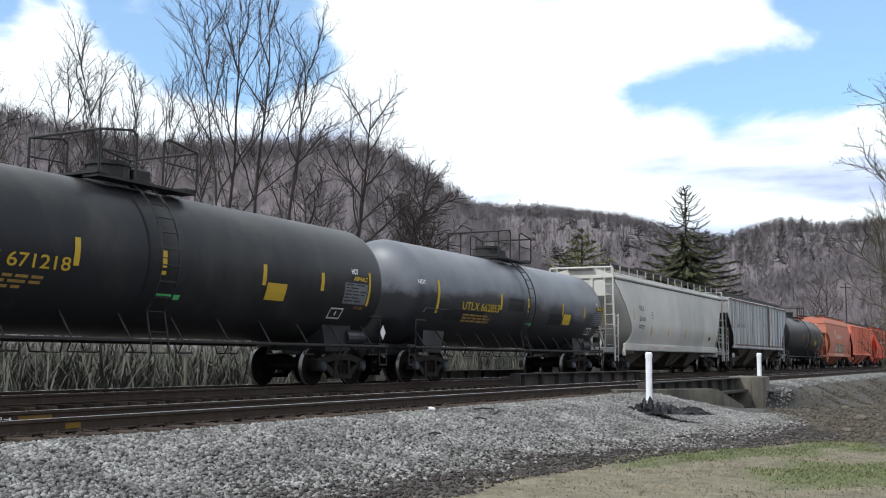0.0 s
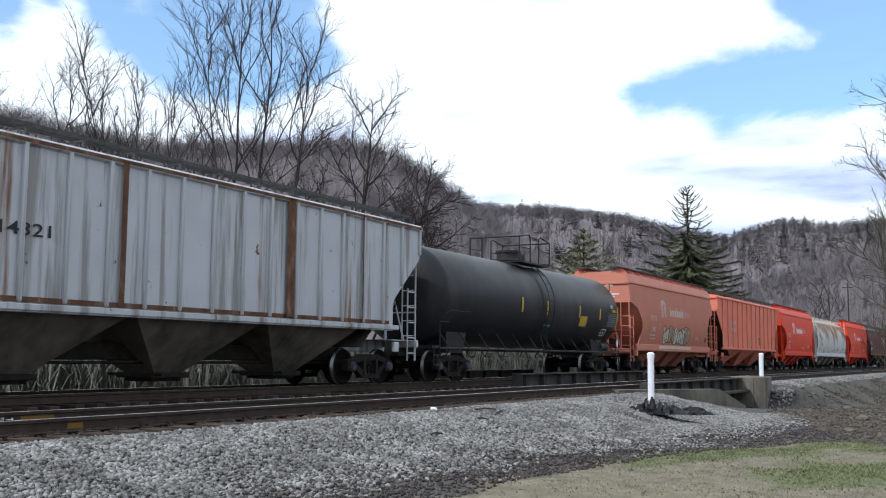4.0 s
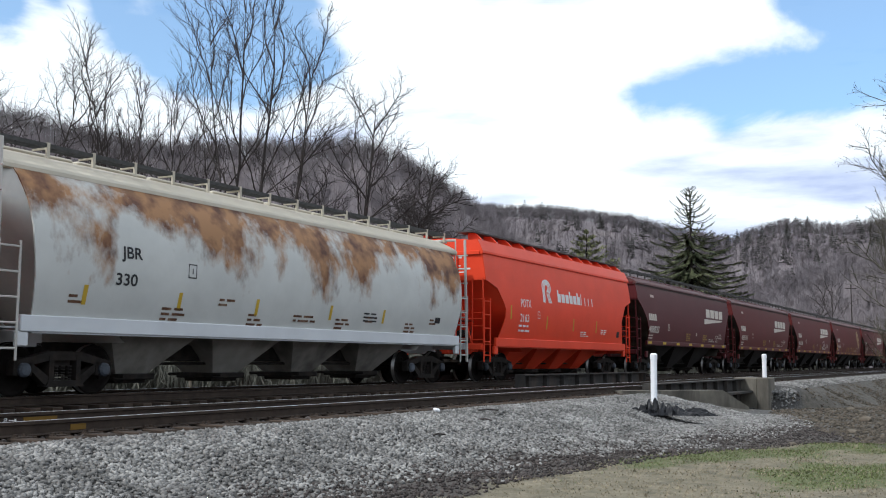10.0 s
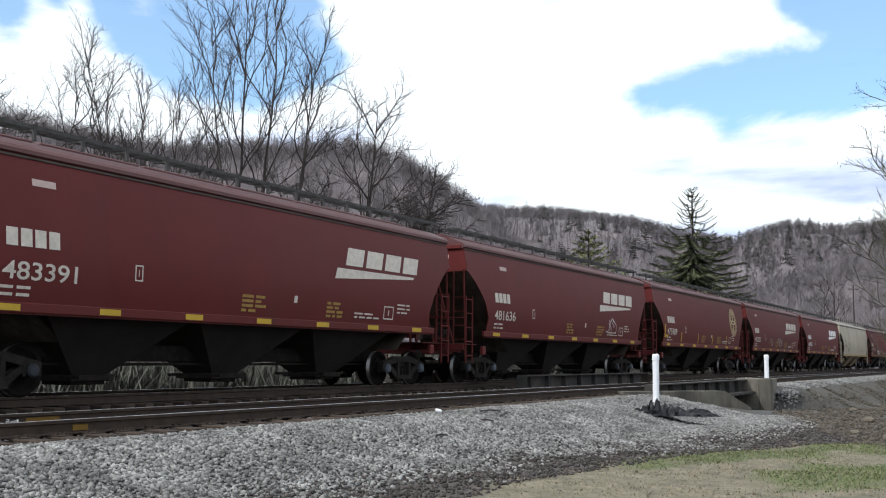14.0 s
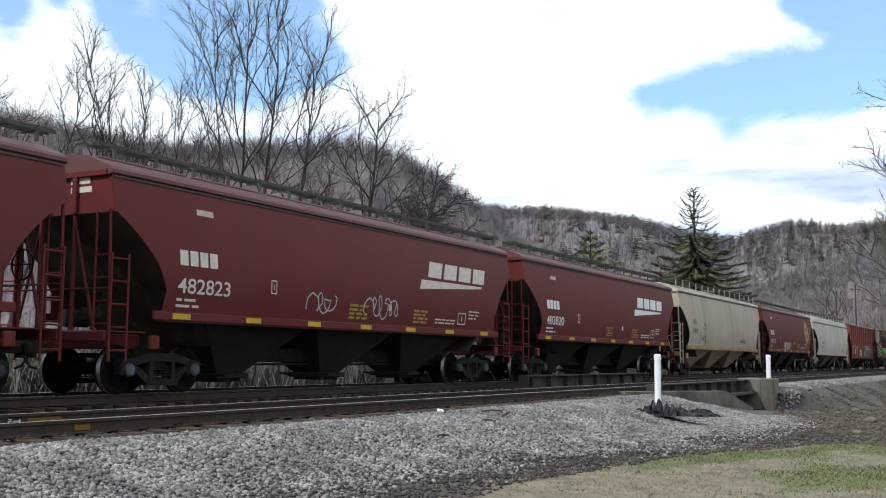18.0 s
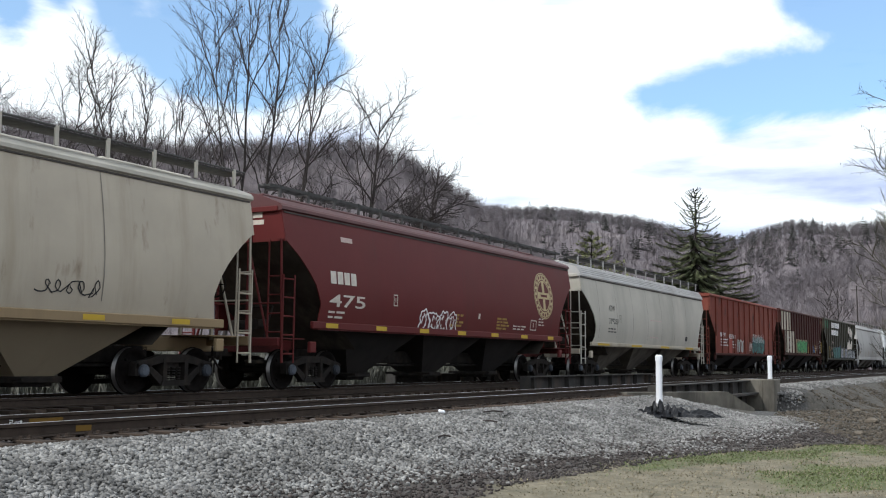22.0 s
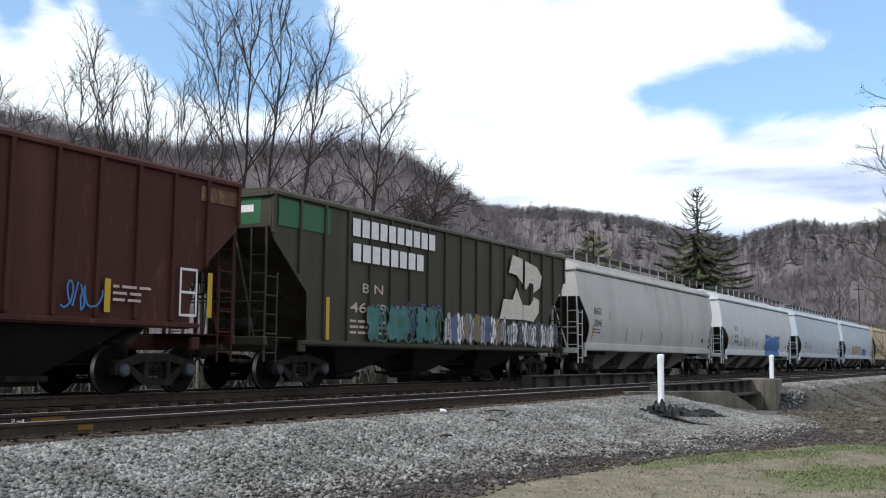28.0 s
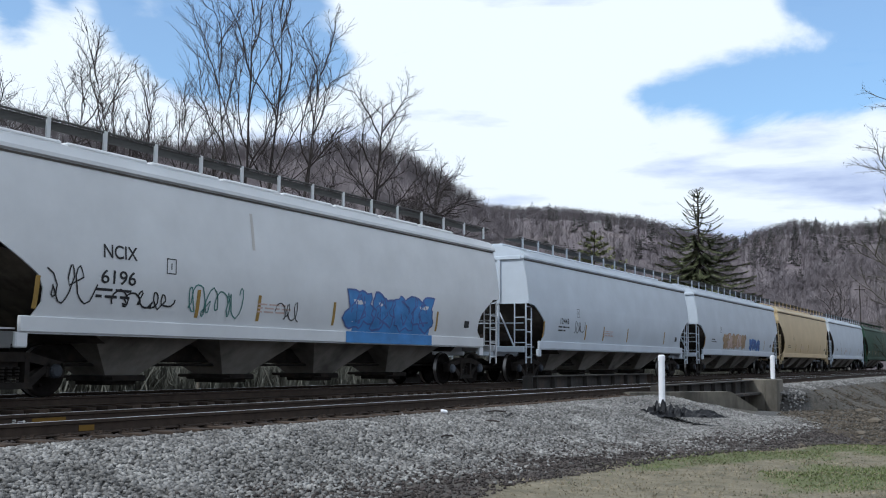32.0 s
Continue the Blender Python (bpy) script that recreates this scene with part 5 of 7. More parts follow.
def conifers():
    rng = random.Random(8)
    for px, dist, tip, mt, label in ((1228, 105, 9.25, "needles", "tall dark green spruce with an open top and upswept boughs"), (1042, 170, 7.0, "pine", "yellowish green pine at the wood's edge")):
        x, y = at_view(px, dist)
        base = hill(x, y) if dist > 110 else -0.9
        h = dist * math.tan(radians(tip)) + EYE - base      # its top stands tip degrees over the horizon
        if mt == "needles":
            (tv, tf), (nv, nf) = spruce(rng, h)
        else:
            (tv, tf), (nv, nf) = conifer_template(rng, 16, 11, droop=0.0, clusters=20, wide=1.7)
            tv, nv = tv * h, nv * h
        t = tagged(new("spruce" if mt == "needles" else "pine"), label, "tree", "conifers")
        t.matrix_basis = pose(x, y, base)
        link("trunk", mesh_of("trunk", tv, tf), M["bark"], t)
        link("crown", mesh_of("crown", nv, nf), M[mt], t)
    tm = []
    for _ in range(4):
        (tv, tf), (nv, nf) = conifer_template(rng, 9, 6, clusters=4)
        c = nv.reshape(-1, 4, 3).mean(axis=1, keepdims=True)
        nv = (c + (nv.reshape(-1, 4, 3) - c) * 2.4).reshape(-1, 3)      # bolder sprays for a far crown
        tm.append((nv * np.array([1.1, 1.1, 0.94]), nf))
    pl = []
    for az0, az1, r0, r1, n in ((2, 30, 430, 690, 190), (14, 34, 560, 700, 80), (15, 30, 300, 360, 8)):
        for _ in range(n):
            az, r = rng.uniform(az0, az1), rng.uniform(r0, r1)
            x, y = r * math.sin(radians(az)), r * math.cos(radians(az))
            pl.append((x, y, hill(x, y) - 0.5, rng.uniform(0.5, 1.0) * (7 + r * 0.009), rng.random() * 6.28, rng.randrange(4)))
    v, f = merge(tm, pl)
    tagged(link("far_pines", mesh_of("far_pines", v, f), M["far_needles"]), "dark pines scattered through the bare hillside woods", "woods", kind="stuff")


woods()
conifers()


# ---------------------------------------------------------------- tracks
def rail_section(o0, z0):
    """Rail cross-section as (o, z, material): base, web and head."""
    return [(-0.07, -0.17), (-0.07, -0.16), (-0.012, -0.145), (-0.010, -0.05), (-0.036, -0.04), (-0.036, -0.006), (-0.028, 0.0), (0.028, 0.0), (0.036, -0.006), (0.036, -0.04),
            (0.010, -0.05), (0.012, -0.145), (0.07, -0.16), (0.07, -0.17)]


def track(label, o0, z0, s0, s1):
    """Two rails on timber ties, fastened with plates and spikes. Ties near the camera's view are parts; the far ones are joined."""
    t = tagged(new("railway_track"), label, "railway track", "railway tracks")
    for sg in (-1, 1):
        bm = bmesh.new()
        sec = rail_section(0, 0)
        prev = None
        s = s0
        while s <= s1:
            ring = [bm.verts.new(line(s, o0 + sg * 0.753 + dy, z0 + z)) for dy, z in sec]
            if prev:
                for j in range(len(sec) - 1):
                    f = bm.faces.new((prev[j], ring[j], ring[j + 1], prev[j + 1]))
                    f.material_index = 1 if j == 6 else 0
            prev = ring
            s += 3.0
        bmesh.ops.recalc_face_normals(bm, faces=bm.faces[:])
        part("rail", bm, [M["rail_side"], M["rail_top"]], t, "steel rail with a bright worn head and rusty web")
    bm = bmesh.new()
    box(bm, (0, 0, 0), (0.23, 2.6, 0.18), bevel=0.012)
    tie = bpy.data.meshes.new("tie")
    bm.to_mesh(tie)
    bm.free()
    tie.materials.append(M["tie"])
    bm = bmesh.new()
    box(bm, (0, 0, 0.096), (0.19, 0.36, 0.016))
    for dy in (-0.1, 0.1):
        for dx in (-0.06, 0.06):
            box(bm, (dx, dy * 1.05, 0.115), (0.03, 0.05, 0.035))
    plate = bpy.data.meshes.new("tie_plate")
    bm.to_mesh(plate)
    bm.free()
    plate.materials.append(M["rail_side"])
    rng = random.Random(int(o0 * 10))
    s = 1.0
    while s < 62:
        k = link("tie", tie, None, t)
        k.matrix_basis = on_line(s, o0 + rng.uniform(-0.05, 0.05), z0 - 0.27 + rng.uniform(-0.008, 0.008)) @ pose(0, 0, 0, 0, 0, rng.uniform(-1.2, 1.2))
        if o0 > 1:
            for sg in (-1, 1):
                link("tie_plate", plate, None, k).location.y = sg * 0.753
        s += 0.52
    bm = bmesh.new()
    s = 62
    while s < min(s1, 240):
        m = on_line(s, o0, z0 - 0.27)
        box(bm, (0, 0, 0), (0.23, 2.6, 0.18))
        bm.verts.ensure_lookup_table()
        bmesh.ops.transform(bm, matrix=m, verts=bm.verts[-8:])
        s += 0.52
    tagged(part("far_ties", bm, M["tie"], t), kind="stuff")
    return t


track("main track of worn steel rails carrying the train", 0.0, 0.0, -60, 470)
near_track = track("empty track of rusty steel rails on weathered timber ties", DT, NEAR_Z, -60, 470)
# inspection marks sprayed on the rails
for o, s, w, z, h in ((DT - 0.753, 9.97, 0.56, -0.10, 0.075), (DT + 0.753, 9.24, 0.24, -0.10, 0.07)):
    bm = bmesh.new()
    box(bm, (0, 0, 0), (w, 0.006, h))
    b = part("paint_mark", bm, M["old_yellow"], near_track, "yellow sprayed inspection mark")
    b.matrix_basis = on_line(s, o + 0.016, NEAR_Z + z)


bm = bmesh.new()
for x0, x1, z0, z1 in ((0, 0.05, 0.045, 0.055), (0.04, 0.05, 0.02, 0.05), (0, 0.05, 0.02, 0.03), (0, 0.01, -0.01, 0.025), (0, 0.05, -0.01, 0.0), (0.08, 0.2, 0.02, 0.03), (0.17, 0.19, 0.005, 0.045)):
    box(bm, ((x0 + x1) / 2, 0, (z0 + z1) / 2), (x1 - x0, 0.005, z1 - z0))
b = part("chalk_mark", bm, M["white_mark"], near_track, "white number and arrow chalked on the rail")
b.matrix_basis = on_line(9.38, DT - 0.753 + 0.016, NEAR_Z - 0.12)


# ---------------------------------------------------------------- ballast
def stone_templates(rng, n=10):
    out = []
    cube = [(-1, -1, -1), (1, -1, -1), (1, 1, -1), (-1, 1, -1), (-1, -1, 1), (1, -1, 1), (1, 1, 1), (-1, 1, 1)]
    fc = np.array([(0, 3, 2, 1), (4, 5, 6, 7), (0, 1, 5, 4), (1, 2, 6, 5), (2, 3, 7, 6), (3, 0, 4, 7)])
    for _ in range(n):
        v = np.array([[c * rng.uniform(0.28, 0.62) for c in p] for p in cube]) * np.array([rng.uniform(0.8, 1.25), rng.uniform(0.7, 1.0), rng.uniform(0.55, 0.85)])
        a, b = rng.uniform(-0.6, 0.6), rng.uniform(-0.6, 0.6)
        rx = np.array([[1, 0, 0], [0, math.cos(a), -math.sin(a)], [0, math.sin(a), math.cos(a)]])
        ry = np.array([[math.cos(b), 0, math.sin(b)], [0, 1, 0], [-math.sin(b), 0, math.cos(b)]])
        out.append((v @ rx.T @ ry.T, fc))
    return out


M["ballast"] = material("ballast", [(0.3, (0.108, 0.102, 0.095)), (0.5, (0.188, 0.18, 0.17)), (0.7, (0.295, 0.285, 0.268))], 1.2, 0.9, bump=0.35, bump_scale=60, island=0.55)
M["cinder"] = material("cinder", two((0.060, 0.050, 0.046), 0.4), 3, 0.95, bump=0.3, island=0.6)
M["bank_stone"] = material("bank_stone", two((0.082, 0.068, 0.052), 0.35), 2, 0.95, bump=0.4, island=0.5)


def scatter_stones():
    rng = random.Random(3)
    tm = stone_templates(rng)

    def lay(name, n, s0, s1, o0, o1, a, b, mat, label, keep=lambda s, o: True, power=1.0):
        pl = []
        for _ in range(n):
            s = s0 + (s1 - s0) * rng.random() ** power
            o = rng.uniform(o0, o1)
            if not keep(s, o):
                continue
            p = line(s, o, land(s, o) + 0.05 * noise.noise(Vector((s * 0.7, o * 0.7, 0))) * (1 if o > 6.6 else 0.2))
            pl.append((p.x, p.y, p.z + 0.01, rng.uniform(a, b), rng.random() * 6.28, rng.randrange(10)))
        v, f = merge(tm, pl)
        tagged(link(name, mesh_of(name, v, f), M[mat]), label, "gravel", kind="stuff")

    edge = lambda s, o: o - 0.35 * drift(s) < 8.75 - 0.25 * smooth(15, 20, s) + 0.6 * noise.noise(Vector((s * 0.5, 0, 7))) + rng.gauss(0, 0.5 + 0.8 * smooth(14, 20, s)) and land(s, o) > -1.2 and (o < 9.2 or s < foot(o) + 1)
    lay("ballast_gravel", 88000, 3, 31, 6.42, 11.6, 0.028, 0.06, "ballast", "loose grey crushed-stone ballast on the track shoulder", edge, 1.25)
    lay("far_ballast_gravel", 15000, 41, 130, 6.3, 8.2, 0.05, 0.10, "ballast", "grey crushed-stone ballast along the far shoulder", power=1.5)
    # crib stones in the cinder colour: dirt and painted train shadow together
    lay("crib_ballast", 14000, 4, 62, 1.6, 6.0, 0.04, 0.065, "cinder", "dirty ballast between the ties, darkened with painted train shadow", lambda s, o: abs(((s - 1.0) / 0.52) % 1.0 - 0.5) < 0.3 and land(s, o) > -1, 1.4)
    lay("cinder_gravel", 46000, 3, 34, 8.4, 15.5, 0.015, 0.045, "cinder", "dark cinders and crumbled dirt beside the ballast", lambda s, o: 7.9 + 0.35 * drift(s) + abs(rng.gauss(0, 0.5)) < o < 10.4 + drift(s) and land(s, o) > -1.2 and (o < 9.2 or s < foot(o) + 1), 1.3)
    lay("bank_rubble", 20000, 22, 75, 8.0, 16.5, 0.025, 0.085, "bank_stone", "earth and rubble on the creek bank", lambda s, o: s > SPAN1 + 1 or (o > 9.4 and s > foot(o)), 1.3)


scatter_stones()


# ---------------------------------------------------------------- grass
M["grass"] = material("grass", two((0.105, 0.125, 0.045), 0.3), 1.0, 0.8, island=0.45)
M["dry_grass"] = material("dry_grass", two((0.23, 0.195, 0.13), 0.3), 1.0, 0.9, island=0.5)


def grass():
    rng = random.Random(21)

    def field(name, n, test, a, b, mat, label, s0=4.0, s1=36.0, o0=9.6, o1=15.6, wide=0.012):
        V, F = [], []
        for _ in range(n):
            s, o = rng.uniform(s0, s1), rng.uniform(o0, o1)
            if not test(s, o):
                continue
            p = line(s, o, land(s, o) + 0.05 * noise.noise(Vector((s * 0.7, o * 0.7, 0))) - 0.005)
            h, t = rng.uniform(a, b), rng.random() * 6.28
            d = Vector((math.cos(t), math.sin(t), 0))
            k = len(V)
            lean = Vector((rng.gauss(0, 0.9), rng.gauss(0, 0.9), 1)).normalized() * h
            V.extend([p - d * wide, p + d * wide, p + lean])
            F.append((k, k + 1, k + 2))
        tagged(link(name, mesh_of(name, np.array([tuple(c) for c in V]), np.array(F)), M[mat]), label, "grass", kind="stuff")

    def lush(s, o):
        return rng.random() < lushness(s, o) ** 1.3 and s < foot(o) + 1.5
    field("grass", 110000, lush, 0.02, 0.05, "grass", "short green grass in ragged patches", o1=15.7)
    field("dry_grass", 60000, lambda s, o: o - drift(s) > 10.1 + 0.5 * noise.noise(Vector((s * 0.6, 1, 0))) and s < foot(o) + 1, 0.015, 0.035, "dry_grass", "short dead winter grass")
    field("meadow_grass", 16000, lambda s, o: True, 0.12, 0.45, "dry_grass", "pale dead meadow grass behind the tracks", 0, 120, -14, -5, 0.02)


grass()

# ---------------------------------------------------------------- bridge
M["girder"] = material("girder", two((0.05, 0.046, 0.042), 0.3), 3, 0.8, 0.2, bump=0.2, second=[(1.5, (1, 1, 0.4), 0.5, 0.75, (0.085, 0.06, 0.045))])


def placed(ob, s, o=0.0, z=0.0):
    ob.matrix_basis = on_line(s, o, z)
    return ob


def bridge():
    b = placed(tagged(new("girder_bridge"), "short plate-girder railway bridge of weathered dark steel", "bridge"), 35.75)
    ln = SPAN1 - SPAN0 + 0.9
    for o, top, low in ((2.45, 0.22, -1.0), (-2.4, 0.22, -1.0), (6.52, 0.02, -0.95)):
        bm = bmesh.new()
        y = -o
        box(bm, (0, y, (top + low) / 2), (ln, 0.025, top - low))
        box(bm, (0, y, top), (ln, 0.34, 0.035))
        box(bm, (0, y, low), (ln, 0.34, 0.035))
        for sg in (-1, 1):
            box(bm, (sg * ln / 2, y, (top + low) / 2), (0.03, 0.34, top - low))
        gd = part("girder", bm, M["girder"], b, "riveted plate girder")
        n = 9
        for i in range(n):
            bm = bmesh.new()
            box(bm, (-ln / 2 + 0.35 + (ln - 0.7) * i / (n - 1), y - 0.09, (top + low) / 2), (0.02, 0.15, top - low - 0.04))
            part("stiffener", bm, M["girder"], gd)
    bm = bmesh.new()
    box(bm, (0, -DT, -0.45), (ln, 3.9, 0.08))
    part("deck", bm, M["girder"], b)
    bm = bmesh.new()
    box(bm, (0, 0, -0.45), (ln, 4.6, 0.08))
    part("deck", bm, M["girder"], b)


bridge()


WING_END = (4.24, -0.66)


def abutments():
    a = placed(tagged(new("far_abutment"), "weathered concrete bridge abutment with a squared pilaster", "abutment", "bridge abutments"), SPAN1)
    bm = bmesh.new()
    box(bm, (0.7, 0.4, -1.75), (1.2, 13.0, 2.3), bevel=0.03)
    part("breast_wall", bm, M["concrete"], a)
    bm = bmesh.new()
    box(bm, (0.72, -6.70, -1.25), (1.3, 0.88, 2.66), bevel=0.03)
    part("back_wall", bm, M["concrete"], a)
    bm = bmesh.new()
    box(bm, (0.56, -7.37, -1.25), (1.12, 0.46, 2.69), bevel=0.04)
    part("pilaster", bm, M["concrete"], a)
    c = placed(tagged(new("near_abutment"), "weathered concrete abutment with a wing wall stepping down", "abutment", "bridge abutments"), SPAN0)
    bm = bmesh.new()
    box(bm, (-0.5, 2.0, -1.6), (1.0, 11.0, 2.2), bevel=0.03)
    part("breast_wall", bm, M["concrete"], c)
    bm = bmesh.new()
    # wing wall slants outward and its top slopes down at the end
    prism(bm, [(-0.4, -0.15), (3.24, -0.15), (WING_END[0], WING_END[1]), (WING_END[0], -2.6), (-0.4, -2.6)], -0.2, 0.2)
    w = part("wing_wall", bm, M["concrete"], c)
    w.matrix_basis = pose(28.93 - SPAN0, -6.34, 0.0, 0, 0, -35.5) @ pose(0, 0.2, 0)


abutments()


def marker_post(s, o, z, h, label):
    p = placed(tagged(new("marker_post"), label, "post", "white marker posts"), s, o, z)
    bm = bmesh.new()
    bar(bm, (0, 0, -0.3), (0, 0, h), 0.085, 20)
    part("tube", bm, M["white_paint"], p)
    bm = bmesh.new()
    bar(bm, (0, 0, h - 0.13), (0, 0, h), 0.096, 20)
    bar(bm, (0, 0, h), (0, 0, h + 0.035), 0.096, 20, 0.06)
    part("cap", bm, M["white_paint"], p)


marker_post(27.44, 7.4, -0.45, 1.32, "white plastic pipe marker post set in the gravel")
marker_post(41.85, 7.33, 0.085, 0.875, "white plastic pipe marker post on the abutment")


def black_rag():
    r = placed(tagged(new("tarpaulin"), "crumpled torn black plastic sheeting lying on the gravel", "tarpaulin"), 24.8, 8.05, land(24.8, 8.05))
    r.matrix_basis = r.matrix_basis @ pose(0, 0, 0, 0, 0, -73) @ pose(0.25, 0, 0) @ Matrix.Scale(1.2, 4)
    for k, (x0, w, d, h) in enumerate(((-0.35, 1.0, 0.6, 0.14), (-0.12, 0.5, 0.4, 0.3), (0.6, 0.95, 0.4, 0.12), (0.15, 0.7, 0.5, 0.2))):
        bm = bmesh.new()
        n = 18
        g = []
        for i in range(n + 1):
            row = []
            for j in range(n + 1):
                u, v = i / n * 2 - 1, j / n * 2 - 1
                f = max(0, 1 - (u * u + v * v)) ** (1.6 if h > 0.3 else 0.6)
                fold = abs(noise.noise(Vector((u * 1.7 + k * 9, v * 1.7, 1)))) + 0.6 * abs(noise.noise(Vector((u * 3.6, v * 3.6, k))))
                e = 1 + 0.5 * noise.noise(Vector((u * 2.5, v * 2.5, 5 + k)))
                row.append(bm.verts.new((x0 + u * w / 2 * e, v * d / 2 * e, h * f * (0.25 + 1.5 * fold) - 0.015)))
            g.append(row)
        for i in range(n):
            for j in range(n):
                bm.faces.new((g[i][j], g[i + 1][j], g[i + 1][j + 1], g[i][j + 1]))
        part("fold", bm, M["black_plastic"], r)


M["black_plastic"] = material("black_plastic", two((0.006, 0.006, 0.008), 0.3), 4, 0.5)
black_rag()


def litter():
    p = line(16.6, 6.75, -0.2)
    bm = bmesh.new()
    box(bm, (0, 0, 0), (0.12, 0.08, 0.05), bevel=0.015)
    t = tagged(part("paper_scrap", bm, M["white_paint"]), "crumpled white paper scrap on the ballast", "litter")
    t.matrix_basis = pose(p.x, p.y, p.z, 20, 10, 30)
    for s, o, ln, a in ((18.2, 7.0, 0.42, 20), (14.6, 7.9, 0.26, 40), (17.0, 7.5, 0.3, -30)):
        q = line(s, o, land(s, o) + 0.05)
        bm = bmesh.new()
        rail_bars(bm, [(-ln / 2, 0, 0), (0, 0.03, 0.02), (ln / 2, 0, 0.0)], 0.014)
        t = tagged(part("stick", bm, M["bark"]), "dark broken stick lying on the ballast", "stick", "sticks on the ballast")
        t.matrix_basis = pose(q.x, q.y, q.z, 0, 0, a)
    for s, o, z, r in ((24.6, 12.7, 0, 0.13), (29.5, 12.4, 0, 0.2), (20.4, 12.2, 0, 0.08), (36, 11.2, 0, 0.14)):
        bm = bmesh.new()
        bmesh.ops.create_icosphere(bm, subdivisions=2, radius=r)
        for v in bm.verts:
            v.co *= 1 + 0.3 * noise.noise(v.co * 3 / r * 0.4 + Vector((s, 0, 0)))
            v.co.z *= 0.55
        q = line(s, o, land(s, o))
        t = tagged(part("rock", bm, M["bank_stone"]), "pale flat rock lying in the bank", "rock", "rocks")
        t.matrix_basis = pose(q.x, q.y, q.z + r * 0.2)


litter()


def far_side():
    """What shows under the train: a concrete block, a steel post, a pale pipe on the far verge; a line pole beyond."""
    for s, o, sz, label in ((17.2, -9.0, (0.5, 0.6, 1.1), "squared pale concrete marker block beyond the tracks"),):
        b = placed(tagged(new("marker_block"), label, "marker"), s, o, -0.95)
        bm = bmesh.new()
        box(bm, (0, 0, sz[2] / 2), sz, bevel=0.05)
        part("block", bm, M["concrete"], b)
    p = placed(tagged(new("steel_post"), "thin grey steel post beyond the tracks", "post"), 26.0, -7.5, -0.95)
    bm = bmesh.new()
    bar(bm, (0, 0, -0.2), (0, 0, 1.6), 0.05, 8)
    part("shaft", bm, M["concrete"], p)
    x, y = at_view(1511, 190)
    u = tagged(new("utility_pole"), "dark wooden utility pole beside the line", "utility pole")
    u.matrix_basis = pose(x, y, -1.2)
    bm = bmesh.new()
    bar(bm, (0, 0, 0), (0, 0, 15.4), 0.16, 8, 0.1)
    part("pole", bm, M["bark"], u)
    bm = bmesh.new()
    box(bm, (0, 0, 14.6), (2.0, 0.1, 0.12))
    part("crossarm", bm, M["bark"], u)


far_side()

# ---------------------------------------------------------------- the train
CARS = []


def hcar(i, *a, **k):
    r = hopper_car("covered_hopper_car", a[0], JOINTS[i + 1] - JOINTS[i], *a[1:], **k)
    CARS.append((r[0], (JOINTS[i] + JOINTS[i + 1]) / 2))
    return r


def tcar(i, *a, **k):
    r = tank_car("tank_car", a[0], JOINTS[i + 1] - JOINTS[i], *a[1:], **k)
    CARS.append((r[0], (JOINTS[i] + JOINTS[i + 1]) / 2))
    return r


def word(car, side, body, size, x, z, mat, width=None, proud=0.007, bold=0.003):
    """A word in the built-in font on the camera side, its lower left corner at (x, z), squeezed to a width."""
    pts, faces = text_mesh(body, size, bold)
    w = max(p[0] for p in pts) or 1
    marking("lettering", pts, faces, mat, car, side, x, z, (width / w) if width else 1.0, proud)


def fine_print(car, side, x, z, w, rows, mat, h=0.05, gap=0.09, seed=0):
    """Lines too small to read, as short bars."""
    rng = random.Random(seed)
    out = []
    for k in range(rows):
        u = 0
        while u < w:
            v = rng.uniform(0.12, 0.4)
            if u + v > w:
                break
            out.append((u, -k * gap, u + v, -k * gap + h))
            u += v + 0.07
    marking("fine_print", *bars_of(out), mat, car, side, x, z)


def panel(car, side, x, z, w, h, mat, name="placard", label="", proud=0.006):
    marking(name, *bars_of([(0, 0, w, h)]), mat, car, side, x, z, proud=proud, label=label)


def stripes(car, side, xs, z, h, w, mat):
    for x in xs:
        panel(car, side, x, z, w, h, mat, "reflective_strip", proud=0.012)


def frame_mark(car, side, x, z, w, h, mat, t=0.03):
    marking("stencil_box", *bars_of([(0, 0, w, t), (0, h - t, w, h), (0, t, t, h - t), (w - t, t, w, h - t), (w * 0.45, h * 0.3, w * 0.55, h * 0.7)]), mat, car, side, x, z)


def wedge_logo(car, side, x, z, w, mat):
    """A slanted four-block word mark over a tapering underline, as plain shapes."""
    h = 0.47 * w / 3.8
    n = 4
    bw = w / n
    for k in range(n):
        u = k * bw
        rows = [(u, 0, u + bw * 0.84, h)]
        marking("emblem", *bars_of(rows), mat, car, side, x, z, skew=0.42, proud=0.006)
    marking("emblem_underline", [(-0.5, -0.36), (w - 0.35, -0.14), (w - 0.28, -0.08), (-0.36, -0.09)], [(0, 1, 2, 3)], mat, car, side, x, z, proud=0.006)


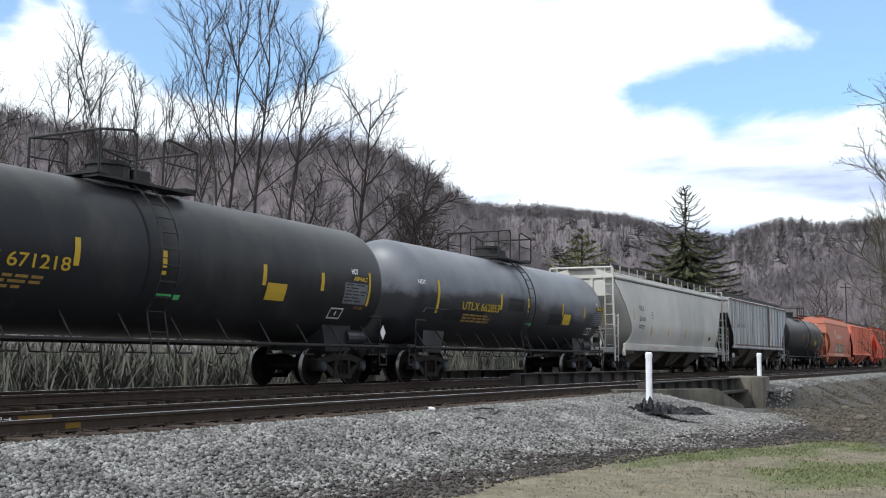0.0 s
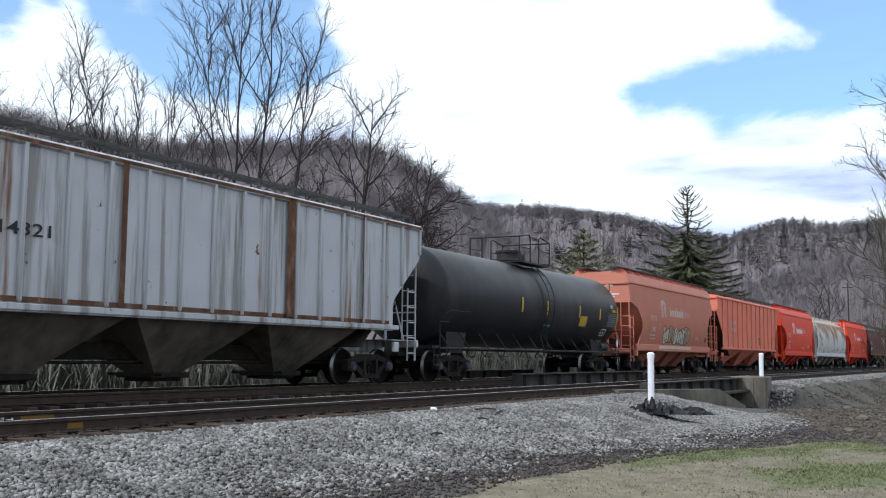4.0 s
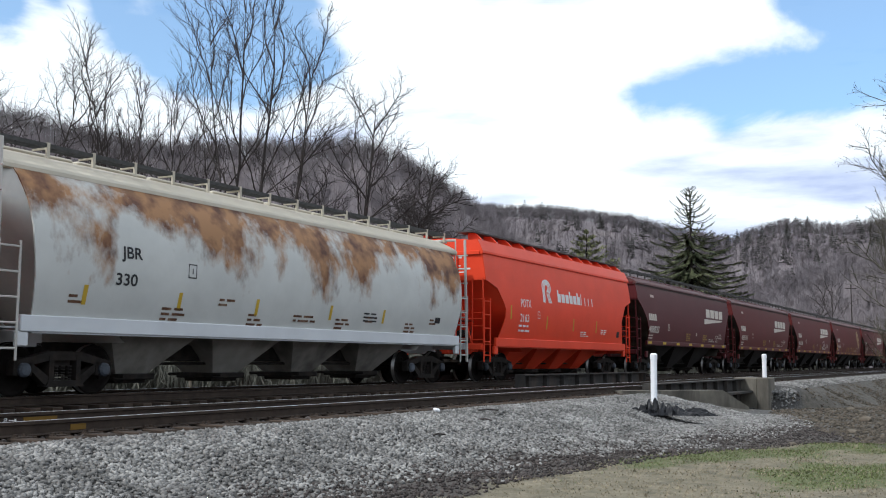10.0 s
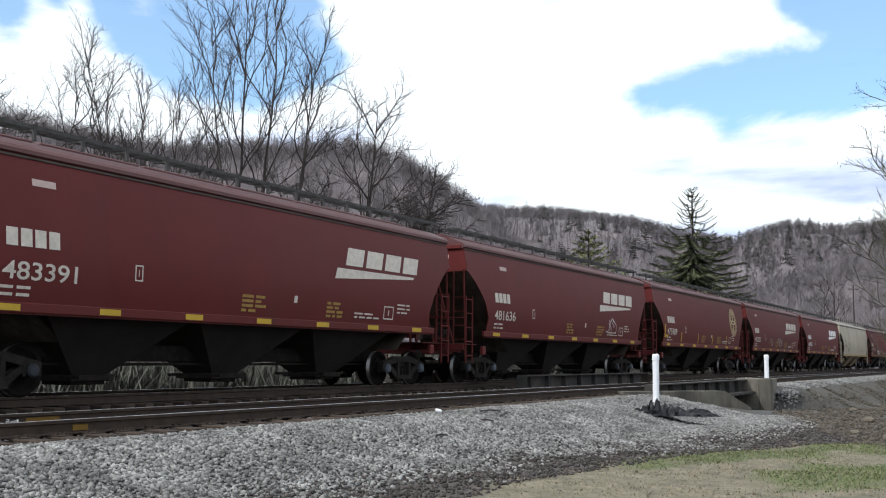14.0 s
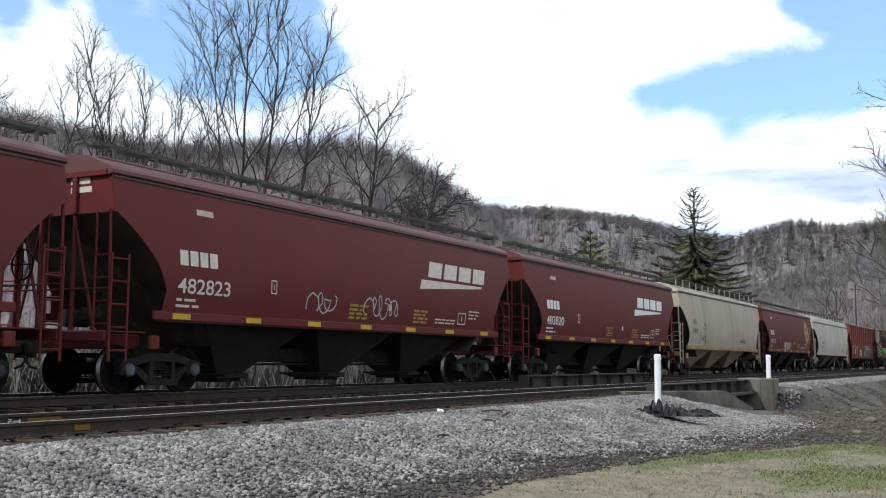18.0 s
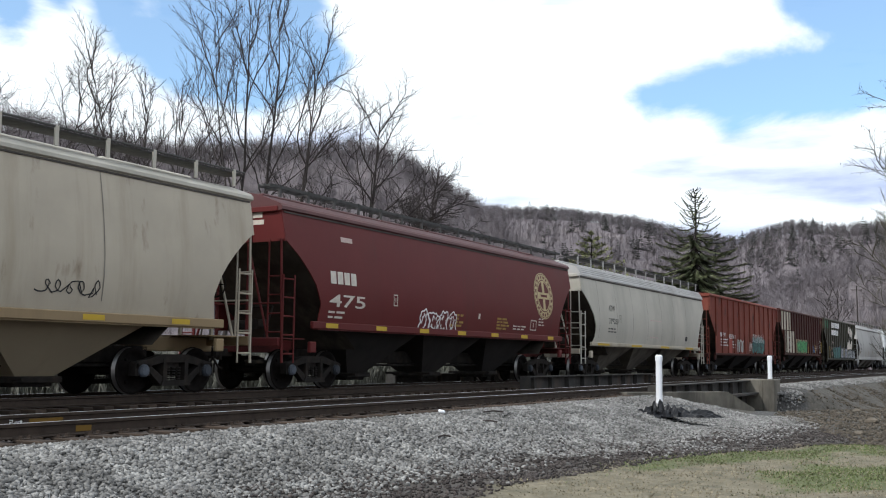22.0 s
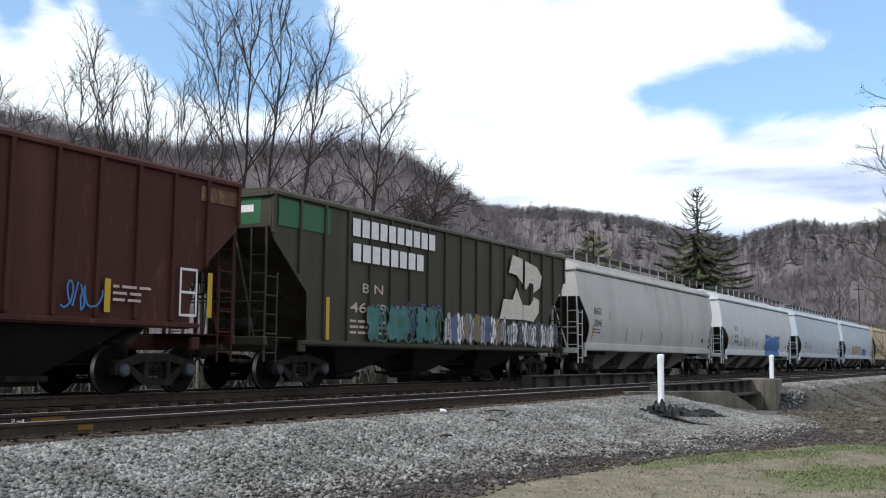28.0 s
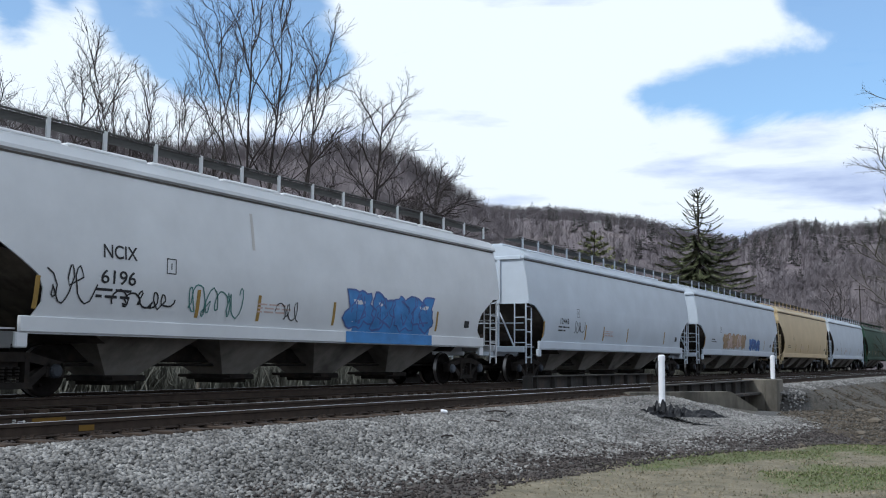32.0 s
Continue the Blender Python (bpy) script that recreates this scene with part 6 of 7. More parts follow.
def ring_emblem(car, side, x, z, r, mat, ground):
    """A round badge: a pale disc with a dark inner ring, dark blocks round its rim and a pale cross between dark quarters."""
    def arcs(bands, n=48, every=1, width=1.0):
        pts, faces = [], []
        for k in range(0, n, every):
            a, b = 2 * math.pi * k / n, 2 * math.pi * (k + width) / n
            for r0, r1 in bands:
                i = len(pts)
                pts += [(q * r * math.cos(c), q * r * math.sin(c)) for q, c in ((r0, a), (r1, a), (r1, b), (r0, b))]
                faces.append((i, i + 1, i + 2, i + 3))
        return pts, faces

    marking("emblem", *arcs([(q / 5, (q + 1) / 5) for q in range(5)]), mat, car, side, x, z, proud=0.006)
    marking("emblem_ring", *arcs([(0.66, 0.70), (0.93, 0.96)]), ground, car, side, x, z, proud=0.009)
    marking("emblem_rim", *arcs([(0.76, 0.88)], 40, 2, 1.1), ground, car, side, x, z, proud=0.009)
    for a0 in range(4):
        pts = [(0.12, 0.14), (0.12, 0.6), (0.3, 0.53), (0.45, 0.4), (0.55, 0.25), (0.58, 0.14)]
        c, s_ = ((1, 1), (-1, 1), (-1, -1), (1, -1))[a0]
        marking("emblem_quarter", [(u * c * r, v * s_ * r) for u, v in pts], [tuple(range(6))], ground, car, side, x, z, proud=0.009)
    marking("emblem_bar", *bars_of([(-0.34 * r, -0.05 * r, 0.34 * r, 0.05 * r)]), ground, car, side, x, z, proud=0.011)


def scroll_logo(car, side, x, z, h, mat):
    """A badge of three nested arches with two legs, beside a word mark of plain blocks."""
    pts, faces = [], []
    for k, rr in enumerate((0.5, 0.36, 0.22)):
        path = [(-0.42 + 0.1 * k, -0.5), (-0.42 + 0.1 * k, 0.1)] + [(0.02 + rr * 0.95 * math.cos(a), 0.2 + rr * 0.62 * math.sin(a)) for a in [math.pi - i * math.pi / 9 for i in range(13)]]
        if k < 3:
            path += [(0.02 + 0.1 * (2 - k), -0.02)]
        p, f = ribbon([(u * h, v * h) for u, v in path], 0.085 * h)
        faces += [tuple(i + len(pts) for i in q) for q in f]
        pts += p
    for k in range(3):
        p, f = ribbon([((0.0 + 0.12 * k) * h, -0.08 * h), ((0.22 + 0.14 * k) * h, -0.5 * h)], 0.085 * h)
        faces += [tuple(i + len(pts) for i in q) for q in f]
        pts += p
    marking("emblem", pts, faces, mat, car, side, x + 0.5 * h, z + 0.5 * h, proud=0.006)


def block_word(car, side, x, z, w, h, mat, letters, weights=None, seed=0, tall=(), name="word_mark"):
    """A word mark as plain notched blocks of its size and colour, no letters."""
    bw = w / letters
    for k in range(letters):
        u, ww = k * bw, bw * 0.8
        t = (0.24 if weights is None or k < weights else 0.10) * h * 1.1
        hh = h * (1.0 if k in tall else 0.74)
        if weights is None:
            rows = [(u, 0, u + ww, hh)]
        elif k < weights:
            rows = [(u, 0, u + ww, h * 0.7)] + ([(u, h * 0.7, u + ww * 0.4, h)] if k in tall else [])
        else:
            rows = [(u, 0, u + t * 1.6, h * (0.95 if k == weights else 0.66))]
        marking(name, *bars_of(rows), mat, car, side, x, z, proud=0.006)


def graffiti(car, side, x0, x1, z0, z1, fills, edge, letters, seed, drip=0.0):
    """Sprayed bubble shapes side by side, each a filled blob with an outline and inner strokes; no words."""
    rng = random.Random(seed)
    w = (x1 - x0) / letters
    for k in range(letters):
        cx, cz = x0 + w * (k + 0.5), (z0 + z1) / 2 + rng.uniform(-0.04, 0.04)
        hx, hz = w * rng.uniform(0.52, 0.62), (z1 - z0) / 2 * rng.uniform(0.86, 1.02)
        n = 30
        ph = [rng.uniform(-1, 1) for _ in range(6)]
        out = []
        for i in range(n):
            a = 2 * math.pi * i / n
            q = 1 / max(abs(math.cos(a)), abs(math.sin(a))) ** 0.8
            q *= 1 + 0.16 * math.sin(3 * a + ph[0] * 3) + 0.13 * math.sin(5 * a + ph[1] * 3) + 0.10 * math.sin(9 * a + ph[2] * 3)
            out.append((cx + hx * q * math.cos(a) * 0.92, min(max(cz + hz * q * math.sin(a) * 0.92, z0), z1)))
        m = fills[k % len(fills)]
        if m:
            marking("graffiti", [(cx, cz)] + out, [(0, 1 + i, 1 + (i + 1) % n) for i in range(n)], m, car, side, 0, 0, proud=0.008 + 0.0015 * (k % 3), label="sprayed graffiti lettering")
        strokes = [out + out[:2]]
        for _ in range(rng.randint(2, 3)):
            a = rng.uniform(0, 6.28)
            strokes.append([(cx + hx * 0.6 * math.cos(a + t * 1.6) * (0.4 + 0.2 * t), cz + hz * 0.75 * math.sin(a + t * 1.6)) for t in range(4)])
        for st in strokes:
            p, f = ribbon(st, rng.uniform(0.035, 0.055))
            if edge:
                marking("graffiti_outline", p, f, edge, car, side, 0, 0, proud=0.013)


def tag_scrawl(car, side, x0, x1, z0, z1, mat, seed, w=0.035):
    rng = random.Random(seed)
    n = max(3, int((x1 - x0) / 0.28))
    path = []
    for k in range(n):
        a = x0 + (x1 - x0) * k / n
        lw, lh, ph = (x1 - x0) / n, (z1 - z0) * rng.uniform(0.28, 0.48), rng.uniform(0, 6.28)
        turns = rng.choice((-1, 1)) * rng.uniform(0.75, 1.2)
        for i in range(12):
            a2 = ph + turns * 6.283 * i / 12
            path.append((a + lw * (i / 12 + 0.5 * math.cos(a2) * rng.uniform(0.7, 1.0)), (z0 + z1) / 2 + lh * math.sin(a2) + rng.uniform(-0.02, 0.02)))
    pts, faces = ribbon(path, w)
    marking("graffiti", pts, faces, mat, car, side, 0, 0, proud=0.01)


def on_end(car, xe, z, y, rows, mat, sg=-1):
    """Bars on an end panel."""
    bm = bmesh.new()
    for y0, z0, y1, z1 in rows:
        x = sg * (xe + 0.006)
        bm.faces.new([bm.verts.new((x, -y - yy, z + zz)) for yy, zz in ((y0, z0), (y1, z0), (y1, z1), (y0, z1))])
    part("stencil", bm, mat, car)


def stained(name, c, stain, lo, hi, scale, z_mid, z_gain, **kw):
    """Paint with a second tone that gathers towards the roof or the sill, as runs of rust do."""
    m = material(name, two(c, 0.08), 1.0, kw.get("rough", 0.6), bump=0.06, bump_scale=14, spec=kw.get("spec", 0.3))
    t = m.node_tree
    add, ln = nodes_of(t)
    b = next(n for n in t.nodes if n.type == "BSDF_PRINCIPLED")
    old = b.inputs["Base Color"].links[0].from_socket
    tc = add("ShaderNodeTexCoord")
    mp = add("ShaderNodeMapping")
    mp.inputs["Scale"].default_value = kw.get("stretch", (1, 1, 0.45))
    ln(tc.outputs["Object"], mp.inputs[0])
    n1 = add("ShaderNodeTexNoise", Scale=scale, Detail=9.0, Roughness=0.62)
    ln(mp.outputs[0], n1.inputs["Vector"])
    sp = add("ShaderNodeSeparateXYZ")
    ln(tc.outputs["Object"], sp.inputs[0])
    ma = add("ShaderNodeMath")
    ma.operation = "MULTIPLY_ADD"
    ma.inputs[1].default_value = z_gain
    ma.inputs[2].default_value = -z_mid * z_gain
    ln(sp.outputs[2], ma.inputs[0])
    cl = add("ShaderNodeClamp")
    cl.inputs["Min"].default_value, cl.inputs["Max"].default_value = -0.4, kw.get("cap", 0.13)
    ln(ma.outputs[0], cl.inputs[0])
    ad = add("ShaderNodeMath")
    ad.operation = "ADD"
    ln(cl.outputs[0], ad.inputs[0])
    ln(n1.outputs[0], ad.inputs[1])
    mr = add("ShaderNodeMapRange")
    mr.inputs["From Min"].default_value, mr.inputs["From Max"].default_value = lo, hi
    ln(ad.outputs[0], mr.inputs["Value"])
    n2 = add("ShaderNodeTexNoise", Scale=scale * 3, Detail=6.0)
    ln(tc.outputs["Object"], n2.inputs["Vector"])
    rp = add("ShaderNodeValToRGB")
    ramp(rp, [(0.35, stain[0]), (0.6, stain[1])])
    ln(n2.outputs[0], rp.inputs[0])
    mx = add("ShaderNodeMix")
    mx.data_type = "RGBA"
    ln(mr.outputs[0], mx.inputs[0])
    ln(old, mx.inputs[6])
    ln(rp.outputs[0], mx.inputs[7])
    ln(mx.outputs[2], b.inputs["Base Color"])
    return m


GRIME = (0.045, 0.04, 0.035)
M["tank_black"] = stained("tank_black", (0.024, 0.024, 0.026), ((0.04, 0.038, 0.035), (0.06, 0.055, 0.05)), 0.5, 0.75, 0.6, 2.6, 0.06, rough=0.38, spec=0.14)
# the grey tone gathers in the upper half, near-black below
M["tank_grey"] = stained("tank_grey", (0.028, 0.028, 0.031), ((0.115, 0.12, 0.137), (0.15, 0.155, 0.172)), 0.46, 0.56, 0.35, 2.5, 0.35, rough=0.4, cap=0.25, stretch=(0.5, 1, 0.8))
M["fitting"] = material("fitting", two((0.03, 0.028, 0.027), 0.3), 5, 0.6, 0.2)
M["hopper_grime"] = material("hopper_grime", two((0.13, 0.112, 0.088), 0.3), 1.2, 0.9, second=[(0.8, (1, 1, 0.5), 0.48, 0.7, (0.035, 0.03, 0.026))])
M["hopper_dust"] = material("hopper_dust", two((0.26, 0.24, 0.21), 0.25), 1.2, 0.9, second=[(0.8, (1, 1, 0.5), 0.5, 0.75, (0.09, 0.08, 0.07))])
M["light_grey"] = paint("light_grey", (0.52, 0.495, 0.45), amount=0.2, rough=0.5, more=[(0.35, (1, 1, 0.3), 0.5, 0.75, (0.33, 0.335, 0.32))])
M["galvanised"] = paint("galvanised", (0.47, 0.48, 0.49), amount=0.6, rough=0.6, grime=(0.20, 0.185, 0.165), more=[(1.6, (1.8, 1, 0.10), 0.52, 0.62, (0.26, 0.25, 0.235)), (1.1, (1.6, 1, 0.09), 0.57, 0.66, (0.17, 0.09, 0.05)), (3.0, (1, 1, 1), 0.66, 0.70, (0.12, 0.055, 0.03))])
M["rust"] = material("rust", [(0.3, (0.06, 0.03, 0.018)), (0.55, (0.13, 0.065, 0.036)), (0.7, (0.24, 0.17, 0.12))], 5, 0.9, bump=0.2, stretch=(1, 1, 0.4))
M["salmon"] = paint("salmon", (0.45, 0.155, 0.098), amount=0.18, rough=0.6, grime=(0.30, 0.13, 0.09), more=[(0.5, (1, 1, 0.4), 0.5, 0.8, (0.40, 0.16, 0.105)), (2.0, (1.2, 1, 0.2), 0.58, 0.75, (0.33, 0.15, 0.10))])
M["salmon_light"] = paint("salmon_light", (0.52, 0.19, 0.125), amount=0.15, rough=0.6, grime=(0.35, 0.15, 0.1))
M["coral"] = paint("coral", (0.74, 0.225, 0.145), amount=0.2, rough=0.6, grime=(0.52, 0.18, 0.12), spec=0.15, more=[(0.6, (1.4, 1, 0.3), 0.5, 0.75, (0.60, 0.235, 0.17))])
M["red"] = paint("red", (0.72, 0.062, 0.024), amount=0.12, rough=0.42, grime=(0.50, 0.06, 0.03), spec=0.15)
M["old_white"] = stained("old_white", (0.54, 0.54, 0.51), ((0.095, 0.038, 0.022), (0.33, 0.17, 0.075)), 0.47, 0.58, 0.8, 2.85, 0.17, stretch=(0.8, 1, 0.5), rough=0.6, cap=0.12)
M["brown"] = paint("brown", (0.112, 0.022, 0.021), amount=0.3, rough=0.5, spec=0.12, grime=(0.05, 0.021, 0.018), more=[(0.4, (1, 1, 0.4), 0.5, 0.8, (0.105, 0.027, 0.023)), (2.2, (1, 1, 0.12), 0.6, 0.85, (0.06, 0.03, 0.026))])
M["brown_dusty"] = paint("brown_dusty", (0.086, 0.019, 0.021), amount=0.25, rough=0.45, spec=0.14, grime=(0.05, 0.016, 0.018), more=[(0.4, (1, 1, 0.4), 0.5, 0.8, (0.088, 0.022, 0.025))])
M["brown_roof"] = paint("brown_roof", (0.095, 0.035, 0.034), amount=0.3, rough=0.55)
M["beige"] = paint("beige", (0.42, 0.365, 0.285), amount=0.5, rough=0.55, grime=(0.24, 0.19, 0.125), more=[(0.7, (1.5, 1, 0.1), 0.52, 0.75, (0.29, 0.24, 0.165)), (2.5, (1, 1, 0.3), 0.6, 0.75, (0.20, 0.15, 0.10))])
M["tan_hopper"] = paint("tan_hopper", (0.30, 0.24, 0.16), amount=0.6, rough=0.7, grime=(0.12, 0.09, 0.065))
M["off_white"] = paint("off_white", (0.47, 0.435, 0.37), amount=0.3, rough=0.6, grime=(0.27, 0.24, 0.19), more=[(0.5, (1, 1, 0.2), 0.5, 0.75, (0.33, 0.305, 0.255))])
M["oxide"] = paint("oxide", (0.185, 0.048, 0.034), amount=0.5, rough=0.7, spec=0.15, grime=(0.09, 0.036, 0.027), more=[(0.5, (1, 1, 0.3), 0.5, 0.7, (0.25, 0.085, 0.058)), (1.6, (1.2, 1, 0.5), 0.58, 0.66, (0.10, 0.042, 0.032))])
M["fresh_oxide"] = paint("fresh_oxide", (0.30, 0.050, 0.032), amount=0.2, rough=0.6)
M["maroon"] = paint("maroon", (0.060, 0.022, 0.018), amount=0.4, rough=0.7, spec=0.15, grime=(0.035, 0.017, 0.014), more=[(0.6, (1.5, 1, 0.15), 0.53, 0.75, (0.095, 0.042, 0.030)), (3.0, (1.5, 1, 0.4), 0.6, 0.72, (0.11, 0.045, 0.026))])
M["green_black"] = paint("green_black", (0.046, 0.041, 0.026), amount=0.4, rough=0.65, grime=(0.03, 0.03, 0.022), more=[(0.6, (1.5, 1, 0.15), 0.55, 0.8, (0.085, 0.08, 0.055))])
M["green"] = paint("green", (0.035, 0.12, 0.055), amount=0.3, rough=0.6)
M["dust_grey"] = paint("dust_grey", (0.47, 0.45, 0.425), amount=0.4, rough=0.55, grime=(0.30, 0.28, 0.255), more=[(0.25, (1.6, 1, 0.05), 0.52, 0.72, (0.35, 0.33, 0.31)), (1.4, (1, 1, 0.25), 0.58, 0.8, (0.28, 0.255, 0.23))])
M["white_car"] = paint("white_car", (0.60, 0.61, 0.62), amount=0.12, rough=0.42, grime=(0.42, 0.43, 0.43))
M["pale_blue"] = paint("pale_blue", (0.50, 0.545, 0.60), amount=0.12, rough=0.42, grime=(0.4, 0.44, 0.46))
M["tan"] = paint("tan", (0.55, 0.43, 0.26), amount=0.2, rough=0.5, grime=(0.36, 0.28, 0.17))
M["dark_green"] = paint("dark_green", (0.025, 0.065, 0.04), amount=0.25, rough=0.55)
M["cream_patch"] = paint("cream_patch", (0.5, 0.45, 0.36), amount=0.4, rough=0.6, grime=(0.25, 0.2, 0.15))
M["spray_blue"] = material("spray_blue", two((0.06, 0.20, 0.46), 0.2), 2, 0.5)
M["spray_teal"] = material("spray_teal", two((0.06, 0.16, 0.145), 0.3), 2, 0.55)
M["spray_green"] = material("spray_green", two((0.10, 0.42, 0.14), 0.35), 2, 0.55)
M["spray_silver"] = material("spray_silver", two((0.42, 0.42, 0.40), 0.2), 2, 0.5)
M["panel_grey"] = material("panel_grey", two((0.14, 0.145, 0.155), 0.2), 3, 0.7)
M["spray_tan"] = material("spray_tan", two((0.34, 0.24, 0.15), 0.3), 2, 0.6)
M["spray_navy"] = material("spray_navy", two((0.08, 0.12, 0.30), 0.3), 2, 0.6)
M["pale_mark"] = material("pale_mark", two((0.5, 0.38, 0.34), 0.15), 8, 0.6)
M["gold_mark"] = material("gold_mark", two((0.50, 0.40, 0.22), 0.2), 8, 0.6)
M["ochre_mark"] = material("ochre_mark", two((0.30, 0.19, 0.05), 0.2), 8, 0.7)
WM, BM_, CM, YE = M["white_mark"], M["black_mark"], M["cream_mark"], M["yellow"]


def black_tank(i, label, shell, seed, number=None):
    car, f, xe = tcar(i, label, (M[shell], M["tank_grey"], M["fitting"]))
    if number:
        word(car, f, number, 0.24, -4.9, 2.16, YE, 2.6, 0.012)
        fine_print(car, f, -4.7, 1.98, 1.9, 3, M["ochre_mark"], seed=seed)
    for x, z, h in ((-2.25, 2.26, 0.5), (-0.07, 2.26, 0.47), (3.06, 2.26, 0.46), (5.29, 2.27, 0.43)):
        panel(car, f, x, z, 0.13, h, YE, "reflective_strip", proud=0.012)
    panel(car, f, 7.40, 2.0, 0.09, 0.85, YE, "reflective_strip", proud=0.012)
    panel(car, f, 3.25, 1.95, 0.72, 0.38, YE, "placard", "yellow warning placard", 0.012)
    fine_print(car, f, 3.32, 2.22, 0.6, 3, BM_, 0.03, 0.09, seed)
    frame_mark(car, f, 5.95, 1.64, 0.55, 0.26, WM)
    panel(car, f, 6.32, 2.02, 1.05, 0.52, M["panel_grey"], "data_panel", "grey stencilled data panel", proud=0.01)
    fine_print(car, lambda z: f(z) + 0.008, 6.36, 2.48, 0.95, 6, BM_, 0.03, 0.08, seed + 1)
    word(car, f, "HOT", 0.13, 6.62, 2.77, WM, 0.3, bold=0.006)
    panel(car, f, 6.66, 2.58, 0.72, 0.16, M["black"], "name_patch", proud=0.009)
    word(car, f, "ASPHALT", 0.11, 6.7, 2.605, YE, 0.64, proud=0.014, bold=0.005)
    panel(car, f, 6.9, 1.9, 0.42, 0.08, M["rust"], "placard", "faded orange mark", 0.01)
    panel(car, f, -0.04, 1.8, 0.66, 0.1, M["spray_green"], "placard", proud=0.012)
    # hazard diamond on a bracket at the end
    marking("hazard_placard", [(0, -0.2), (0.14, 0), (0, 0.2), (-0.14, 0)], [(0, 1, 2, 3)], WM, car, lambda z: 1.36, xe - 0.2, 1.35)
    return car, f, xe


black_tank(0, "black tank car with yellow reflective strips and numbering", "tank_black", 1, "UTLX 671218")
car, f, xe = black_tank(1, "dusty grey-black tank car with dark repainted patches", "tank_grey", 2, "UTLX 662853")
word(car, f, "HOT", 0.12, -7.62, 2.76, WM, 0.45, bold=0.006)
panel(car, f, -1.6, 2.25, 1.3, 0.42, M["black"], "repainted_patch")
panel(car, f, 1.9, 1.9, 1.2, 0.4, M["black"], "repainted_patch")
panel(car, f, -5.9, 1.8, 2.6, 0.33, M["black"], "repainted_patch")
panel(car, f, -6.5, 1.98, 0.14, 0.95, YE, "reflective_strip", proud=0.012)

# light grey pressure hopper with tall end frames
g = M["light_grey"]
car, f, xe = hcar(2, "light grey smooth-sided covered hopper with railed roof", (g, g, g, M["hopper_grime"], g), KEELED, CUT_HIGH, top=4.2, sill=1.38, sill_h=0.28, bays=4, board="rail",
                  brackets=16, tall_frame=True, roof_rise=0.3)
word(car, f, "TILX", 0.2, -6.34, 2.86, BM_, 0.72)
word(car, f, "56101", 0.2, -6.38, 2.39, BM_, 0.84)
fine_print(car, f, -6.5, 2.15, 1.0, 2, BM_, seed=3)
frame_mark(car, f, -4.6, 2.55, 0.26, 0.3, BM_, 0.02)
for x in (-7.2, -4.7, -2.0, 1.0, 4.2, 7.4):
    panel(car, f, x, 1.75 if x > -7 else 2.4, 0.12, 0.45, YE, "reflective_strip")
panel(car, f, 5.6, 1.72, 0.4, 0.2, BM_)
fine_print(car, lambda z: 1.545, -5.0, 1.2, 1.6, 1, M["pale_mark"], 0.08, seed=5)
fine_print(car, lambda z: 1.545, -2.5, 1.2, 2.4, 1, M["pale_mark"], 0.08, seed=6)

# galvanised ribbed hopper with rust runs
g = M["galvanised"]
car, f, xe = hcar(3, "weathered galvanised grey ribbed hopper streaked with rust", (g, g, g, M["hopper_grime"], g), FLAT, CUT_STRAIGHT, top=4.3, sill=1.55, sill_h=0.12, ribs=19, bays=3, board="grid", brackets=14, roof_rise=0.2, end_z=3.45)
flat = lambda z: 1.515
word(car, flat, "AEX", 0.2, -6.39, 2.68, BM_, 0.85)
word(car, flat, "14321", 0.22, -5.3, 2.68, BM_, 1.15)
for x, w in ((-2.6, 0.14), (2.45, 0.3), (-7.4, 0.1), (5.6, 0.06)):
    panel(car, lambda z: 1.57, x, 1.6, w, 2.7, M["rust"], "rust_run", "brown rust run down the seam")
panel(car, lambda z: 1.57, -8.6, 4.24, 17.2, 0.07, M["rust"], "rust_run")
panel(car, lambda z: 1.522, -7.0, 1.57, 14.0, 0.09, M["rust"], "rust_run")
on_end(car, xe, 3.9, 0.2, [(0, 0, 0.55, 0.12), (0.05, 0.16, 0.5, 0.3)], WM)

black_tank(4, "black tank car with yellow strips and a stencilled data panel", "tank_black", 7)


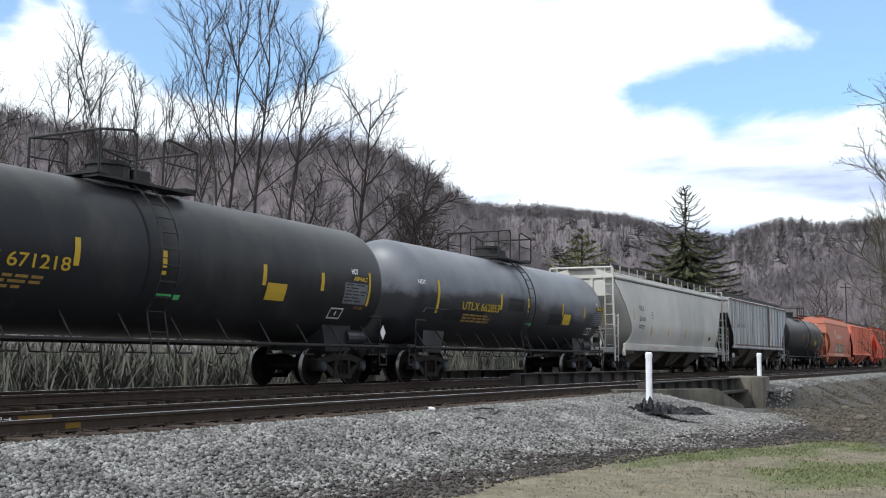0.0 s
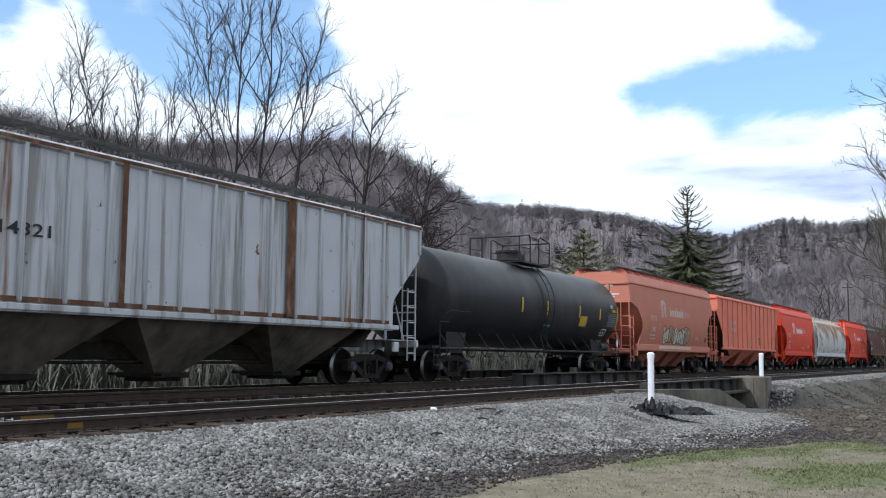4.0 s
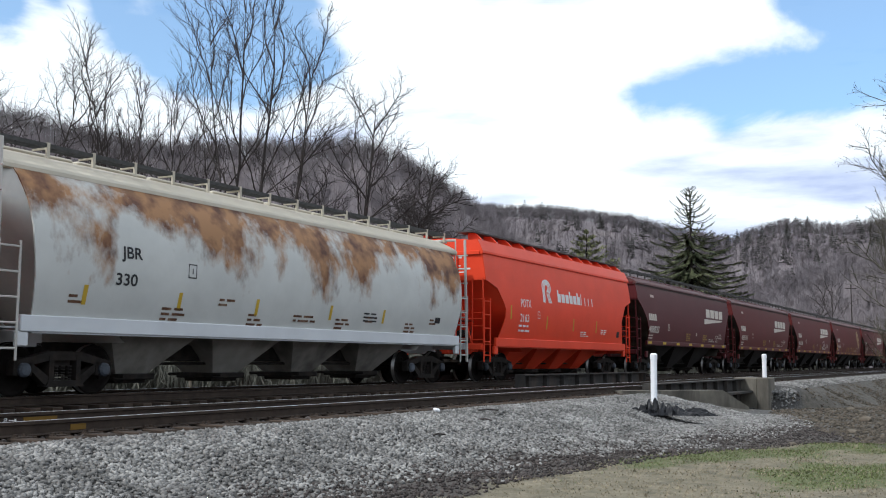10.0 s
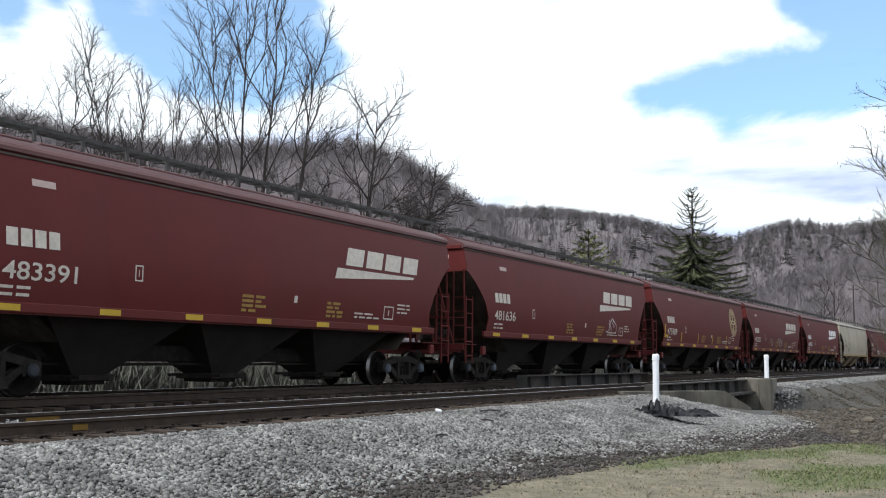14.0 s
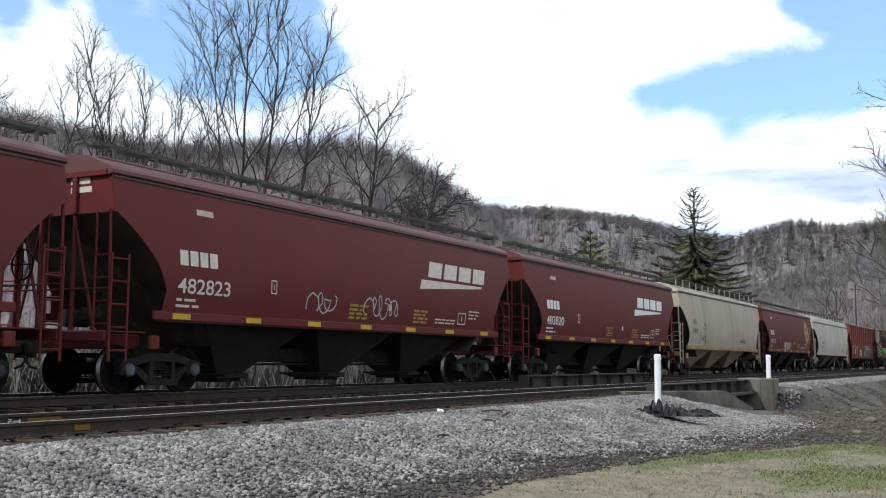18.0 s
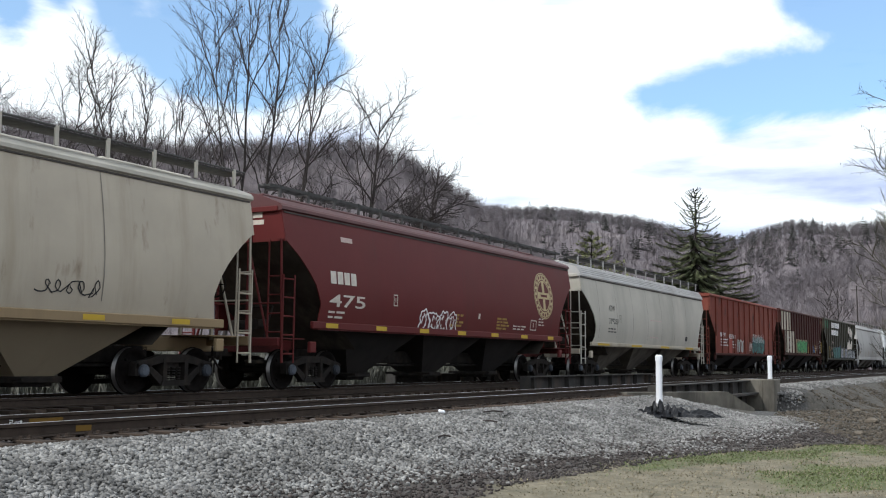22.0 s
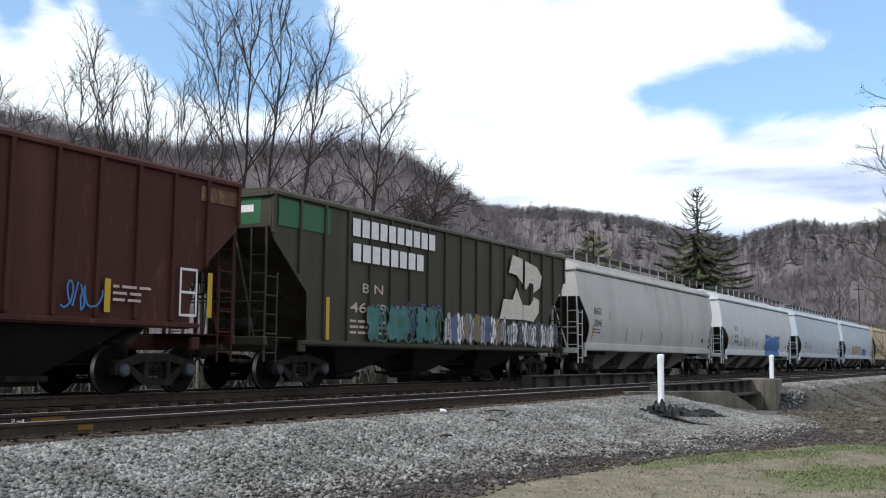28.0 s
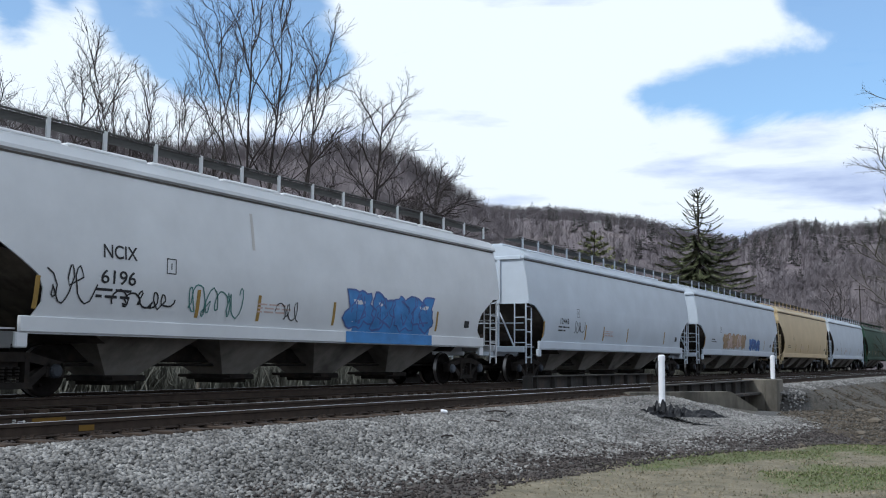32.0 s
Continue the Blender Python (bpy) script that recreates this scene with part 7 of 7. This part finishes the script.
def potash(i, label, mats, number, scribble=False, mark=WM):
    car, f, xe = hcar(i, label, mats, ROUNDED, CUT_STEP, top=4.08, sill=1.38, sill_h=0.28, bays=4, board="slots", brackets=13, roof_rise=0.42, fascia=0.3, end_z=3.16)
    x0 = -4.3 if number == '1340' else -4.49
    word(car, f, "POTX", 0.27, x0, 2.44, mark, 0.85)
    word(car, f, number, 0.26, x0 - 0.05, 1.95, mark, 0.72)
    fine_print(car, f, x0 - 0.1, 1.78, 0.9, 2, mark, 0.06, 0.16, seed=i)
    scroll_logo(car, f, -2.6, 2.68, 0.78, mark)
    block_word(car, f, -1.24, 2.75, 3.8, 0.44, mark, 10, 6, i, (0, 3, 5, 6))
    fine_print(car, f, 1.0, 1.72, 0.9, 3, mark, 0.035, 0.07, seed=i + 1)
    fine_print(car, f, 3.2, 1.85, 0.7, 3, mark, 0.035, 0.07, seed=i + 2)
    panel(car, f, xe - 1.9, 1.62, 0.3, 0.24, BM_)
    for x in (x0 - 0.8, -2.3, 0.2, 2.6):
        panel(car, f, x, 1.75 if x > x0 else 2.0, 0.09, 0.45, YE, "reflective_strip")
    frame_mark(car, f, -3.1, 2.1, 0.2, 0.24, mark, 0.02)
    on_end(car, xe, 3.5, 0.3, [(0, 0.55, 0.5, 0.68), (0, 0.36, 0.4, 0.48), (0, 0.2, 0.2, 0.24), (0, 0.1, 0.35, 0.14), (0, 0, 0.7, 0.05), (0, -0.1, 0.5, -0.06)], WM)
    if scribble:
        graffiti(car, f, -2.5, 2.0, 1.42, 2.3, [M["cream_patch"], M["spray_tan"], M["cream_patch"]], BM_, 5, 31)
        panel(car, lambda z: f(1.38) + 0.06, -3.0, 1.2, 5.4, 0.14, M["cream_patch"], "overspray")
    return car


potash(5, "sun-faded salmon covered hopper with sprayed graffiti", (M["salmon"], M["salmon_light"], M["salmon_light"], M["salmon"], M["salmon_light"]), "1340", True, M["pale_mark"])

car, f, xe = hcar(6, "faded coral ribbed covered hopper", (M["coral"], M["coral"], M["coral"], M["coral"], M["coral"]), FLAT, CUT_STRAIGHT, top=4.25, sill=1.42, sill_h=0.1, ribs=15, bays=3, board="grid", brackets=15, roof_rise=0.22, end_z=3.4)
block_word(car, flat, -5.3, 2.8, 1.25, 0.24, M["pale_mark"], 4, name="lettering")
fine_print(car, flat, -5.33, 2.38, 1.4, 1, M["pale_mark"], 0.2, seed=61)
fine_print(car, flat, 2.0, 2.0, 0.8, 3, M["rust"], 0.1, 0.15, seed=62)
panel(car, flat, 6.0, 1.75, 0.35, 0.22, BM_)
for x in (-7.3, -0.2, 3.4, 5.4, 7.0):
    panel(car, flat, x, 1.55, 0.13, 0.5, YE, "reflective_strip")
on_end(car, xe, 3.75, 0.2, [(0, 0, 0.6, 0.12), (0.05, 0.17, 0.5, 0.3)], WM)

potash(7, "bright red-orange covered hopper with white markings", (M["red"],) * 5, "2351")

# old barrel-sided hopper, rust-streaked
o_ = M["old_white"]
car, f, xe = hcar(8, "old white barrel-sided hopper streaked with brown rust", (o_, M["cream_patch"], M["light_grey"], M["hopper_dust"], M["white_car"]), BARREL, [(1.0, 0.8), (1.4, 0.75), (2.4, 0.62), (3.9, 0.5)], top=3.95, sill=1.38,
                  sill_h=0.28, bays=4, board="grid", brackets=16, roof_rise=0.35, tall_frame=True, end_z=3.2, dark_brackets=False)
word(car, f, "330", 0.22, -5.9, 2.0, BM_, 0.55, bold=0.006)
word(car, f, "JBR", 0.22, -5.75, 2.5, BM_, 0.5, bold=0.006)
for k, (x, z, w) in enumerate(((-6.9, 1.72, 0.5), (-4.6, 1.6, 0.7), (-3.0, 1.85, 0.5), (-2.0, 1.58, 0.6), (-0.4, 1.62, 0.9), (1.3, 1.6, 0.7), (2.6, 1.7, 0.6), (4.6, 1.6, 0.8), (5.9, 1.75, 0.5))):
    fine_print(car, f, x, z, w, 2 + k % 2, M["rust"], 0.05, 0.1, seed=80 + k)
for x in (-6.6, -4.2, -1.8, 1.0, 3.4):
    panel(car, f, x, 1.6, 0.1, 0.35, YE, "reflective_strip")
frame_mark(car, f, -4.0, 2.25, 0.24, 0.28, BM_, 0.02)
panel(car, f, 6.2, 1.7, 0.3, 0.16, BM_)
fine_print(car, f, 2.5, 1.8, 0.8, 3, BM_, 0.04, 0.09, seed=81)

potash(9, "bright red-orange covered hopper with white markings", (M["red"],) * 5, "2163")


def rail_brown(i, label, side_mat, number, emblem=False, mark=CM):
    car, f, xe = hcar(i, label, (M[side_mat], M["brown_roof"], M[side_mat], M["hopper_near_black"], M[side_mat]), ROUNDED, CUT_CURVED, top=4.15, sill=1.58, sill_h=0.17, bays=3, board="grid", brackets=16, roof_rise=0.36)
    block_word(car, f, -6.85, 2.5, 1.15, 0.3, mark, 4, name="lettering", tall=(0, 1, 2, 3), seed=3)
    if number:
        word(car, f, number, 0.3, -6.9, 1.96, mark, 1.55, bold=0.004)
    fine_print(car, f, -6.9, 1.8, 0.9, 2, mark, 0.05, 0.12, seed=i)
    frame_mark(car, f, -4.0, 2.1, 0.2, 0.3, mark, 0.025)
    if emblem:
        ring_emblem(car, f, 5.9, 2.93, 0.8, M["gold_mark"], M[side_mat])
    else:
        wedge_logo(car, f, 3.0, 2.98, 3.6, mark)
    panel(car, f, -6.3, 3.55, 0.5, 0.12, M["pale_mark"])
    fine_print(car, f, -0.9, 1.98, 0.9, 4, M["ochre_mark"], 0.06, 0.1, seed=i + 9)
    fine_print(car, f, 2.2, 1.98, 0.9, 4, M["ochre_mark"], 0.06, 0.1, seed=i + 10)
    frame_mark(car, f, 4.75, 1.72, 0.48, 0.34, mark, 0.03)
    fine_print(car, f, 5.4, 2.1, 0.7, 3, mark, 0.04, 0.1, seed=i + 11)
    fine_print(car, f, 3.4, 1.8, 1.2, 2, mark, 0.04, 0.09, seed=i + 12)
    panel(car, f, 0.9, 1.95, 0.12, 0.16, mark)
    for k in range(7):
        panel(car, lambda z: f(1.58) + 0.057, -7.0 + 2.2 * k, 1.44, 0.5, 0.11, YE, "reflective_strip", proud=0.004)
    on_end(car, xe, 3.75, 0.35, [(0, 0.16, 0.5, 0.28), (0, 0, 0.55, 0.11)], mark)
    return car, f, xe


# near-black bays of the brown and ribbed cars
M["hopper_near_black"] = material("hopper_near_black", two((0.02, 0.016, 0.014), 0.35), 1.2, 0.9)
rail_brown(10, "oxide-brown covered hopper, dusty, with a pale slanted emblem", "brown_dusty", "488827")
rail_brown(11, "oxide-brown covered hopper with a pale slanted emblem", "brown", "483391")
car, f, xe = rail_brown(12, "oxide-brown covered hopper with a small white tag", "brown", "481636")
tag_scrawl(car, f, 3.3, 4.4, 1.75, 2.4, WM, 12, 0.03)
car, f, xe = rail_brown(13, "oxide-brown covered hopper with a round gold emblem", "brown", "475909", True)
marking("reflective_strip", *bars_of([(0, 0, 0.12, 0.6), (0.12, 0, 0.55, 0.12)]), YE, car, f, -7.3, 1.82)
for x in (-4.6, -1.6, 1.2, 4.2):
    panel(car, f, x, 1.62, 0.1, 0.5, YE, "reflective_strip")
car, f, xe = rail_brown(14, "oxide-brown covered hopper with pale blue graffiti tags", "brown", "482823")
tag_scrawl(car, f, -2.6, -1.5, 1.7, 2.3, M["spray_silver"], 13, 0.035)
tag_scrawl(car, f, -0.2, 1.4, 1.7, 2.35, M["spray_silver"], 14, 0.035)
rail_brown(15, "clean oxide-red covered hopper with a pale slanted emblem", "brown", "483820", mark=M["white_mark"])

b_ = M["beige"]
M["tan_sill"] = paint("tan_sill", (0.26, 0.185, 0.10), amount=0.5, rough=0.65, grime=(0.12, 0.075, 0.045))
car, f, xe = hcar(16, "dirty beige covered hopper with black numbering", (b_, M["off_white"], b_, M["tan_hopper"], M["tan_sill"]), ROUNDED, CUT_CURVED, top=4.2, sill=1.5, sill_h=0.18, bays=3, board="rail", brackets=15, roof_rise=0.32)
word(car, f, "CEFX", 0.21, -6.83, 2.6, BM_, 0.72)
word(car, f, "70555", 0.2, -6.89, 2.16, BM_, 0.92)
fine_print(car, f, -6.9, 1.98, 0.9, 2, M["pale_mark"], seed=16)
tag_scrawl(car, f, -4.9, -4.0, 2.3, 2.75, BM_, 16, 0.025)
tag_scrawl(car, f, -5.4, -4.2, 1.7, 2.05, BM_, 17, 0.025)
tag_scrawl(car, f, 3.0, 4.4, 1.75, 2.05, BM_, 18, 0.025)
for k in range(7):
    panel(car, lambda z: f(1.5) + 0.057, -7.0 + 2.2 * k, 1.36, 0.5, 0.1, YE, "reflective_strip", proud=0.004)
for x in (-7.0, -4.4, -1.2, 1.6, 4.4):
    panel(car, f, x, 1.7, 0.025, 2.4, M["seam"], "panel_seam")
on_end(car, xe, 3.75, 0.35, [(0, 0.16, 0.5, 0.28), (0, 0, 0.55, 0.11)], BM_)

car, f, xe = rail_brown(17, "oxide-brown hopper with round emblem and white outline graffiti", "brown", "475", True)
graffiti(car, f, -2.6, -0.5, 1.45, 2.1, [M["brown"]], WM, 4, 41)

a_ = M["off_white"]
car, f, xe = hcar(18, "off-white covered hopper with black numbering and tan sill", (a_, M["dust_grey"], a_, M["hopper_grime"], M["beige"]), ROUNDED, CUT_CURVED, top=4.0, sill=1.45, sill_h=0.13, bays=3, board="rail", brackets=13, roof_rise=0.5, fascia=0.25)
word(car, f, "ATW", 0.23, -5.83, 2.71, BM_, 0.73)
word(car, f, "319281", 0.22, -5.88, 2.21, BM_, 1.1)
fine_print(car, f, -5.9, 1.98, 1.0, 2, BM_, 0.05, 0.12, seed=18)
for x in (-6.9, -4.9, -2.9, -0.9, 1.1, 3.1, 5.1):
    panel(car, f, x, 1.6, 0.022, 2.35, M["seam"], "panel_seam")
frame_mark(car, f, -4.6, 2.3, 0.2, 0.3, BM_, 0.02)
fine_print(car, f, -0.6, 2.5, 1.7, 1, M["pale_mark"], 0.05, seed=19)
fine_print(car, f, -0.6, 1.75, 1.4, 1, M["pale_mark"], 0.05, seed=20)
panel(car, f, 4.9, 1.72, 0.35, 0.2, BM_)
on_end(car, xe, 3.7, 0.35, [(0, 0.16, 0.5, 0.28), (0, 0, 0.55, 0.11)], BM_)
for k in range(4):
    panel(car, lambda z: f(1.45) + 0.057, -7.0 + 4.0 * k, 1.33, 1.3, 0.08, YE, "reflective_strip", proud=0.004)

x_ = M["oxide"]
car, f, xe = hcar(19, "rusty oxide-red ribbed hopper with teal graffiti", (x_, x_, x_, M["hopper_near_black"], M["maroon"]), FLAT, CUT_STRAIGHT, top=4.3, sill=1.22, sill_h=0.1, ribs=14, bays=3, board="flat", brackets=2, roof_rise=0.1, end_z=3.45)
rib_face = lambda z: 1.515
word(car, rib_face, "SM W", 0.24, -6.33, 2.12, WM, 1.22, bold=0.004)
word(car, rib_face, "825 064", 0.26, -4.5, 2.05, WM, 1.58, bold=0.004)
fine_print(car, rib_face, -6.2, 1.95, 1.6, 3, WM, 0.06, 0.16, seed=191)
fine_print(car, rib_face, -3.6, 1.85, 0.7, 3, WM, 0.06, 0.16, seed=192)
panel(car, rib_face, -4.64, 1.24, 0.9, 0.85, M["fresh_oxide"], "repainted_patch")
tag_scrawl(car, lambda z: 1.58, -2.73, -1.28, 1.25, 2.06, M["spray_silver"], 191, 0.11)
graffiti(car, lambda z: 1.58, 1.0, 4.19, 1.25, 2.3, [M["spray_teal"]], BM_, 4, 192)
tag_scrawl(car, lambda z: 1.595, 1.0, 4.1, 1.9, 2.45, WM, 193, 0.03)
tag_scrawl(car, lambda z: 1.58, 0.2, 0.95, 1.3, 1.95, M["pale_mark"], 194, 0.07)
on_end(car, xe, 3.7, 0.3, [(0, 0.0, 0.85, 0.52)], M["fresh_oxide"])
on_end(car, xe + 0.004, 3.75, 0.32, [(0.15, 0.24, 0.65, 0.36), (0.05, 0.03, 0.75, 0.15)], WM)

m_ = M["maroon"]
car, f, xe = hcar(20, "dark maroon ribbed hopper with bright green graffiti", (m_, m_, m_, M["hopper_near_black"], m_), FLAT, CUT_STRAIGHT, top=4.35, sill=1.38, sill_h=0.1, ribs=18, bays=3, board="flat", brackets=2, roof_rise=0.1, end_z=3.45)
panel(car, rib_face, -7.6, 3.0, 3.0, 1.25, M["cream_patch"], "repainted_patch")
panel(car, rib_face, -6.4, 1.45, 3.2, 1.5, M["cream_patch"], "repainted_patch")
panel(car, rib_face, 6.9, 3.85, 1.2, 0.3, M["rust"], "rust_patch", "orange-brown rusty patch")
frame_mark(car, lambda z: 1.58, -5.7, 1.6, 0.5, 0.9, WM, 0.04)
panel(car, lambda z: 1.55, -2.9, 1.42, 4.2, 1.0, M["spray_tan"], "overspray")
graffiti(car, lambda z: 1.58, -2.64, 1.06, 1.45, 2.4, [M["spray_green"]], BM_, 5, 201)
tag_scrawl(car, lambda z: 1.58, 3.49, 4.27, 1.5, 2.05, M["spray_blue"], 202, 0.035)
marking("stencil_box", *bars_of([(0, 0, 0.5, 0.05), (0, 0.45, 0.5, 0.5), (0, 0.9, 0.5, 0.95), (0, 0, 0.05, 0.95), (0.45, 0, 0.5, 0.95)]), WM, car, lambda z: 1.58, 6.3, 1.5)
for x in (1.5, 4.4, 7.1):
    panel(car, lambda z: 1.58, x, 1.5, 0.14, 0.6 if x < 7 else 0.9, YE, "reflective_strip")
fine_print(car, lambda z: 1.58, 4.6, 1.95, 1.0, 3, M["pale_mark"], 0.05, 0.12, seed=203)
on_end(car, xe, 3.8, 0.3, [(0, 0, 0.8, 0.16)], WM)

n_ = M["green_black"]
car, f, xe = hcar(21, "grimy dark green ribbed hopper with layered graffiti", (n_, n_, n_, M["hopper_near_black"], n_), FLAT, CUT_STRAIGHT, top=4.4, sill=1.12, sill_h=0.1, ribs=18, bays=3, board="flat", brackets=2, roof_rise=0.1, end_z=3.6)
block_word(car, lambda z: 1.58, -5.33, 3.72, 4.2, 0.44, WM, 10, tall=range(10), seed=7)
block_word(car, lambda z: 1.58, -5.31, 3.1, 3.55, 0.44, WM, 8, tall=range(8), seed=8)
word(car, rib_face, "B N", 0.24, -4.8, 2.35, M["pale_mark"], 1.0)
word(car, rib_face, "461 911", 0.25, -5.3, 1.85, M["pale_mark"], 2.3)
fine_print(car, rib_face, -5.3, 1.6, 2.0, 3, M["pale_mark"], 0.06, 0.14, seed=211)
for outline in ([(0.96, 2.10), (1.73, 2.03), (1.73, 1.22), (1.25, 1.47), (0.67, 1.51)],
                [(1.92, 1.99), (2.88, 1.86), (3.30, 1.55), (3.15, 1.19), (2.59, 0.96), (2.59, 1.27), (2.30, 1.29), (2.01, 1.04), (1.88, 1.10)],
                [(2.59, 0.84), (3.07, 0.74), (3.03, 0.33), (2.59, 0.00), (1.77, 0.04), (1.77, 0.53), (2.30, 0.53), (2.59, 0.74)],
                [(1.25, 1.06), (1.73, 0.51), (1.73, 0.04), (0.00, 0.01), (0.29, 0.65), (0.96, 0.65)]):
    marking("emblem", outline, [tuple(range(len(outline)))], CM, car, lambda z: 1.58, 2.95, 1.98)
graffiti(car, lambda z: 1.585, -0.6, 3.4, 1.15, 2.05, [M["spray_silver"], M["spray_navy"], M["white_mark"], M["spray_tan"], M["spray_silver"], M["ochre_mark"]], M["panel_grey"], 11, 212)
graffiti(car, lambda z: 1.585, 3.5, 7.6, 1.15, 1.95, [M["spray_silver"], M["white_mark"], M["black_mark"], M["white_mark"]], M["panel_grey"], 11, 213)
graffiti(car, lambda z: 1.583, -4.6, -0.7, 1.15, 2.1, [M["spray_teal"], None, M["spray_teal"]], M["spray_teal"], 8, 214)
tag_scrawl(car, lambda z: 1.58, -3.4, -0.9, 1.3, 2.3, M["spray_navy"], 215, 0.03)
panel(car, lambda z: 1.58, -6.4, 1.15, 0.14, 1.0, YE, "reflective_strip")
panel(car, lambda z: 1.58, -3.2, 1.25, 0.12, 0.45, YE, "reflective_strip")
panel(car, rib_face, -8.2, 3.65, 2.0, 0.6, M["green"], "repainted_patch")
on_end(car, xe, 3.68, 0.0, [(-0.8, 0.0, 1.2, 0.7)], M["green"])
on_end(car, xe + 0.004, 3.95, 0.3, [(-0.2, 0, 0.7, 0.16)], WM)


CUT_SMALL3 = [(1.0, 0.8), (1.4, 0.85), (1.85, 0.95), (2.2, 0.85), (2.62, 0.42), (2.7, 0.36), (3.1, 0.0)]


def long_white(i, label, m, mark, number, size=0.2, cut=CUT_SMALL, text=None, roof=None, tx=-6.78):
    car, f, xe = hcar(i, label, (m, roof or m, m, M["hopper_dust"], m), ROUNDED, cut, top=4.2, sill=1.38, sill_h=0.27, bays=4, board="rail", brackets=15, roof_rise=0.42, fascia=0.14, end_z=2.6 if cut is CUT_SMALL else 3.1 if cut is CUT_SMALL3 else 3.35,
                     over=max(0.55, (JOINTS[i + 1] - JOINTS[i]) / 2 - 9.4))
    if text:
        word(car, f, text, size, tx, 2.48, mark, 0.84, bold=0.004)
    if number:
        word(car, f, number, size, tx - 0.03, 2.02, mark, 0.85, bold=0.004)
    fine_print(car, f, tx - 0.1, 1.88, 1.0, 2, mark, 0.05, 0.12, seed=i)
    frame_mark(car, f, tx + 1.6, 2.3, 0.26, 0.3, mark, 0.02)
    fine_print(car, f, -2.4, 1.85, 1.2, 3, M["pale_mark"], 0.035, 0.08, seed=i + 1)
    panel(car, f, 7.1, 1.65, 0.3, 0.2, BM_)
    for x in (-8.2, -4.3, -2.4, 0.4, 5.4):
        panel(car, f, x, 1.5, 0.1, 0.55, M["ochre_mark"], "reflective_strip")
    return car, f, xe


car, f, xe = long_white(22, "dusty grey long covered hopper with dark grime bands", M["dust_grey"], BM_, "20045", cut=CUT_SMALL3, text="BNGX", tx=-8.04, size=0.27)
on_end(car, xe, 3.75, 0.35, [(0, 0.16, 0.5, 0.28), (0, 0, 0.55, 0.11)], BM_)
car, f, xe = long_white(23, "white long covered hopper with blue bubble graffiti", M["white_car"], BM_, "6196", text="NCIX", size=0.25)
panel(car, f, 1.3, 1.39, 3.8, 0.6, M["spray_blue"], "graffiti", "sprayed solid blue lettering")
graffiti(car, f, 1.0, 5.2, 1.42, 2.4, [M["spray_blue"]], M["spray_navy"], 4, 231)
panel(car, lambda z: f(1.38) + 0.06, 1.0, 1.11, 4.2, 0.27, M["spray_blue"], "overspray")
tag_scrawl(car, f, -8.0, -7.0, 1.6, 2.3, BM_, 232, 0.03)
tag_scrawl(car, f, -6.4, -5.0, 1.6, 1.95, BM_, 233, 0.035)
tag_scrawl(car, f, -4.6, -2.9, 1.5, 2.2, M["spray_teal"], 234, 0.03)
tag_scrawl(car, f, -1.7, -0.9, 1.5, 2.0, BM_, 235, 0.025)
panel(car, f, -2.6, 3.0, 0.09, 0.8, M["dust_grey"], "scrape")
car, f, xe = long_white(24, "pale blue-white covered hopper with black stencils", M["pale_blue"], BM_, "12443")
tag_scrawl(car, f, -5.4, -4.4, 1.7, 2.2, BM_, 241, 0.03)
car, f, xe = long_white(25, "pale covered hopper with tan and blue graffiti", M["pale_blue"], BM_, None)
graffiti(car, f, -4.5, 0.5, 1.45, 2.3, [M["spray_tan"], M["pale_mark"]], M["spray_tan"], 5, 251)
graffiti(car, f, 1.5, 4.2, 1.42, 2.1, [M["spray_navy"]], M["spray_blue"], 3, 252)
long_white(26, "sandy tan covered hopper", M["tan"], BM_, None, cut=CUT_CURVED)
long_white(27, "pale blue-white covered hopper", M["pale_blue"], BM_, None, cut=CUT_CURVED)
long_white(28, "dark green covered hopper", M["dark_green"], WM, None, cut=CUT_CURVED)


def motions():
    """The train rolls by, slowing a little; its wheels turn."""
    for c, s18 in CARS:
        walk(c, [(t, on_line(s18 - run(t))) for t in range(0, 33)])
    # all wheelsets turn alike; each turns with the way gone
    turn = [(k / FPS, Matrix.Rotation(-run(k / FPS) / WHEEL_R, 4, "Y")) for k in range(0, 32 * FPS + 1)]
    first = WHEELSETS[0]
    walk(first, turn)
    for w in WHEELSETS[1:]:
        w.rotation_mode = "QUATERNION"
        w.animation_data_create()
        w.animation_data.action = first.animation_data.action
        w.animation_data.action_slot = first.animation_data.action_slot


motions()
